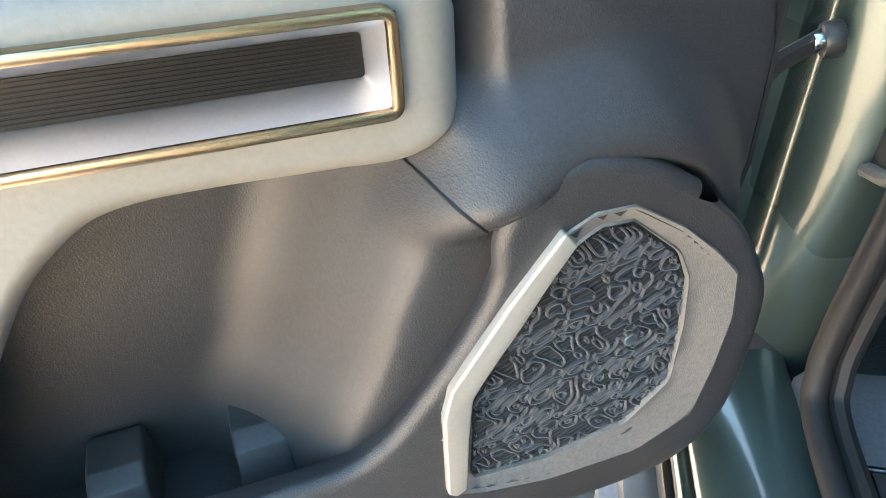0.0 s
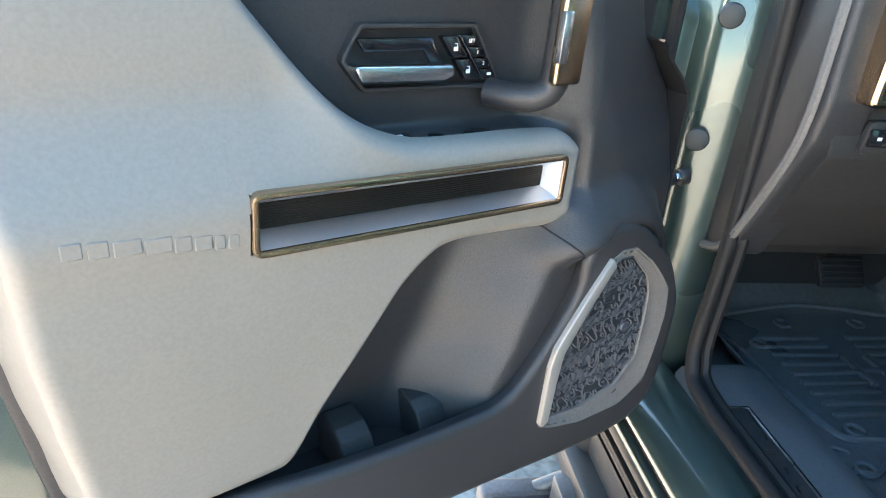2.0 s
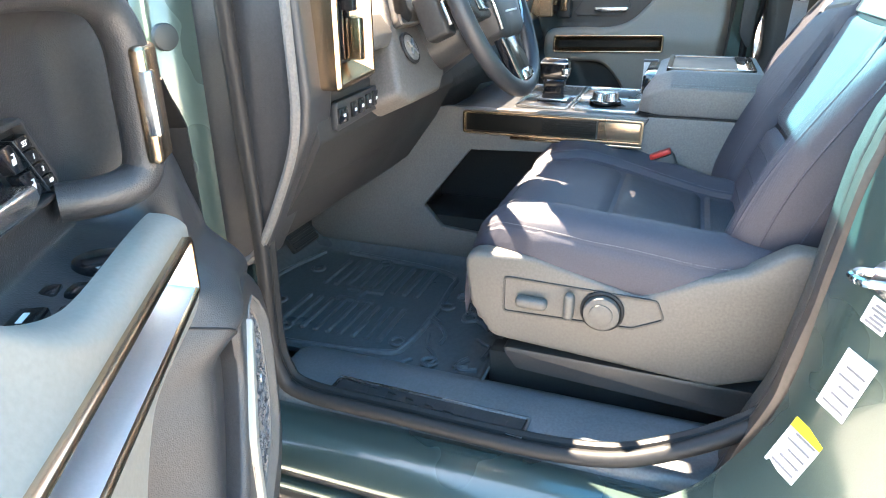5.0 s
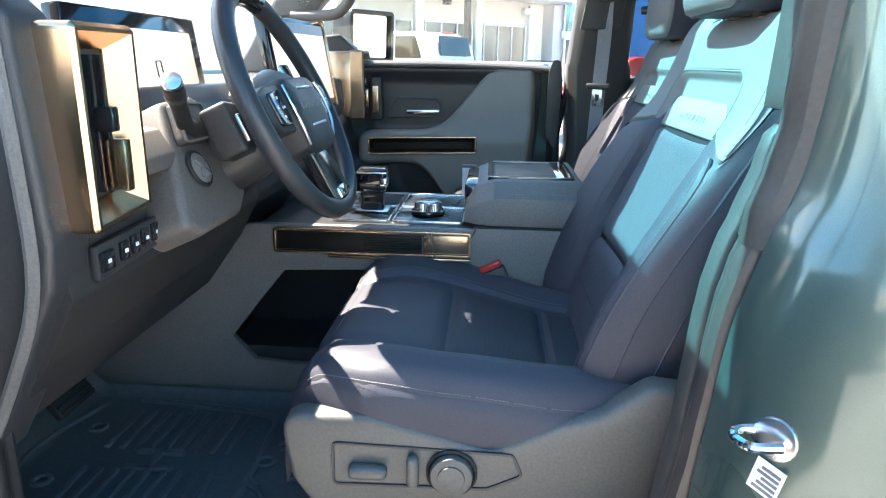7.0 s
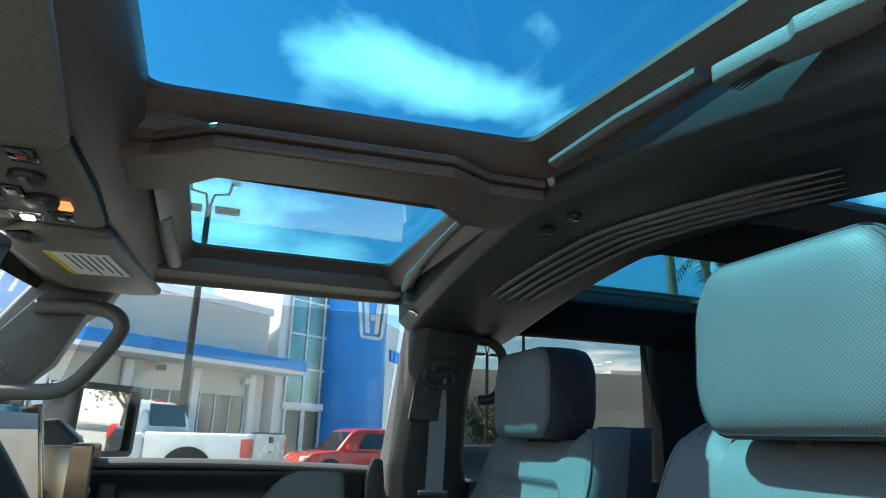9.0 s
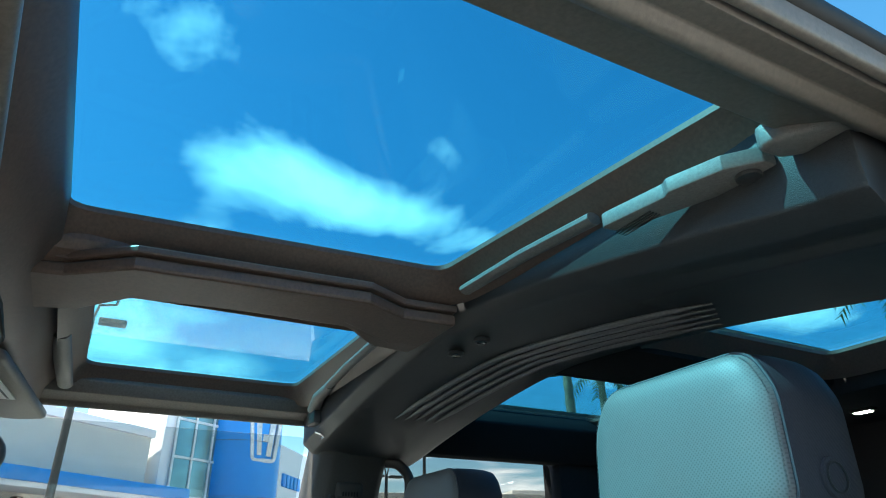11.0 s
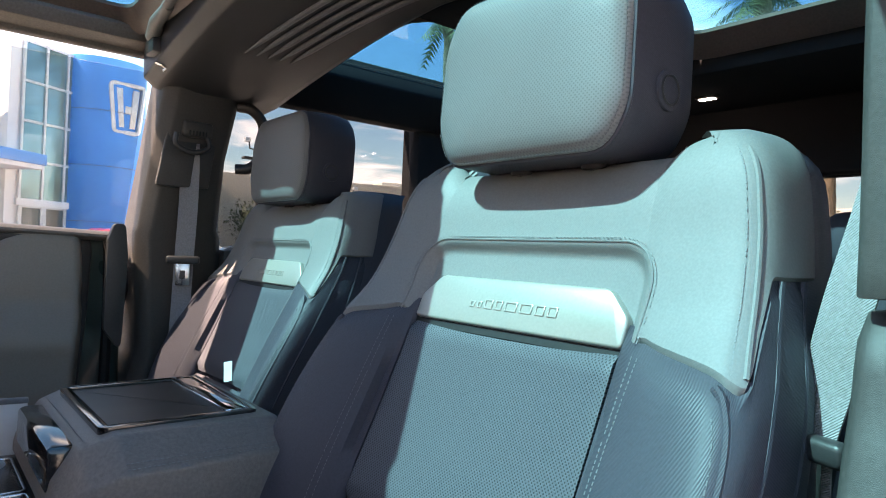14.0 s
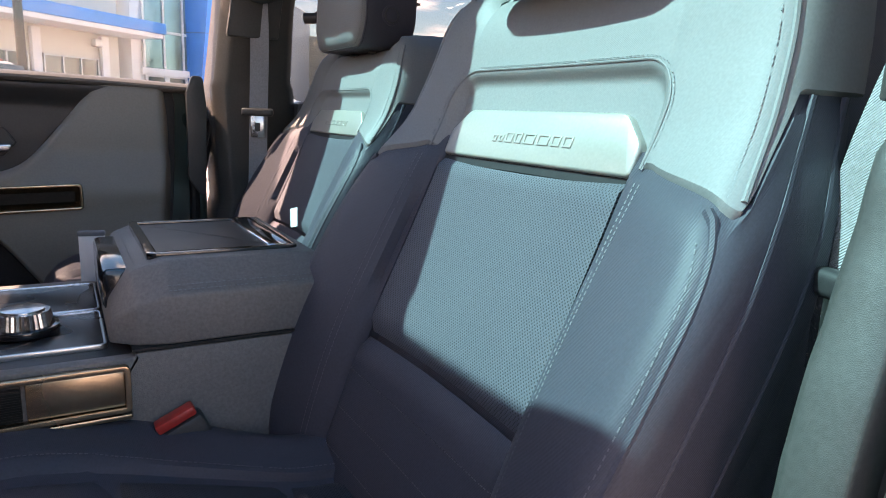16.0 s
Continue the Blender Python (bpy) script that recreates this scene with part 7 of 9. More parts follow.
def build_overhead():
    t = thing("overhead_console", "brown grey overhead console with lamps and switches", "overhead console", pose(0.046, 0.86, 1.905))
    o = rounded([(-0.183, -0.08), (-0.165, -0.098), (0.007, -0.103), (0.165, -0.098), (0.183, -0.08), (0.183, -0.03), (0.166, 0.062), (0.12, 0.108), (-0.12, 0.108), (-0.166, 0.062), (-0.183, -0.03)], 0.012)
    part("housing", prism(o, -0.012, 0.02, "xy", 0.005, 3), OVERHEAD, t, "brown grey housing")
    part("housing_gap", ring(inset_outline(o, -0.003), inset_outline(o, 0.001), -0.002, 0.01, "xy", 0), RUBBER, t)
    for s in (-1, 1):
        lamp = rounded([(s * 0.120, -0.020), (s * 0.162, -0.012), (s * 0.150, 0.064), (s * 0.118, 0.085)], 0.008, 4)
        lp = part("reading_lamp", prism(lamp, -0.017, -0.008, "xy", 0.003), CHROME, t, "clear silvered reading lamp")
        part("bulb", box(s * 0.138 - 0.010, s * 0.138 + 0.010, -0.004, 0.014, -0.0195, -0.016, 0.002), glow("lamp_white", (1, 0.97, 0.9), 6.0) if "lamp_white" not in bpy.data.materials else bpy.data.materials["lamp_white"], lp, "lit bulb")
        part("lamp_key", box(s * 0.137 - 0.013, s * 0.137 + 0.013, 0.026, 0.050, -0.019, -0.015, 0.002), BADGE, lp, "grey lamp key")
        part("hatch", prism(rounded([(s * 0.048 - 0.036, 0.020), (s * 0.048 + 0.036, 0.020), (s * 0.048 + 0.034, 0.088), (s * 0.048 - 0.034, 0.088)], 0.008), -0.0135, -0.006, "xy", 0.002), PIANO, t, "dark sensor hatch")
        part("rocker", box(s * 0.125 - 0.021, s * 0.125 + 0.021, -0.060, -0.026, -0.017, -0.008, 0.003), PIANO, t, "black rocker switch")
        part("rocker_mark", box(s * 0.125 - 0.006, s * 0.125 + 0.006, -0.048, -0.038, -0.0178, -0.0168, 0), RED if s < 0 else ICON, t)
    for x in (-0.053, 0.042):
        kn = part("roof_knob", disc((x, -0.033, -0.017), (0, 0, 1), 0.022, 0.012, 28, 0.003), BLACK_HARD, t, "round dark roof switch")
        part("knob_grip", box(x - 0.018, x + 0.018, -0.038, -0.028, -0.028, -0.020, 0.003), OVERHEAD, kn)
    part("middle_key", box(0.0, 0.036, -0.014, 0.010, -0.0165, -0.008, 0.002), PIANO, t, "black key with white mark")
    part("key_mark", box(0.012, 0.022, -0.006, 0.002, -0.0172, -0.0160, 0), ICON, t)
    part("sos_button", box(0.048, 0.084, -0.066, -0.046, -0.0165, -0.008, 0.002), glow("amber_mark", (1, 0.25, 0.08), 0.6), t, "amber lit button")
    ds = thing("dome_switch", "square grey switch plate in the brown grey header", "switch", pose(-0.215, 0.83, 1.905))
    part("plate", prism(rounded([(-0.040, -0.030), (0.030, -0.034), (0.044, 0.026), (-0.026, 0.034)], 0.012), -0.006, 0.01, "xy", 0.003), BADGE, ds, "pale grey plate")
    for k in range(3):
        part("key", box(-0.018 + 0.013 * k, -0.007 + 0.013 * k, -0.016, 0.016, -0.010, -0.004, 0.002), OVERHEAD, ds, "brown grey key")
    for s in (-1, 1):
        v = thing("sun_visor", "brown grey sun visor folded up with paper label", "sun visor", pose(CX + s * 0.40, 0.825, 1.892, 0, 0, s * -7), group="sun visors")
        o = rounded([(s * -0.20, -0.095), (s * 0.285, -0.090), (s * 0.305, -0.03), (s * 0.255, 0.112), (s * -0.14, 0.105), (s * -0.225, 0.02)], 0.022)
        part("board", prism(o, -0.010, 0.010, "xy", 0.008, 3), OVERHEAD, v, "brown grey padded board")
        if s > 0:
            la, lb, lc, ld = -0.085, 0.085, -0.065, 0.045
        else:
            la, lb, lc, ld = -0.02, 0.16, -0.02, 0.075
        part("label_paper", box(la, lb, lc, ld, -0.0122, -0.0095, 0), PAPER, v, "white paper label")
        part("label_band", box(la, lb, ld - 0.012, ld, -0.0128, -0.0118, 0), YELLOW, v, "yellow band")
        for k in range(6):
            part("print_bar", box(la + 0.008, lb - 0.010 - 0.02 * (k % 3), lc + 0.010 + 0.013 * k, lc + 0.014 + 0.013 * k, -0.0129, -0.0118, 0), INK, v)
        part("clip", box(s * -0.205, s * -0.16, 0.03, 0.055, -0.020, -0.008, 0.004), BLACK_HARD, v, "black pivot clip")
        part("clip_well", prism(rounded([(s * -0.215, 0.022), (s * -0.145, 0.022), (s * -0.145, 0.064), (s * -0.20, 0.064)], 0.006), -0.0115, -0.009, "xy", 0), PIANO, v)
    m = thing("rear_view_mirror", "black rear view mirror under the header", "mirror", pose(0.055, 0.905, 1.812, 19, 2, -23))
    part("shell", box(-0.090, 0.090, 0.0, 0.045, -0.036, 0.036, 0.018, 4), BLACK_HARD, m, "black mirror shell")
    part("glass", prism(rounded([(-0.083, -0.029), (0.083, -0.029), (0.083, 0.029), (-0.083, 0.029)], 0.013), -0.003, 0.001, "xz", 0), MIRROR, m, "mirror glass", smooth=False)
    part("stem", tube([(0, 0.03, 0.02), (0, 0.06, 0.06), (0, 0.10, 0.085)], 0.015, 10), BLACK_HARD, m)
    cb = part("camera_box", prism(rounded([(0.045, 0.045), (0.045, 0.100), (0.16, 0.100), (0.19, 0.06), (0.15, 0.025)], 0.012), -0.085, 0.085, "yz", 0.010, 3), BLACK_HARD, m, "charcoal sensor housing")
    for k in range(6):
        part("housing_slot", box(-0.075, 0.075, 0.060 + 0.016 * k, 0.066 + 0.016 * k, 0.022 + 0.004 * k, 0.026 + 0.004 * k, 0.001), RUBBER, cb)
    # lower edge drawn down further, to keep sun off the driver's cushion
    sh = part("sensor_cover", prism(rounded([(-0.165, 1.785), (-0.13, 1.766), (0.03, 1.756), (0.085, 1.785), (0.115, 1.905), (-0.165, 1.905)], 0.018, 3), 1.015, 1.070, "xz", 0.012, 3), PILLAR, body, "dark moulded sensor cover on the windscreen")
    part("sensor_hood", prism(rounded([(0.93, 1.905), (1.02, 1.90), (1.02, 1.825), (0.995, 1.815)], 0.008), -0.10, 0.06, "yz", 0.006, 2), BLACK_HARD, sh, "black hood")
    for k in range(6):
        part("vent_slot", box(-0.08 + 0.022 * k, -0.066 + 0.022 * k, 1.008, 1.018, 1.832, 1.868, 0.002, 1), RUBBER, sh)
    part("cover_strip", box(-0.135, 0.02, 1.006, 1.018, 1.806, 1.816, 0.003), KICK, sh, "pale edge strip")
    # latches and levers of the roof panels
    lv = thing("roof_latch", "grey roof panel latch lever beside the cross beam", "latch", group="roof latches")
    out = [(-0.439, 0.112), (-0.53, 0.096), (-0.54, 0.101), (-0.60, 0.083), (-0.632, 0.058), (-0.635, 0.028), (-0.605, 0.016), (-0.575, 0.024), (-0.555, 0.045), (-0.46, 0.078), (-0.443, 0.090)]
    part("lever", prism(rounded(out, 0.006, 3), 1.949, 1.968, "xy", 0.004, 3), CHAR, lv, "grey lever")
    part("pivot", disc((-0.605, 0.050, 1.949), (0, 0, 1), 0.014, 0.01, 20, 0.003), BLACK_HARD, lv)
    for k in range(4):
        part("grip_rib", box(-0.50 - 0.0, -0.44, 0.072 + 0.005 * k, 0.0745 + 0.005 * k, 1.9475, 1.9495, 0.0005, 1), BLACK_HARD, lv)
    part("bracket", box(-0.59, -0.52, -0.03, 0.03, 1.925, 1.955, 0.006), BLACK_HARD, lv, "black latch bracket")
    part("striker", tube([(-0.56, -0.03, 1.935), (-0.62, -0.045, 1.935), (-0.66, -0.02, 1.945), (-0.66, 0.02, 1.955)], 0.006, 8), BLACK_HARD, lv)
    part("rail_cover", prism(rounded([(-0.642, 0.090), (-0.675, 0.085), (-0.715, 0.055), (-0.725, 0.02), (-0.665, 0.035), (-0.645, 0.055)], 0.012), 1.944, 1.972, "xy", 0.008, 3), CHAR, lv)
    l2 = thing("roof_latch", "grey roof panel latch lever on the passenger side", "latch", group="roof latches")
    part("lever", tube([(0.52, 0.125, 1.975), (0.62, 0.12, 1.968), (0.70, 0.105, 1.955)], [0.012, 0.016, 0.017], 12, flat=0.8, up=(0, 0, 1)), CHAR, l2, "grey lever")
    part("bracket", box(0.665, 0.73, 0.07, 0.115, 1.915, 1.95, 0.006), BLACK_HARD, l2)
    part("spring", tube([(0.70 + 0.012 * math.cos(a * 1.2), 0.085 + 0.012 * math.sin(a * 1.2), 1.945 - 0.004 * a) for a in range(16)], 0.003, 6), STEEL, l2)
    for y, z in ((0.66, 1.965),):
        part("lever", tube([(0.40, 0.695, 1.985), (0.56, 0.69, 1.975), (0.68, 0.68, 1.955)], [0.016, 0.018, 0.016], 12, flat=0.8, up=(0, 0, 1)), CHAR, l2)
    part("strip", tube([(-0.12, 0.118, 1.985), (-0.28, 0.112, 1.982), (-0.42, 0.102, 1.975)], 0.012, 10, flat=0.7, up=(0, 0, 1)), CHAR, lv, "grey cover strip")
    part("strip", tube([(0.20, 0.145, 1.985), (0.36, 0.138, 1.982), (0.52, 0.128, 1.975)], 0.011, 10, flat=0.7, up=(0, 0, 1)), CHAR, l2)
    # small lamps on the beam
    for x, y in ((0.078, 0.027), (-0.012, 0.024)):
        b = thing("beam_lamp", "small round clear lamp under the cross beam", "lamp", pose(x, y, 1.9445), group="beam lamps")
        part("bezel", disc((0, 0, 0), (0, 0, 1), 0.015, 0.008, 24, 0.002), BLACK_HARD, b)
        part("lens", disc((0, 0, -0.004), (0, 0, 1), 0.009, 0.003, 16, 0.0008), PIANO, b)
    for x, y in ((0.0, -1.11), (0.10, -1.10), (0.08, -1.40), (-0.02, -1.42)):
        b = thing("ceiling_lamp", "small white lamp in the black rear headliner", "lamp", pose(x, y, 1.927), group="rear ceiling lamps")
        part("bezel", box(-0.03, 0.03, -0.014, 0.014, -0.004, 0.006, 0.003), BLACK_HARD, b)
        part("lens", box(-0.022, 0.022, -0.009, 0.009, -0.007, -0.003, 0.002), glow("lamp_cool", (1, 1, 1), 5.0) if "lamp_cool" not in bpy.data.materials else bpy.data.materials["lamp_cool"], b, "lit lens")


build_overhead()


def grab_handle(pts, label, r=0.016, skin=BLACK_SOFT):
    t = thing("grab_handle", label, "grab handle", group="pillar handles")
    part("bar", tube(catmull(pts, 6), r, 12), skin, t)


grab_handle([(0.785, 0.965, 1.845), (0.764, 0.86, 1.848), (0.754, 0.805, 1.840), (0.75, 0.779, 1.815), (0.751, 0.786, 1.778), (0.754, 0.828, 1.710), (0.757, 0.856, 1.675), (0.763, 0.90, 1.655), (0.785, 1.04, 1.65)], "charcoal grab handle on the windscreen pillar", 0.018, TRIM_MID)
grab_handle([(0.775, -0.135, 1.845), (0.755, -0.165, 1.838), (0.75, -0.195, 1.80), (0.75, -0.19, 1.72), (0.755, -0.165, 1.685), (0.775, -0.135, 1.68)], "black grab handle behind the middle pillar", 0.014)


def a_pillar_panel():
    t = thing("tweeter_panel", "charcoal windscreen pillar panel with round speaker", "pillar trim", pose(0.805, 0, 0))
    part("panel", prism(rounded([(0.83, 1.885), (0.95, 1.895), (1.10, 1.70), (1.12, 1.65), (0.97, 1.655), (0.915, 1.72), (0.865, 1.83)], 0.015), -0.012, 0.012, "yz", 0.006), TRIM_MID, t)
    for k in range(5):
        for a in range(10 if k else 1):
            ang = a / 10 * 6.283
            part("speaker_hole", disc((-0.0125, 1.0 + 0.0045 * k * math.cos(ang), 1.70 + 0.0045 * k * math.sin(ang)), (1, 0, 0), 0.0016, 0.001, 8, 0), PIANO, t)


a_pillar_panel()


def seat_belt(name, label, pts, latch, across=(0.35, 0.94, 0), width=0.023):
    t = thing(name, label, "seat belt", group="seat belts")
    line = catmull(pts, 8)
    bm = bmesh.new()
    prev = None
    for i, p in enumerate(line):
        tan = (line[min(i + 1, len(line) - 1)] - line[max(i - 1, 0)]).normalized()
        sd = Vector(across).normalized()
        sd = (sd - tan * sd.dot(tan)).normalized() * width
        v = [bm.verts.new(p - sd), bm.verts.new(p + sd)]
        if prev:
            bm.faces.new((prev[0], prev[1], v[1], v[0]))
        prev = v
    bm.normal_update()
    bmesh.ops.solidify(bm, geom=bm.faces[:], thickness=0.0016)
    bmesh.ops.recalc_face_normals(bm, faces=bm.faces)
    part("webbing", bm, BELT, t, "grey woven webbing")
    turn = Matrix.Translation(latch) @ Matrix.Rotation(math.atan2(across[1], across[0]) - math.pi / 2, 4, "Z")
    part("latch_plate", box(-0.009, 0.009, -0.040, 0.040, -0.010, 0.010, 0.006, 3, turn), BLACK_HARD, t, "black latch plate")
    tg_ = part("tongue", box(-0.003, 0.003, -0.017, 0.017, -0.064, -0.008, 0.002, 2, turn), STEEL, t, "steel tongue")
    part("tongue_slot", box(-0.0036, 0.0036, -0.007, 0.007, -0.048, -0.026, 0.001, 1, turn), BLACK_HARD, tg_)
    return t


pb = seat_belt("passenger_belt", "grey passenger seat belt hanging on the middle pillar", [(0.79, -0.02, 1.735), (0.785, -0.02, 1.60), (0.785, -0.015, 1.45), (0.79, -0.01, 1.25), (0.80, 0.0, 1.0)], (0.778, -0.010, 1.437))
part("guide_cover", prism(rounded([(-0.069, 1.622), (0.062, 1.620), (0.030, 1.810), (-0.094, 1.808)], 0.008), 0.785, 0.80, "yz", 0.004, 2), PILLAR, pb, "black belt guide cover")
part("guide_ring", tube(catmull([(0.775, -0.055, 1.755), (0.772, -0.06, 1.725), (0.772, -0.02, 1.71), (0.772, 0.02, 1.725), (0.775, 0.02, 1.755)], 5), 0.007, 8), BLACK_HARD, pb, "black guide loop")
part("guide_knob", box(0.765, 0.79, -0.070, 0.008, 1.748, 1.790, 0.010, 3), PILLAR, pb, "dark height adjuster")
for k_ in range(6):
    part("grip_rib", box(0.7625, 0.766, -0.052 + 0.008 * k_, -0.048 + 0.008 * k_, 1.752, 1.764, 0.001), RUBBER, pb)
seat_belt("driver_belt", "grey driver seat belt between seat and middle pillar", [(-0.775, -0.09, 1.80), (-0.745, -0.06, 1.58), (-0.722, -0.04, 1.459), (-0.710, -0.034, 1.39), (-0.700, -0.03, 1.34), (-0.698, -0.03, 1.276), (-0.692, -0.02, 1.168), (-0.685, 0.0, 0.98)], (-0.700, -0.018, 1.345), (1, -0.35, 0), 0.0225)


def buckle(x, y, z, label):
    t = thing("belt_buckle", label, "belt buckle", pose(x, y, z, -25, 0, 0), group="belt buckles")
    part("body", box(-0.014, 0.014, -0.028, 0.028, -0.12, 0.0, 0.006), BLACK_HARD, t, "black buckle body")
    part("button", box(-0.011, 0.011, -0.024, 0.024, 0.0, 0.012, 0.003), RED, t, "red release button")


buckle(-0.175, 0.335, 1.075, "black belt buckle with red button beside the driver seat")
buckle(0.225, 0.13, 1.06, "black belt buckle with red button beside the passenger seat")


def pillar_trims():
    # grip trim at the rear edge of the passenger door opening
    t = thing("door_grip_trim", "dark moulded trim behind the passenger door", "pillar trim")
    part("pad", prism(rounded([(0.112, 1.20), (0.153, 1.262), (0.152, 1.48), (0.138, 1.522), (0.112, 1.520), (0.104, 1.44)], 0.012), 0.836, 0.858, "yz", 0.010, 3), BLACK_HARD, t)
    tg = thing("paper_tag", "small white paper tag on the passenger seat", "tag", pose(0.375, 0.02, 1.225, 10, 15, 20))
    part("slip", box(-0.012, 0.012, -0.001, 0.001, -0.02, 0.02, 0.0003, 1), PAPER, tg)


pillar_trims()


def jamb_labels():
    me = bpy.data.objects["door_jamb"].data
    tree_ = BVHTree.FromPolygons([v.co for v in me.vertices], [tuple(p.vertices) for p in me.polygons])
    spots = [((-0.985, 0.134, 0.925), 0.075, 0.046, True), ((-0.988, 0.100, 1.030), 0.085, 0.040, False), ((-0.986, 0.086, 1.125), 0.035, 0.030, False)]
    for p, w, h, yel in spots:
        at, nrm, _, _ = tree_.find_nearest(Vector(p))
        if nrm.y < 0:
            nrm = -nrm
        tan = Vector((0.03, -0.35, 1))
        tan = (tan - nrm * nrm.dot(tan)).normalized()
        across = tan.cross(-nrm)
        m = Matrix((-nrm, across, tan)).transposed().to_4x4()
        m.translation = at + nrm * 0.0016
        t = thing("door_label", "white printed sticker on the green door jamb", "sticker", m, group="jamb stickers")
        part("slip", box(-0.0006, 0.0006, -h / 2, h / 2, -w / 2, w / 2, 0), PAPER, t)
        for k in range(5):
            part("print_bar", box(-0.0012, -0.0005, -h * 0.4, h * (0.35 - 0.1 * (k % 3)), -w * 0.4 + k * w * 0.16, -w * 0.4 + k * w * 0.16 + 0.003, 0), INK, t)
        if yel:
            part("yellow_band", box(-0.0013, -0.0005, -h * 0.5, h * 0.5, w * 0.30, w * 0.5, 0), YELLOW, t)
    at, nrm, _, _ = tree_.find_nearest(Vector((-0.985, 0.085, 1.168)))
    st = thing("door_striker", "bright steel door striker on the green jamb", "striker")
    part("plate", disc(at, nrm, 0.022, 0.006, 20, 0.002), STEEL, st, "round steel plate")
    part("loop", tube(catmull([at + Vector((0.016, 0.0, 0)), at + Vector((0.016, 0.028, 0.0)), at + Vector((0.0, 0.038, 0)), at + Vector((-0.016, 0.028, 0)), at + Vector((-0.016, 0.0, 0))], 5), 0.005, 8), CHROME, st, "steel loop")


jamb_labels()


def rear_bench():
    t = thing("rear_car_seat", "black vinyl rear bench behind the front seats", "seat")
    part("bench", box(CX - 0.70, CX + 0.70, -1.15, -0.60, 0.85, 1.08, 0.06, 4), SEAT_DARK, t, "black bench cushion")
    part("bench_back", box(CX - 0.70, CX + 0.70, -1.28, -1.12, 1.0, 1.48, 0.05, 4), SEAT_DARK, t, "black bench back")
    for x in (-0.40, 0.05, 0.50):
        part("rear_headrest", box(x - 0.13, x + 0.13, -1.27, -1.16, 1.48, 1.62, 0.04, 4), SEAT_DARK, t, "black rear headrest")


rear_bench()


def door_mirror():
    t = thing("door_mirror", "black passenger door mirror reflecting the car park", "mirror", pose(1.13, 0.845, 1.600, 2, 0, -37))
    part("shell", box(-0.10, 0.125, -0.005, 0.11, -0.098, 0.098, 0.03, 4), BLACK_HARD, t, "black mirror shell")
    o = rounded([(-0.103, -0.096), (0.126, -0.096), (0.126, 0.098), (-0.103, 0.098)], 0.02)
    part("rim", ring(o, inset_outline(o, 0.015), -0.022, 0.02, "xz", 0.003), BLACK_HARD, t, "black mirror rim")
    part("glass", prism(rounded([(-0.090, -0.080), (0.098, -0.080), (0.098, 0.080), (-0.090, 0.080)], 0.015), -0.007, -0.004, "xz", 0), MIRROR, t, "mirror glass", smooth=False)
    part("arm", box(-0.22, -0.08, 0.02, 0.08, -0.085, -0.04, 0.01), BLACK_HARD, t)


door_mirror()

# ---- outside: firewall and bonnet close the front ----
part("firewall", box(CX - 0.95, CX + 0.95, 1.30, 1.36, 0.55, 1.44, 0.01), BLACK_HARD, body, "black firewall")
part("bonnet", box(CX - 0.98, CX + 0.98, 1.30, 2.7, 1.36, 1.43, 0.03, 3), GREEN, body, "green bonnet")
part("underbody", box(CX - 0.90, CX + 0.90, -1.7, 2.4, 0.45, 0.62, 0.02), BLACK_HARD, body)


def rear_shell():
    for s in (-1, 1):
        part("rear_flank", box(side(0.87, s), side(1.02, s), -1.5, -0.23, 0.62, 1.46, 0.03, 3), GREEN, body, "green rear door skin")
    part("bed", box(CX - 1.0, CX + 1.0, -3.2, -1.5, 0.6, 1.40, 0.05, 3), GREEN, body, "green load bed")


rear_shell()

STUCCO = mat("warm_white_stucco", (0.69, 0.67, 0.61), 0.9, scale=6, vary=0.06, bump=0.3, bscale=40, bdist=0.01, coarse=0.4, cvary=0.06)
WHITE_PANEL = mat("white_metal_panel", (0.82, 0.83, 0.84), 0.5, scale=2, vary=0.04, coarse=0.3, cvary=0.05)
BLUE_PANEL = mat("blue_metal_panel", (0.02, 0.27, 0.74), 0.35, scale=2, vary=0.05, coarse=0.4, cvary=0.06)
DARK_GLASS = mat("dark_shop_glass", (0.05, 0.09, 0.10), 0.06, 0.0, scale=1.0, vary=0.3, coarse=0.6, cvary=0.3, spec=0.9)
SKY_GLASS = mat("reflective_curtain_glass", (0.16, 0.30, 0.34), 0.05, 0.55, scale=1.0, vary=0.2, coarse=0.5, cvary=0.25)
FRAME_W = mat("pale_aluminium_frame", (0.6, 0.62, 0.63), 0.4, 0.3, scale=10)
WHITE_CAR = mat("white_car_paint", (0.78, 0.78, 0.77), 0.25, scale=20, vary=0.02, coat=0.8)
RED_CAR = mat("orange_red_car_paint", (0.55, 0.05, 0.025), 0.25, 0.2, scale=20, vary=0.03, coat=0.8)
DARK_CAR = mat("dark_grey_car_paint", (0.03, 0.032, 0.036), 0.25, 0.3, scale=20, vary=0.05, coat=0.8)
CAR_GLASS = mat("dark_car_glass", (0.012, 0.014, 0.016), 0.05, scale=3, spec=0.8)
TYRE = mat("tyre_rubber", (0.025, 0.025, 0.025), 0.85, scale=60, bump=0.4, bscale=80, bdist=0.004)
ALLOY = mat("grey_alloy", (0.45, 0.45, 0.46), 0.3, 0.9, scale=30)
LAMP_RED = mat("red_tail_lamp", (0.5, 0.02, 0.015), 0.15, scale=20, coat=0.6)
POLE_M = mat("dark_bronze_pole", (0.05, 0.045, 0.04), 0.5, 0.3, scale=20)
BARK = mat("palm_bark", (0.20, 0.15, 0.10), 0.95, scale=12, vary=0.4, bump=0.8, bscale=18, bdist=0.03)
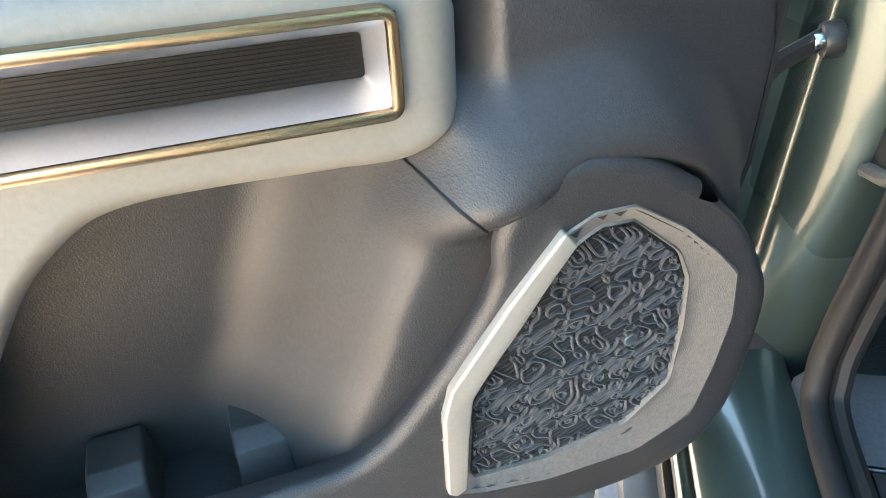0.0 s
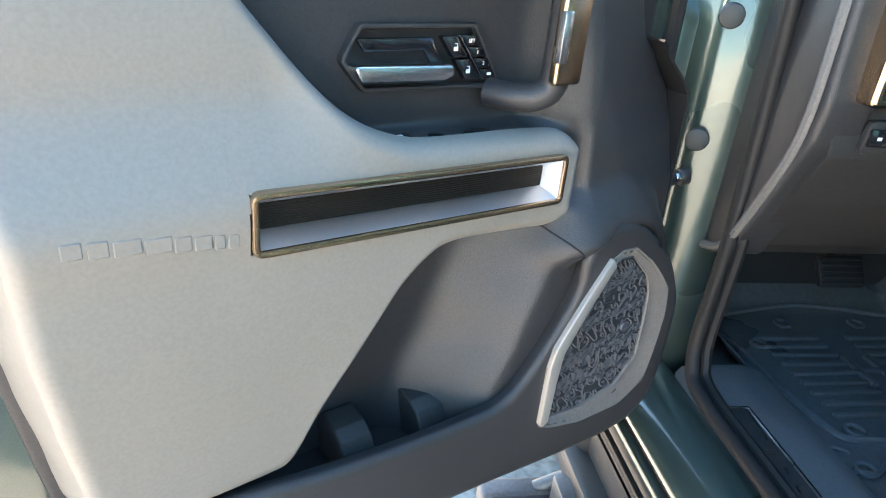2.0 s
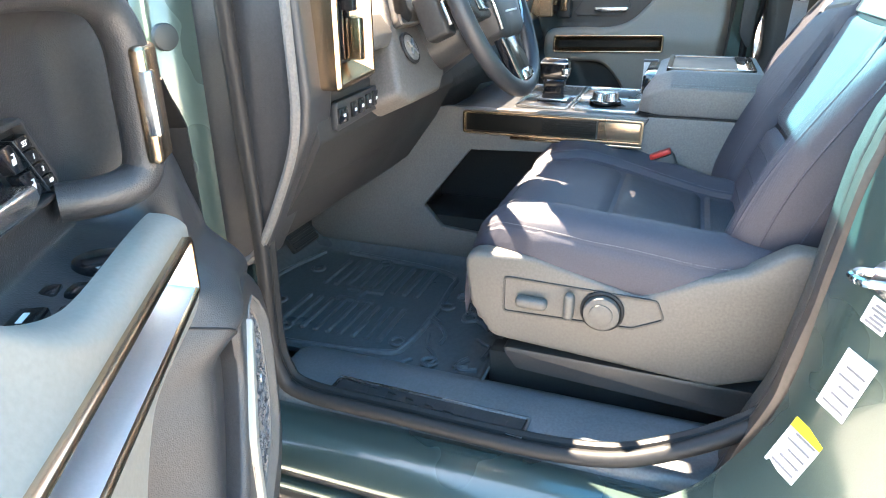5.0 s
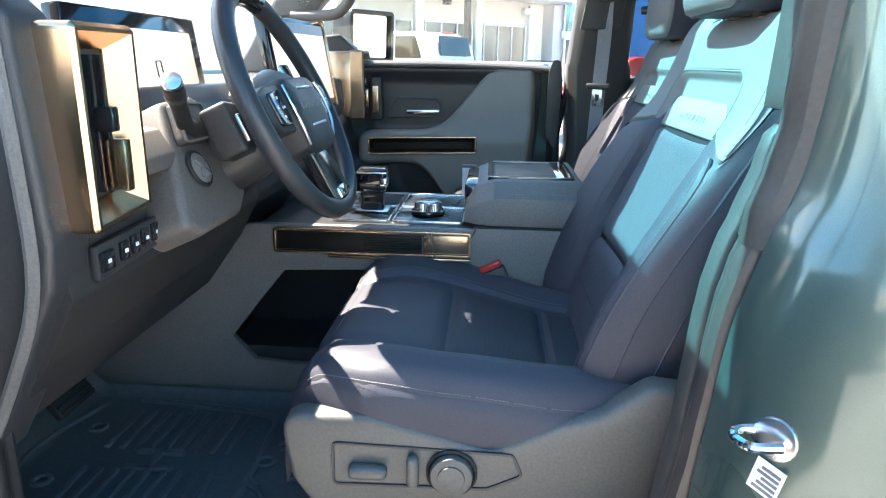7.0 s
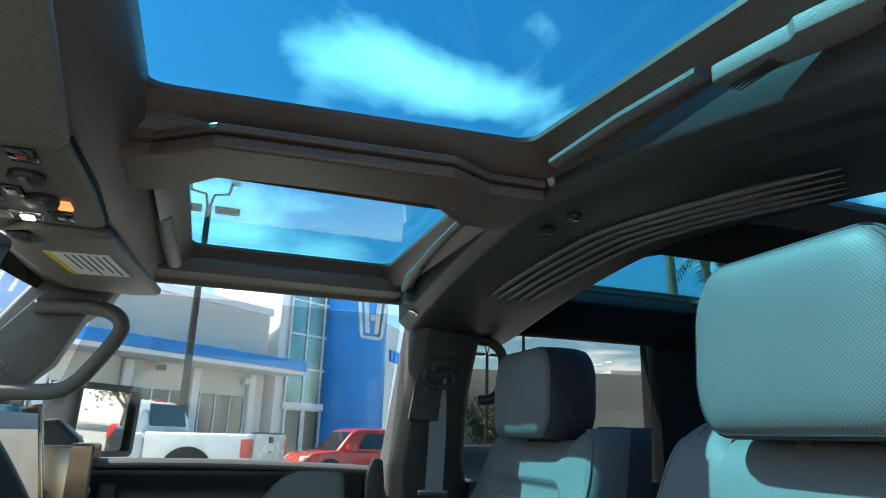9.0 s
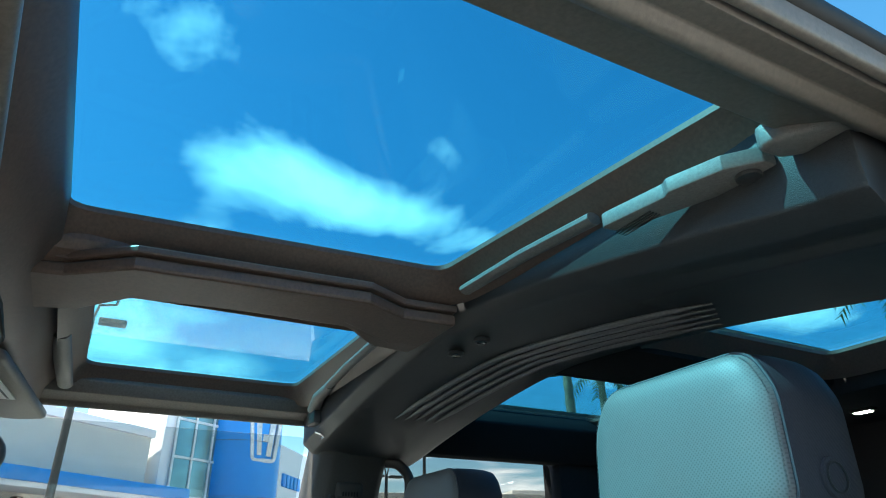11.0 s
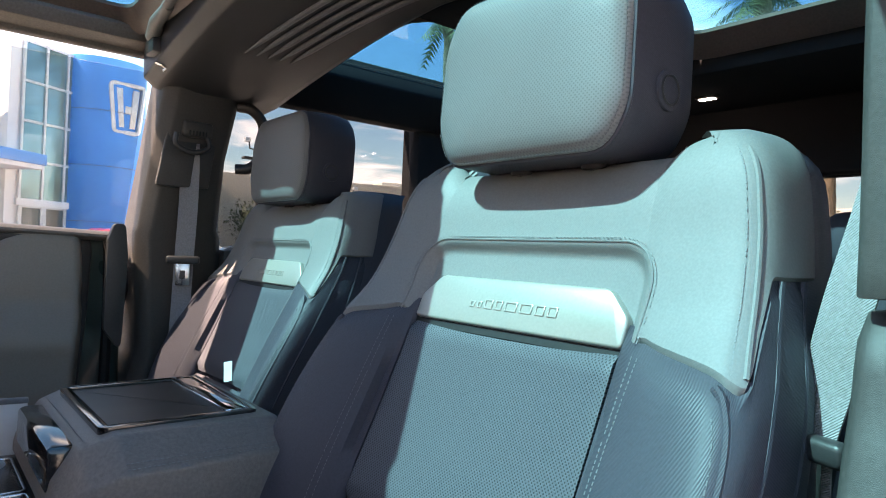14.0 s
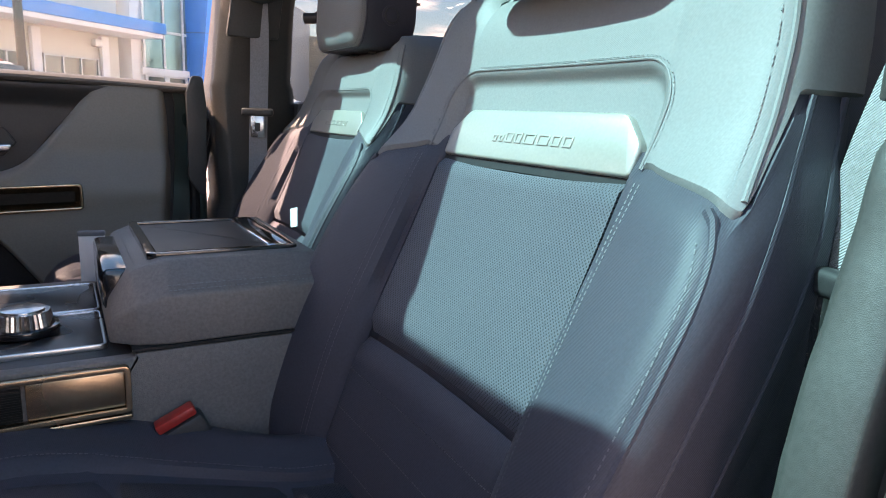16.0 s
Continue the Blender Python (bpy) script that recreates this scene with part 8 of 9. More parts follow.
FROND = mat("palm_frond", (0.07, 0.10, 0.035), 0.6, scale=8, vary=0.4)
LEAF = mat("grey_green_leaf", (0.09, 0.10, 0.045), 0.7, scale=8, vary=0.5)
TWIG = mat("dry_branch", (0.22, 0.17, 0.12), 0.9, scale=10, vary=0.3)


def wall_frame(ax, ay, bx, by):
    """Local frame of a facade from point a to point b: x along it, y out of it (to the car), z up."""
    d = Vector((bx - ax, by - ay, 0))
    L = d.length
    d.normalize()
    n = Vector((d.y, -d.x, 0))
    if n.dot(Vector((-ax, -ay, 0))) < 0:
        n = -n
    m = Matrix((d, n, Vector((0, 0, 1)))).transposed().to_4x4()
    m.translation = (ax, ay, 0)
    return m, L


def window_unit(parent, x0, x1, z0, z1, y, glassm, nx=1, nz=1, fr=0.05):
    w = part("window", box(x0, x1, y - 0.06, y - 0.03, z0, z1, 0), glassm, parent, "dark shop window", smooth=False)
    for i in range(nx + 1):
        x = lerp(x0, x1, i / nx)
        part("mullion", box(x - fr / 2, x + fr / 2, y - 0.05, y + 0.02, z0, z1, 0), FRAME_W, w, smooth=False)
    for j in range(nz + 1):
        z = lerp(z0, z1, j / nz)
        part("transom", box(x0 - fr / 2, x1 + fr / 2, y - 0.045, y + 0.015, z - fr / 2, z + fr / 2, 0), FRAME_W, w, smooth=False)
    return w


def dealership():
    m, L = wall_frame(6.0, 20.9, 25.5, -1.6)
    t = thing("showroom_building", "white car showroom wing with blue canopy edge and dark windows", "building", m)
    part("wall", box(0, L, -6, -0.1, 0, 6.0, 0.02), STUCCO, t, "warm white stucco wall")
    part("parapet", box(-0.1, L + 0.1, -6.1, 0.0, 6.0, 6.3, 0.03), WHITE_PANEL, t)
    part("lower_wall", box(0, L, -0.1, 0.0, 0, 0.35, 0.01), WHITE_PANEL, t)
    part("canopy", box(15.2, L + 0.6, 0.0, 1.5, 3.85, 4.22, 0.03), BLUE_PANEL, t, "bright blue canopy edge")
    wave = [(x, 3.86 + 0.66 * (1 - smooth(14.3, 15.6, x)) - 0.25 * (1 - smooth(4.0, 13.5, x))) for x in [lerp(-1, 15.3, i / 70) for i in range(71)]]
    part("wave_band", prism(wave + [(x, z + 0.30) for x, z in reversed(wave)], 1.2, 1.5, "xz", 0.01), BLUE_PANEL, t, "wavy blue band over the shop front")
    part("wave_back", box(-1, 15.2, 0.0, 1.22, 3.6, 5.4, 0.02), STUCCO, t, "pale wall behind the wavy band")
    sg = part("round_sign", disc((19.1, 1.56, 4.93), (0, 1, 0), 0.62, 0.10, 40, 0.02), BLUE_PANEL, t, "round blue sign with white strokes")
    for xs in (18.91, 19.30):
        part("sign_stroke", prism([(xs - 0.17, 4.72), (xs - 0.06, 4.72), (xs + 0.12, 5.25), (xs + 0.01, 5.25)], 1.60, 1.64, "xz", 0.005), PAPER, sg)
    part("soffit", box(15.2, L + 0.5, 0.0, 1.42, 3.70, 3.86, 0.02), WHITE_PANEL, t, "white soffit")
    part("roof_fin", prism([(L * 0.60, 4.2), (L * 0.645, 4.2), (L * 0.67, 6.2), (L * 0.638, 6.2)], 0.0, 0.12, "xz", 0.01), WHITE_PANEL, t, "pale slanted fin")
    n = 11
    for i in range(n):
        x0 = 0.7 + i * (L - 1.2) / n
        x1 = x0 + (L - 1.2) / n - 0.55
        window_unit(t, x0, x1, 0.4 if i != 8 else 0.05, 2.85, 0.03, DARK_GLASS, 3, 1)
        part("column", box(x1 + 0.12, x1 + 0.42, -0.02, 0.12, 0, 3.62, 0.01), WHITE_PANEL, t, "white column")
    part("security_camera", box(L * 0.83, L * 0.83 + 0.25, 0.1, 0.35, 3.4, 3.58, 0.04), BLACK_HARD, t, "dark wall camera")
    part("wall_lamp", box(L * 0.955, L * 0.955 + 0.3, 0.05, 0.3, 3.25, 3.5, 0.04), FRAME_W, t)
    # glass tower
    g, GL = wall_frame(25.6, -2.15, 27.2, -4.65)
    tw = thing("glass_tower", "tall glazed showroom entrance with pale metal grid", "building", g)
    part("core", box(-0.2, GL + 0.1, -5, -0.08, 0, 8.3, 0.02), WHITE_PANEL, tw, "white side wall")
    window_unit(tw, 0.25, GL - 0.1, 2.7, 8.2, 0.03, SKY_GLASS, 3, 4, 0.09)
    window_unit(tw, 0.3, 1.15, 0.05, 2.5, 0.03, DARK_GLASS, 1, 1, 0.12)
    window_unit(tw, 1.25, 2.1, 0.05, 2.5, 0.03, DARK_GLASS, 1, 1, 0.12)
    part("door_header", box(0.1, GL, 0.0, 0.1, 2.5, 2.75, 0.01), WHITE_PANEL, tw, "white door header")
    # blue drum
    dr = thing("blue_drum", "round bright blue showroom tower with pale outline sign", "building", pose(27.9, -5.2, 0))
    n = 40
    bm = bmesh.new()
    bmesh.ops.create_cone(bm, cap_ends=True, segments=n, radius1=1.65, radius2=1.65, depth=8.3)
    bmesh.ops.translate(bm, vec=(0, 0, 4.15), verts=bm.verts)
    drum = part("drum_wall", bm, BLUE_PANEL, dr, "bright blue panels")
    for z in (2.1, 4.2, 6.3):
        part("panel_joint", tube([(1.66 * math.cos(a), 1.66 * math.sin(a), z) for a in [k * math.pi / 20 for k in range(40)]], 0.012, 5, closed=True), INK, drum)
    o = rounded([(-0.55, 5.5), (0.55, 5.5), (0.76, 7.5), (-0.76, 7.5)], 0.26, 5)
    face = Matrix.Translation((-1.42, -0.62, 0)) @ Matrix.Rotation(radians(104), 4, "Z")
    part("sign_outline", ring(o, inset_outline(o, 0.16), -0.2, 0.12, "xz", 0.03, face), FRAME_W, dr, "pale metal outline sign")
    part("sign_stroke", prism([(-0.32, 5.75), (-0.10, 5.75), (-0.20, 7.25), (-0.46, 7.25)], -0.2, 0.12, "xz", 0.02, 2, face), FRAME_W, dr)
    part("sign_stroke", prism([(0.32, 5.75), (0.10, 5.75), (0.20, 7.25), (0.46, 7.25)], -0.2, 0.12, "xz", 0.02, 2, face), FRAME_W, dr)
    part("sign_stroke", box(-0.25, 0.25, -0.2, 0.11, 6.3, 6.6, 0.02, 2, face), FRAME_W, dr)
    # service wing behind
    m2, L2 = wall_frame(32.0, -8.0, 39.5, -13.2)
    sv = thing("service_wing", "long white service building with blue sign bars", "building", m2)
    part("wall", box(0, L2, -8, 0, 0, 7.2, 0.03), WHITE_PANEL, sv, "white panel wall")
    for i in range(5):
        part("sign_bar", box(0.4 + 0.55 * i, 0.78 + 0.55 * i, 0, 0.12, 5.3, 5.9, 0.02), BLUE_PANEL, sv, "blue sign bar")


dealership()


def wheel_parts(t, x, y, r, w):
    """A wheel at x along the car, y across."""
    o = part("wheel", tube([(x + (r - 0.09) * math.cos(a), y, r + (r - 0.09) * math.sin(a)) for a in [k * math.pi / 16 for k in range(32)]], w * 0.5, 10, closed=True, flat=1.0), TYRE, t, "black tyre")
    sg = 1 if y > 0 else -1
    part("rim", disc((x, y + sg * w * 0.30, r), (0, 1, 0), r * 0.62, 0.04, 28, 0.01), ALLOY, o, "grey alloy rim")
    for k in range(6):
        a = k * math.pi / 3
        part("spoke", tube([(x, y + sg * w * 0.36, r), (x + r * 0.56 * math.cos(a), y + sg * w * 0.36, r + r * 0.56 * math.sin(a))], 0.03, 6), ALLOY, o)


def pickup():
    # x forward, from the tailgate at 0
    h = Vector((0.45, 0.89, 0)).normalized()
    m = Matrix(((h.x, -h.y, 0, 12.7), (h.y, h.x, 0, -0.72), (0, 0, 1, 0.12), (0, 0, 0, 1)))
    t = thing("pickup_truck", "white pickup truck parked outside the showroom", "car", m)
    zb = 0.62
    part("load_bed", prism([(0.02, zb), (0.02, 1.42), (2.05, 1.42), (2.05, zb)], -0.97, 0.97, "xz", 0.04, 3), WHITE_CAR, t, "white load bed")
    part("front_body", prism([(2.08, zb), (2.08, 1.40), (4.2, 1.38), (4.45, 1.30), (5.6, 1.22), (5.75, 1.05), (5.75, 0.65), (5.6, zb)], -0.97, 0.97, "xz", 0.05, 3), WHITE_CAR, t, "white front body")
    cab = [[(x, s * y, z) for x, y, s, z in ((2.12, 0.93, 1, 1.38), (2.22, 0.86, 1, 1.80), (2.5, 0.80, 1, 2.02), (3.4, 0.80, 1, 2.03), (3.8, 0.84, 1, 1.90), (4.35, 0.93, 1, 1.38))]]
    loops = []
    for f in (-1, -0.9, 0.9, 1):
        k = 1 if abs(f) < 1 else 0.98
        loops.append([(x * 1.0, y * f, z if abs(f) < 1 else z - 0.03) for x, y, s, z in ((2.12, 0.93, 1, 1.38), (2.22, 0.88, 1, 1.80), (2.5, 0.82, 1, 2.02), (3.4, 0.82, 1, 2.03), (3.8, 0.86, 1, 1.90), (4.35, 0.93, 1, 1.38))])
    part("cab", bevelled(loft(loops), 0.03, 2, 30), WHITE_CAR, t, "white cab")
    part("rear_glass", prism(rounded([(-0.68, 1.47), (0.68, 1.47), (0.62, 1.90), (-0.62, 1.90)], 0.06), 0, 0.02, "yz", 0, 2, Matrix.Translation((2.10, 0, 0)) @ Matrix.Rotation(radians(13), 4, "Y") @ Matrix.Translation((-0.34, 0, 0.02))), CAR_GLASS, t, "dark rear glass", smooth=False)
    for s in (-1, 1):
        part("side_glass", prism(rounded([(2.45, 1.45), (3.15, 1.45), (3.15, 1.93), (2.62, 1.93)], 0.05), s * 0.90, s * 0.915, "xz", 0), CAR_GLASS, t, "dark side glass", smooth=False)
        part("side_glass", prism(rounded([(3.25, 1.45), (4.1, 1.45), (3.75, 1.90), (3.25, 1.93)], 0.05), s * 0.90, s * 0.915, "xz", 0), CAR_GLASS, t, "dark side glass", smooth=False)
        part("tail_lamp", box(-0.02, 0.16, s * 0.78, s * 0.985, 1.0, 1.34, 0.03, 3), LAMP_RED, t, "red tail lamp")
        part("wheel_arch", disc((1.15, s * 0.975, 0.62), (0, 1, 0), 0.56, 0.02, 28, 0.005), RUBBER, t, "black wheel arch")
        part("wheel_arch", disc((4.75, s * 0.975, 0.62), (0, 1, 0), 0.56, 0.02, 28, 0.005), RUBBER, t, "black wheel arch")
        wheel_parts(t, 1.15, s * 0.90, 0.44, 0.30)
        wheel_parts(t, 4.75, s * 0.90, 0.44, 0.30)
    part("tailgate", box(-0.035, 0.02, -0.76, 0.76, 0.92, 1.43, 0.02, 3), WHITE_CAR, t, "white tailgate")
    part("gate_cap", box(-0.03, 0.06, -0.77, 0.77, 1.43, 1.46, 0.01), BLACK_HARD, t)
    part("gate_handle", box(-0.05, -0.03, -0.12, 0.12, 1.26, 1.38, 0.01), BLACK_HARD, t, "black tailgate handle")
    part("gate_mark", box(-0.05, -0.03, -0.10, 0.10, 1.06, 1.12, 0.02), mat("gold_mark", (0.6, 0.42, 0.1), 0.3, 0.8), t, "gold badge shape")
    part("bumper", box(-0.16, 0.06, -0.95, 0.95, 0.62, 0.82, 0.03, 3), CHROME, t, "chrome rear bumper")
    part("bumper_step", box(-0.18, -0.04, -0.45, 0.45, 0.66, 0.88, 0.02), BLACK_HARD, t, "black bumper step")
    part("plate_blank", box(-0.185, -0.175, -0.16, 0.16, 0.70, 0.84, 0.004), PAPER, t)
    part("brake_light", box(2.30, 2.42, -0.15, 0.15, 1.99, 2.04, 0.01), LAMP_RED, t)


pickup()


def small_car(name, label, m, paint, boxy, L=4.2, H=1.62, W=1.8):
    t = thing(name, label, "car", m, group="parked cars")
    lowp = [(0, 0.35), (0.0, 0.75), (0.1, 0.95), (L - 1.1, 0.98), (L - 0.25, 0.88), (L, 0.65), (L, 0.35), (L - 0.2, 0.25), (0.2, 0.25)]
    part("body", prism(rounded(lowp, 0.10, 4), -W / 2, W / 2, "xz", 0.06, 3), paint, t, "painted body")
    if boxy:
        cab = [(0.06, 0.94), (0.18, 1.50), (0.45, H), (2.35, H), (2.62, H - 0.10), (3.15, 0.96)]
    else:
        cab = [(0.45, 0.94), (1.05, H - 0.12), (1.5, H), (2.3, H), (2.6, H - 0.06), (3.45, 0.94)]
    loops = []
    for f in (-1, -0.92, 0.92, 1):
        loops.append([(x, f * (W / 2 - 0.04 - 0.22 * max(0, z - 0.95)), z if abs(f) < 1 else z - 0.04) for x, z in cab])
    part("cabin", bevelled(loft(loops), 0.03, 2, 30), paint, t, "painted roof")
    gl = inset_outline(cab, 0.10)
    for s in (-1, 1):
        for xa, xb in ((0.30, 0.48), (0.50, 0.78)):
            pts = []
            x0, x1 = lerp(cab[0][0], cab[-1][0], xa - 0.12), lerp(cab[0][0], cab[-1][0], xb)
            tilt = 0.30 if xb > 0.7 else 0.04
            q = [(x0, 1.03), (x1, 1.03), (x1 - tilt, H - 0.14), (x0 + 0.05, H - 0.14)]
            y0 = s * (W / 2 - 0.045)
            mm = Matrix.Translation((0, y0, 1.0)) @ Matrix.Rotation(s * radians(12.5), 4, "X") @ Matrix.Translation((0, -y0, -1.0))
            part("side_glass", prism(rounded(q, 0.05), y0 - s * 0.01, y0 + s * 0.012, "xz", 0, 2, mm), CAR_GLASS, t, "dark side glass", smooth=False)
        wheel_parts(t, 0.75, s * (W / 2 - 0.12), 0.33, 0.22)
        wheel_parts(t, L - 0.85, s * (W / 2 - 0.12), 0.33, 0.22)
        for xw in (0.75, L - 0.85):
            part("wheel_arch", disc((xw, s * (W / 2 + 0.002), 0.36), (0, 1, 0), 0.40, 0.012, 28, 0.003), RUBBER, t)
        part("head_lamp", box(L - 0.30, L - 0.02, s * (W / 2 - 0.35), s * (W / 2 - 0.03), 0.68, 0.80, 0.03), PAPER, t, "clear head lamp")
        part("tail_lamp", box(-0.02, 0.12, s * (W / 2 - 0.28), s * (W / 2 - 0.02), 0.75, 0.98, 0.02), LAMP_RED, t, "red tail lamp")
    q = [(cab[-1][0] - 0.03, cab[-1][1] + 0.03), (cab[-2][0] + 0.0, cab[-2][1] - 0.03)]
    part("windscreen", prism([(-W / 2 + 0.16, 0), (W / 2 - 0.16, 0), (W / 2 - 0.26, 0.72), (-W / 2 + 0.26, 0.72)], 0, 0.015, "yz", 0, 2, Matrix.Translation((q[0][0] + 0.02, 0, q[0][1])) @ Matrix.Rotation(-math.atan2(q[0][0] - q[1][0], q[1][1] - q[0][1]), 4, "Y")), CAR_GLASS, t, "dark windscreen", smooth=False)
    return t


def facing(x, y, hx, hy, z=0):
    h = Vector((hx, hy, 0)).normalized()
    return Matrix(((h.x, -h.y, 0, x), (h.y, h.x, 0, y), (0, 0, 1, z), (0, 0, 0, 1)))


red = small_car("red_hatchback", "orange red boxy hatchback parked by the showroom", facing(20.5, -6.1, -0.25, 1, 0.15), RED_CAR, True)
part("mirror", box(2.75, 2.9, 0.9, 1.1, 1.0, 1.16, 0.04), RED_CAR, red)
small_car("dark_sedan", "dark grey sedan parked in the car park", facing(11.5, -6.8, 0.35, 1), DARK_CAR, False, 4.7, 1.44)
small_car("dark_sedan", "dark grey sedan parked further away", facing(15.5, -9.2, 0.35, 1), DARK_CAR, False, 4.7, 1.44)
small_car("white_sedan", "white sedan parked in the car park", facing(12.4, -12.4, 0.6, 1), WHITE_CAR, False, 4.7, 1.44)
small_car("white_suv", "white hatchback in the far row", facing(20, -17, 0.6, 1), WHITE_CAR, True)
small_car("dark_sedan", "dark sedan parked behind the pickup bed", facing(3.5, -13, 1, 0.2), DARK_CAR, False, 4.7, 1.44)
small_car("white_sedan", "white sedan parked in front of the showroom", facing(6.5, 9.0, 1, -0.35), WHITE_CAR, False, 4.7, 1.44)
small_car("dark_sedan", "dark sedan in the row on the driver side", facing(-9, 2.5, 0.1, 1), DARK_CAR, False, 4.7, 1.44)
small_car("white_suv", "white hatchback in the row on the driver side", facing(-8.5, -4.5, 0.1, 1), WHITE_CAR, True)


def light_pole(x, y, h, label):
    t = thing("light_pole", label, "street lamp", pose(x, y, 0), group="car park poles")
    part("shaft", tube([(0, 0, 0), (0, 0, h * 0.5), (0, 0, h)], [0.10, 0.085, 0.07], 12), POLE_M, t, "dark bronze shaft")
    part("base", disc((0, 0, 0.3), (0, 0, 1), 0.25, 0.6, 20, 0.03), STUCCO, t, "concrete base")
    for s in (-1, 1):
        hd = part("lamp_head", box(-0.18, 0.18, s * 0.15, s * 0.75, h - 0.08, h + 0.02, 0.02), POLE_M, t, "flat lamp head")
        part("upright", tube([(0, s * 0.02, h), (0, s * 0.10, h + 0.35), (0, s * 0.45, h + 0.42), (0, s * 0.5, h + 0.75)], 0.035, 8), POLE_M, t)
        part("floodlight", box(-0.12, 0.12, s * 0.45, s * 0.7, h + 0.70, h + 0.88, 0.02), FRAME_W, t, "small floodlight")


light_pole(15.5, 1.02, 6.9, "dark bronze car park pole with lamp heads")
light_pole(25.9, -12.8, 6.2, "distant dark car park pole with lamp heads")
light_pole(27.5, -11.7, 5.4, "distant thin pole with cross arms")
light_pole(30, -17.8, 4.0, "distant dark pole beside the trees")


def palm(x, y, h, label, seed, lean=0.3):
    t = thing("palm_tree", label, "palm tree", pose(x, y, 0), group="palm trees")
    rnd = random.Random(seed)
    pts = catmull([(0, 0, 0), (lean * 0.3, 0, h * 0.35), (lean * 0.7, 0.1, h * 0.7), (lean, 0.1, h)], 10)
    rad = [lerp(0.26, 0.17, i / (len(pts) - 1)) * (1 + 0.10 * (i % 2)) for i in range(len(pts))]
    part("trunk", tube(pts, rad, 12), BARK, t, "ringed brown trunk")
    bm = bmesh.new()
    top = pts[-1]
    for k in range(34):
        az, el = rnd.uniform(0, 6.283), rnd.uniform(-0.5, 1.25)
        ln = rnd.uniform(1.5, 2.3)
        prev = None
        d0 = Vector((math.cos(az) * math.cos(el), math.sin(az) * math.cos(el), math.sin(el)))
        spine = [top + d0 * ln * q - Vector((0, 0, 0.55 * ln * q * q)) for q in (0, 0.2, 0.4, 0.6, 0.8, 1.0)]
        sd = Vector((-math.sin(az), math.cos(az), 0))
        for i, p in enumerate(spine[1:], 1):
            for s in (-1, 1):
                for j in range(3):
                    b = spine[i - 1].lerp(p, j / 3)
                    w = 0.55 * (1 - 0.7 * abs(i / 5 - 0.45))
                    tip = b + sd * s * w + (p - spine[i - 1]).normalized() * 0.25 - Vector((0, 0, rnd.uniform(0.05, 0.3)))
                    v = [bm.verts.new(b), bm.verts.new(b + (p - spine[i - 1]) * 0.22), bm.verts.new(tip)]
                    bm.faces.new(v)
    tagged(part("crown", bm, FROND, t, "drooping green fronds"), kind="stuff")
    bm = tube([top - Vector((0, 0, 1.0)), top - Vector((0, 0, 0.4)), top], [0.22, 0.34, 0.25], 10)
    part("frond_bases", bm, BARK, t)


palm(22.2, -18.5, 12.4, "tall palm with shaggy trunk behind the car", 1)
palm(25.5, -23.5, 11.5, "tall palm further behind the car", 2)
palm(9.9, -23.0, 11.2, "tall palm behind the cab", 3)
palm(7.0, -26.0, 10.0, "palm behind the cab", 5)
palm(9.4, -27.6, 8.0, "shaggy palm behind the rear window", 6, 0.1)
palm(-10.0, 24.0, 10.0, "palm beyond the front building", 8)


def tree(x, y, h, r, label, seed, leafy):
    t = thing("tree", label, "tree", pose(x, y, 0), group="trees")
    rnd = random.Random(seed)
    br = [tube([(0, 0, 0), (0.05, 0, h * 0.3), (0, 0.05, h * 0.55)], [0.16, 0.12, 0.08], 8)]
    tips = []
    for k in range(16):
        a, z0 = rnd.uniform(0, 6.28), rnd.uniform(0.25, 0.55) * h
        e = Vector((math.cos(a) * r * rnd.uniform(0.4, 1), math.sin(a) * r * rnd.uniform(0.4, 1), rnd.uniform(0.6, 1.0) * h))
        s0 = Vector((0, 0, z0))
        mid = s0.lerp(e, 0.5) + Vector((rnd.uniform(-0.2, 0.2), rnd.uniform(-0.2, 0.2), 0.1))
        br.append(tube([s0, mid, e], [0.05, 0.035, 0.012], 6))
        tips += [e, mid, s0.lerp(e, 0.75)]
    part("limbs", joined(*br), TWIG, t, "bare brown limbs")
    bm = bmesh.new()
    for q in range(leafy):
        c = rnd.choice(tips) + Vector([rnd.gauss(0, r * 0.2) for _ in range(3)])
        u = Vector([rnd.gauss(0, 1) for _ in range(3)]).normalized() * rnd.uniform(0.06, 0.13)
        w = u.orthogonal().normalized() * u.length * 0.6
        bm.faces.new([bm.verts.new(c + d) for d in (-u, w, u, -w)])
    tagged(part("crown", bm, LEAF, t, "thin grey green leaves"), kind="stuff")


tree(40.5, -27.4, 4.6, 1.8, "thinly leaved tree before the far building", 1, 900)
tree(38.5, -28.8, 4.4, 1.6, "thinly leaved tree before the far building", 2, 700)
tree(36.0, -15.6, 3.4, 1.7, "dense dark green bushy tree", 3, 2600)
tree(43.0, -33.0, 4.0, 1.7, "thinly leaved tree beside the car park", 4, 900)
tree(2.0, -30.0, 5.0, 2.2, "leafy tree behind the car", 5, 2400)
tree(16.0, -30.0, 4.5, 2.2, "leafy tree behind the car", 6, 2400)
tree(6.5, -28.0, 3.6, 2.0, "leafy tree behind the car", 7, 2000)


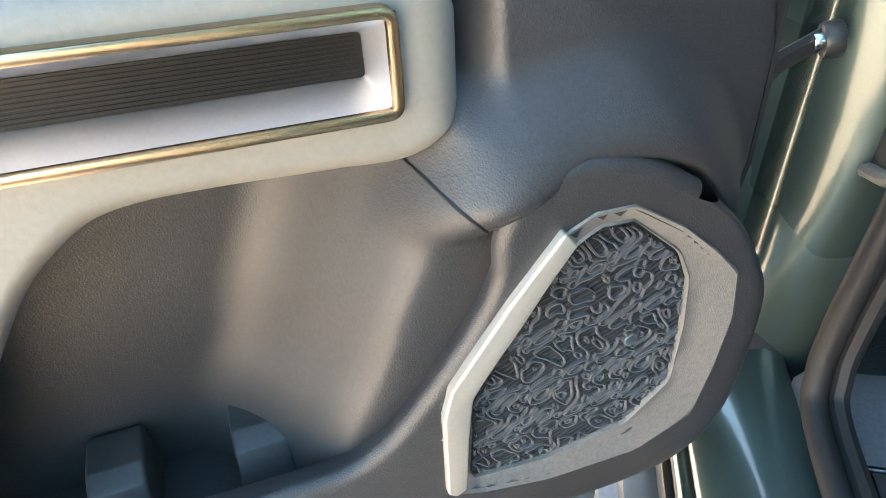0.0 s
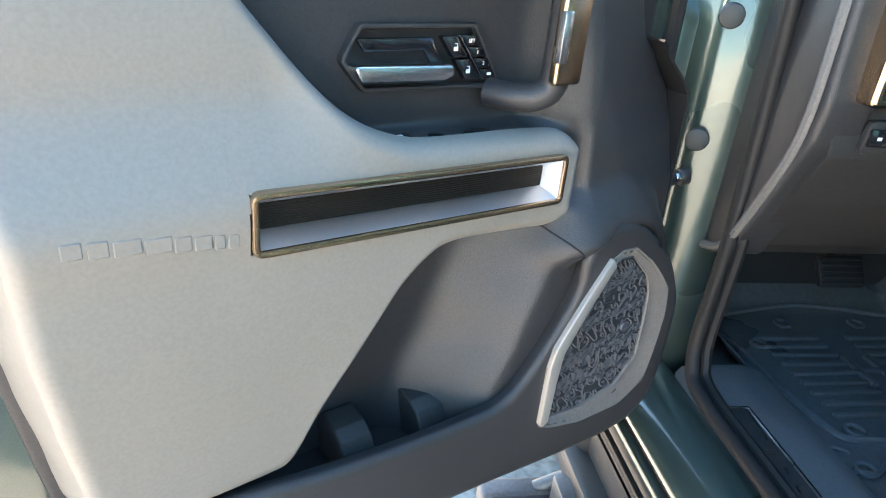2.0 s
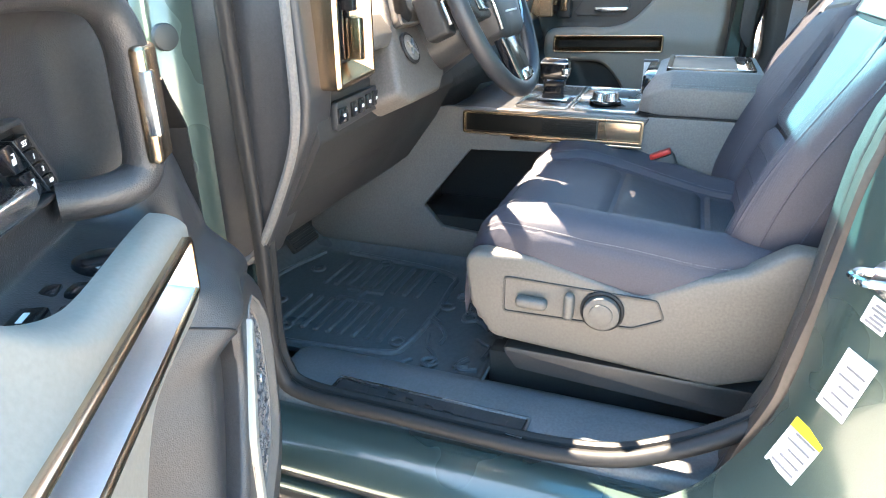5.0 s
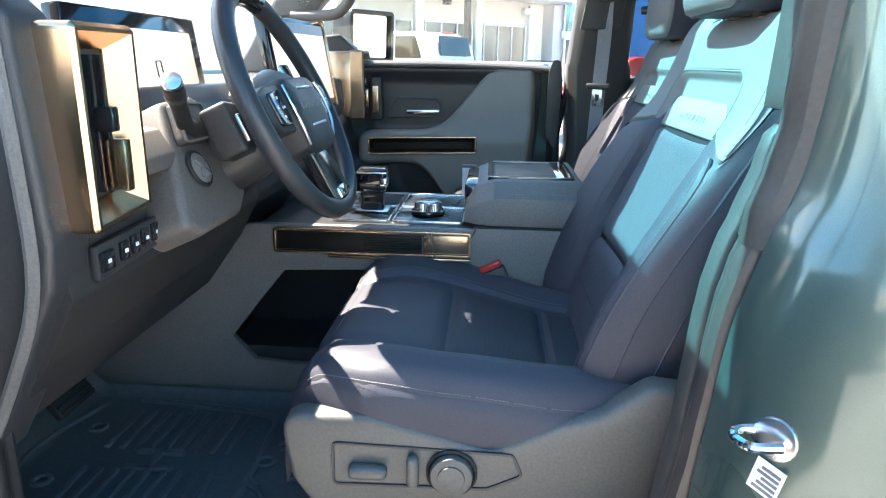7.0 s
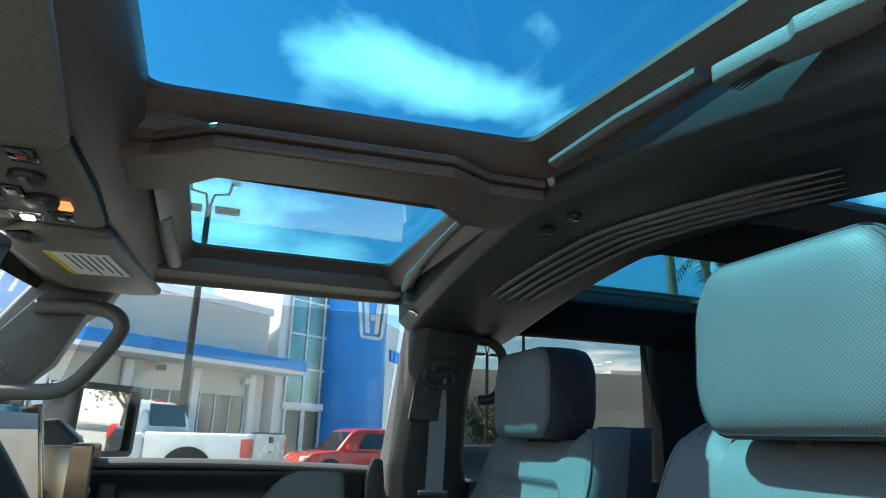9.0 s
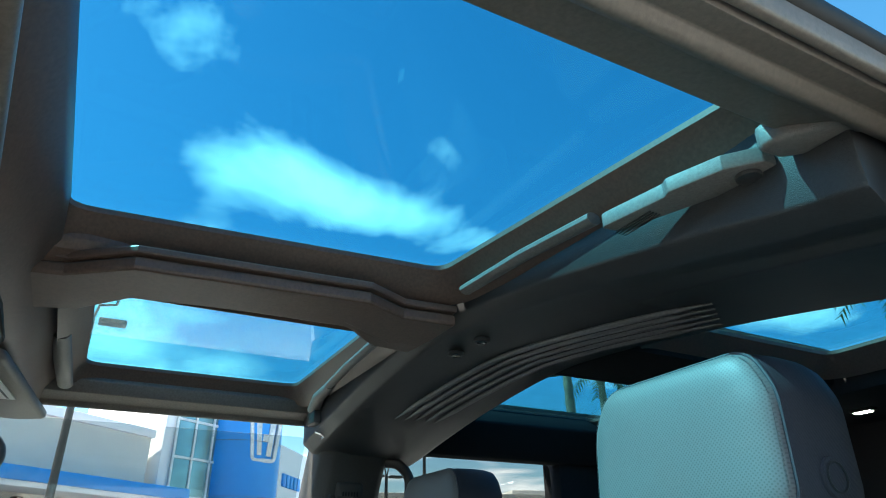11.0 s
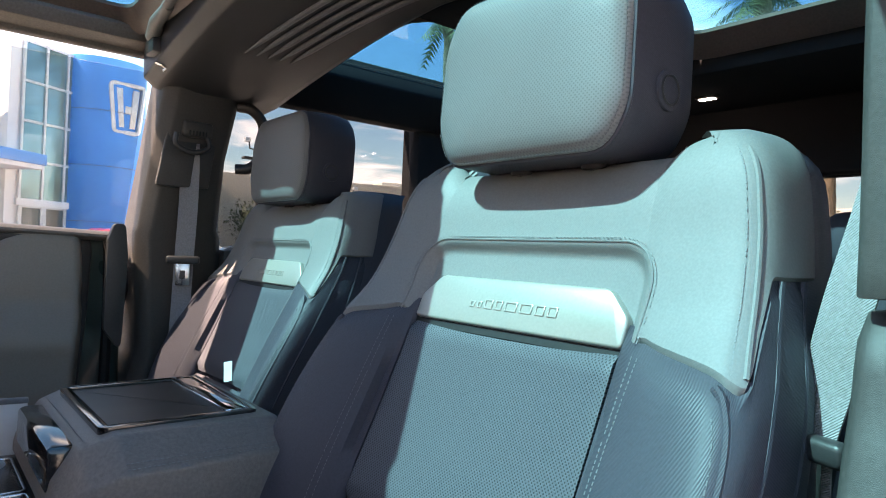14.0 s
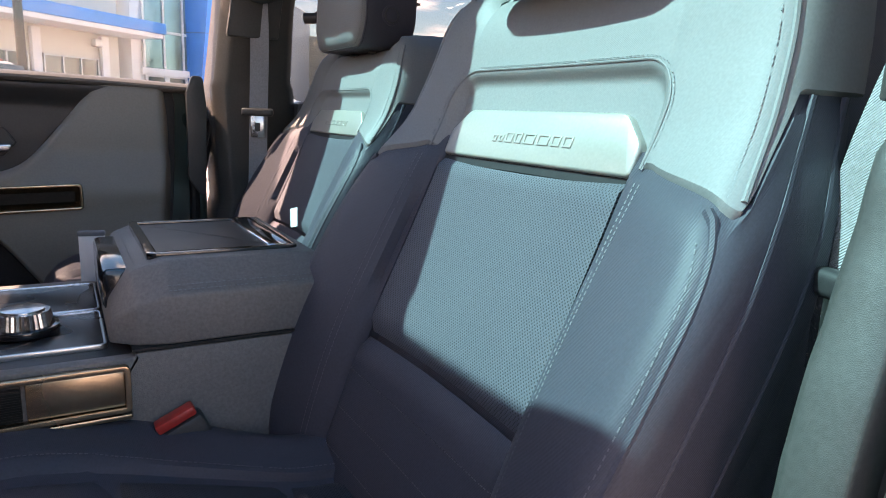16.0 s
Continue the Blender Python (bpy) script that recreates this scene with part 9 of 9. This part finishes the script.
def far_blocks():
    t = thing("warehouse", "long low beige warehouse beyond the car park", "building", facing(52, -12, -0.25, -1))
    part("wall", box(0, 46, -12, 0, 0, 5.9, 0.03), mat("beige_block_wall", (0.50, 0.45, 0.37), 0.9, scale=4, vary=0.06, coarse=0.2, cvary=0.08), t, "beige wall")
    part("parapet", box(18, 26, -6, 0.1, 5.9, 6.8, 0.03), STUCCO, t)
    for i in range(7):
        part("roller_door", box(4 + 6 * i, 7 + 6 * i, 0, 0.06, 0, 3.2, 0.01), WHITE_PANEL, t, "pale roller door")
    t = thing("shop_row", "low pale shops behind the car park", "building", facing(24, -46, -1, -0.05))
    part("wall", box(0, 60, -10, 0, 0, 4.6, 0.03), STUCCO, t, "pale wall")
    for i in range(9):
        window_unit(t, 2 + 6.4 * i, 6 + 6.4 * i, 0.4, 2.8, 0.03, DARK_GLASS, 3, 1)
    t = thing("shop_row", "low pale shops across the street on the driver side", "building", facing(-34, 40, 0, -1))
    part("wall", box(0, 80, -10, 0, 0, 5.0, 0.03), STUCCO, t, "pale wall")
    for i in range(9):
        window_unit(t, 2 + 8.4 * i, 6 + 8.4 * i, 0.4, 2.8, 0.03, DARK_GLASS, 3, 1)


far_blocks()


def sale_board():
    m, L = wall_frame(6.0, 20.9, 25.5, -1.6)
    t = thing("sale_board", "tan and white sale board on a pole before the showroom", "sign", m @ Matrix.Translation((17.2, 4.0, 0)))
    part("pole", tube([(0, 0, 0), (0, 0, 3.0)], 0.035, 10), FRAME_W, t, "thin pale pole")
    part("board", prism([(-0.62, 3.0), (0.20, 2.70), (0.68, 3.66), (-0.25, 3.80)], -0.02, 0.02, "xz", 0.005), mat("tan_board", (0.50, 0.42, 0.22), 0.7), t, "tan board")
    part("white_field", prism([(-0.30, 2.98), (0.18, 2.80), (0.52, 3.48), (0.05, 3.55)], 0.022, 0.03, "xz", 0), PAPER, t, "white field")
    for k in range(3):
        part("print_bar", box(-0.10 + 0.06 * k, 0.22 + 0.06 * k, 0.031, 0.036, 2.98 + 0.16 * k, 3.04 + 0.16 * k, 0), BLUE_PANEL if k % 2 else INK, t)


sale_board()
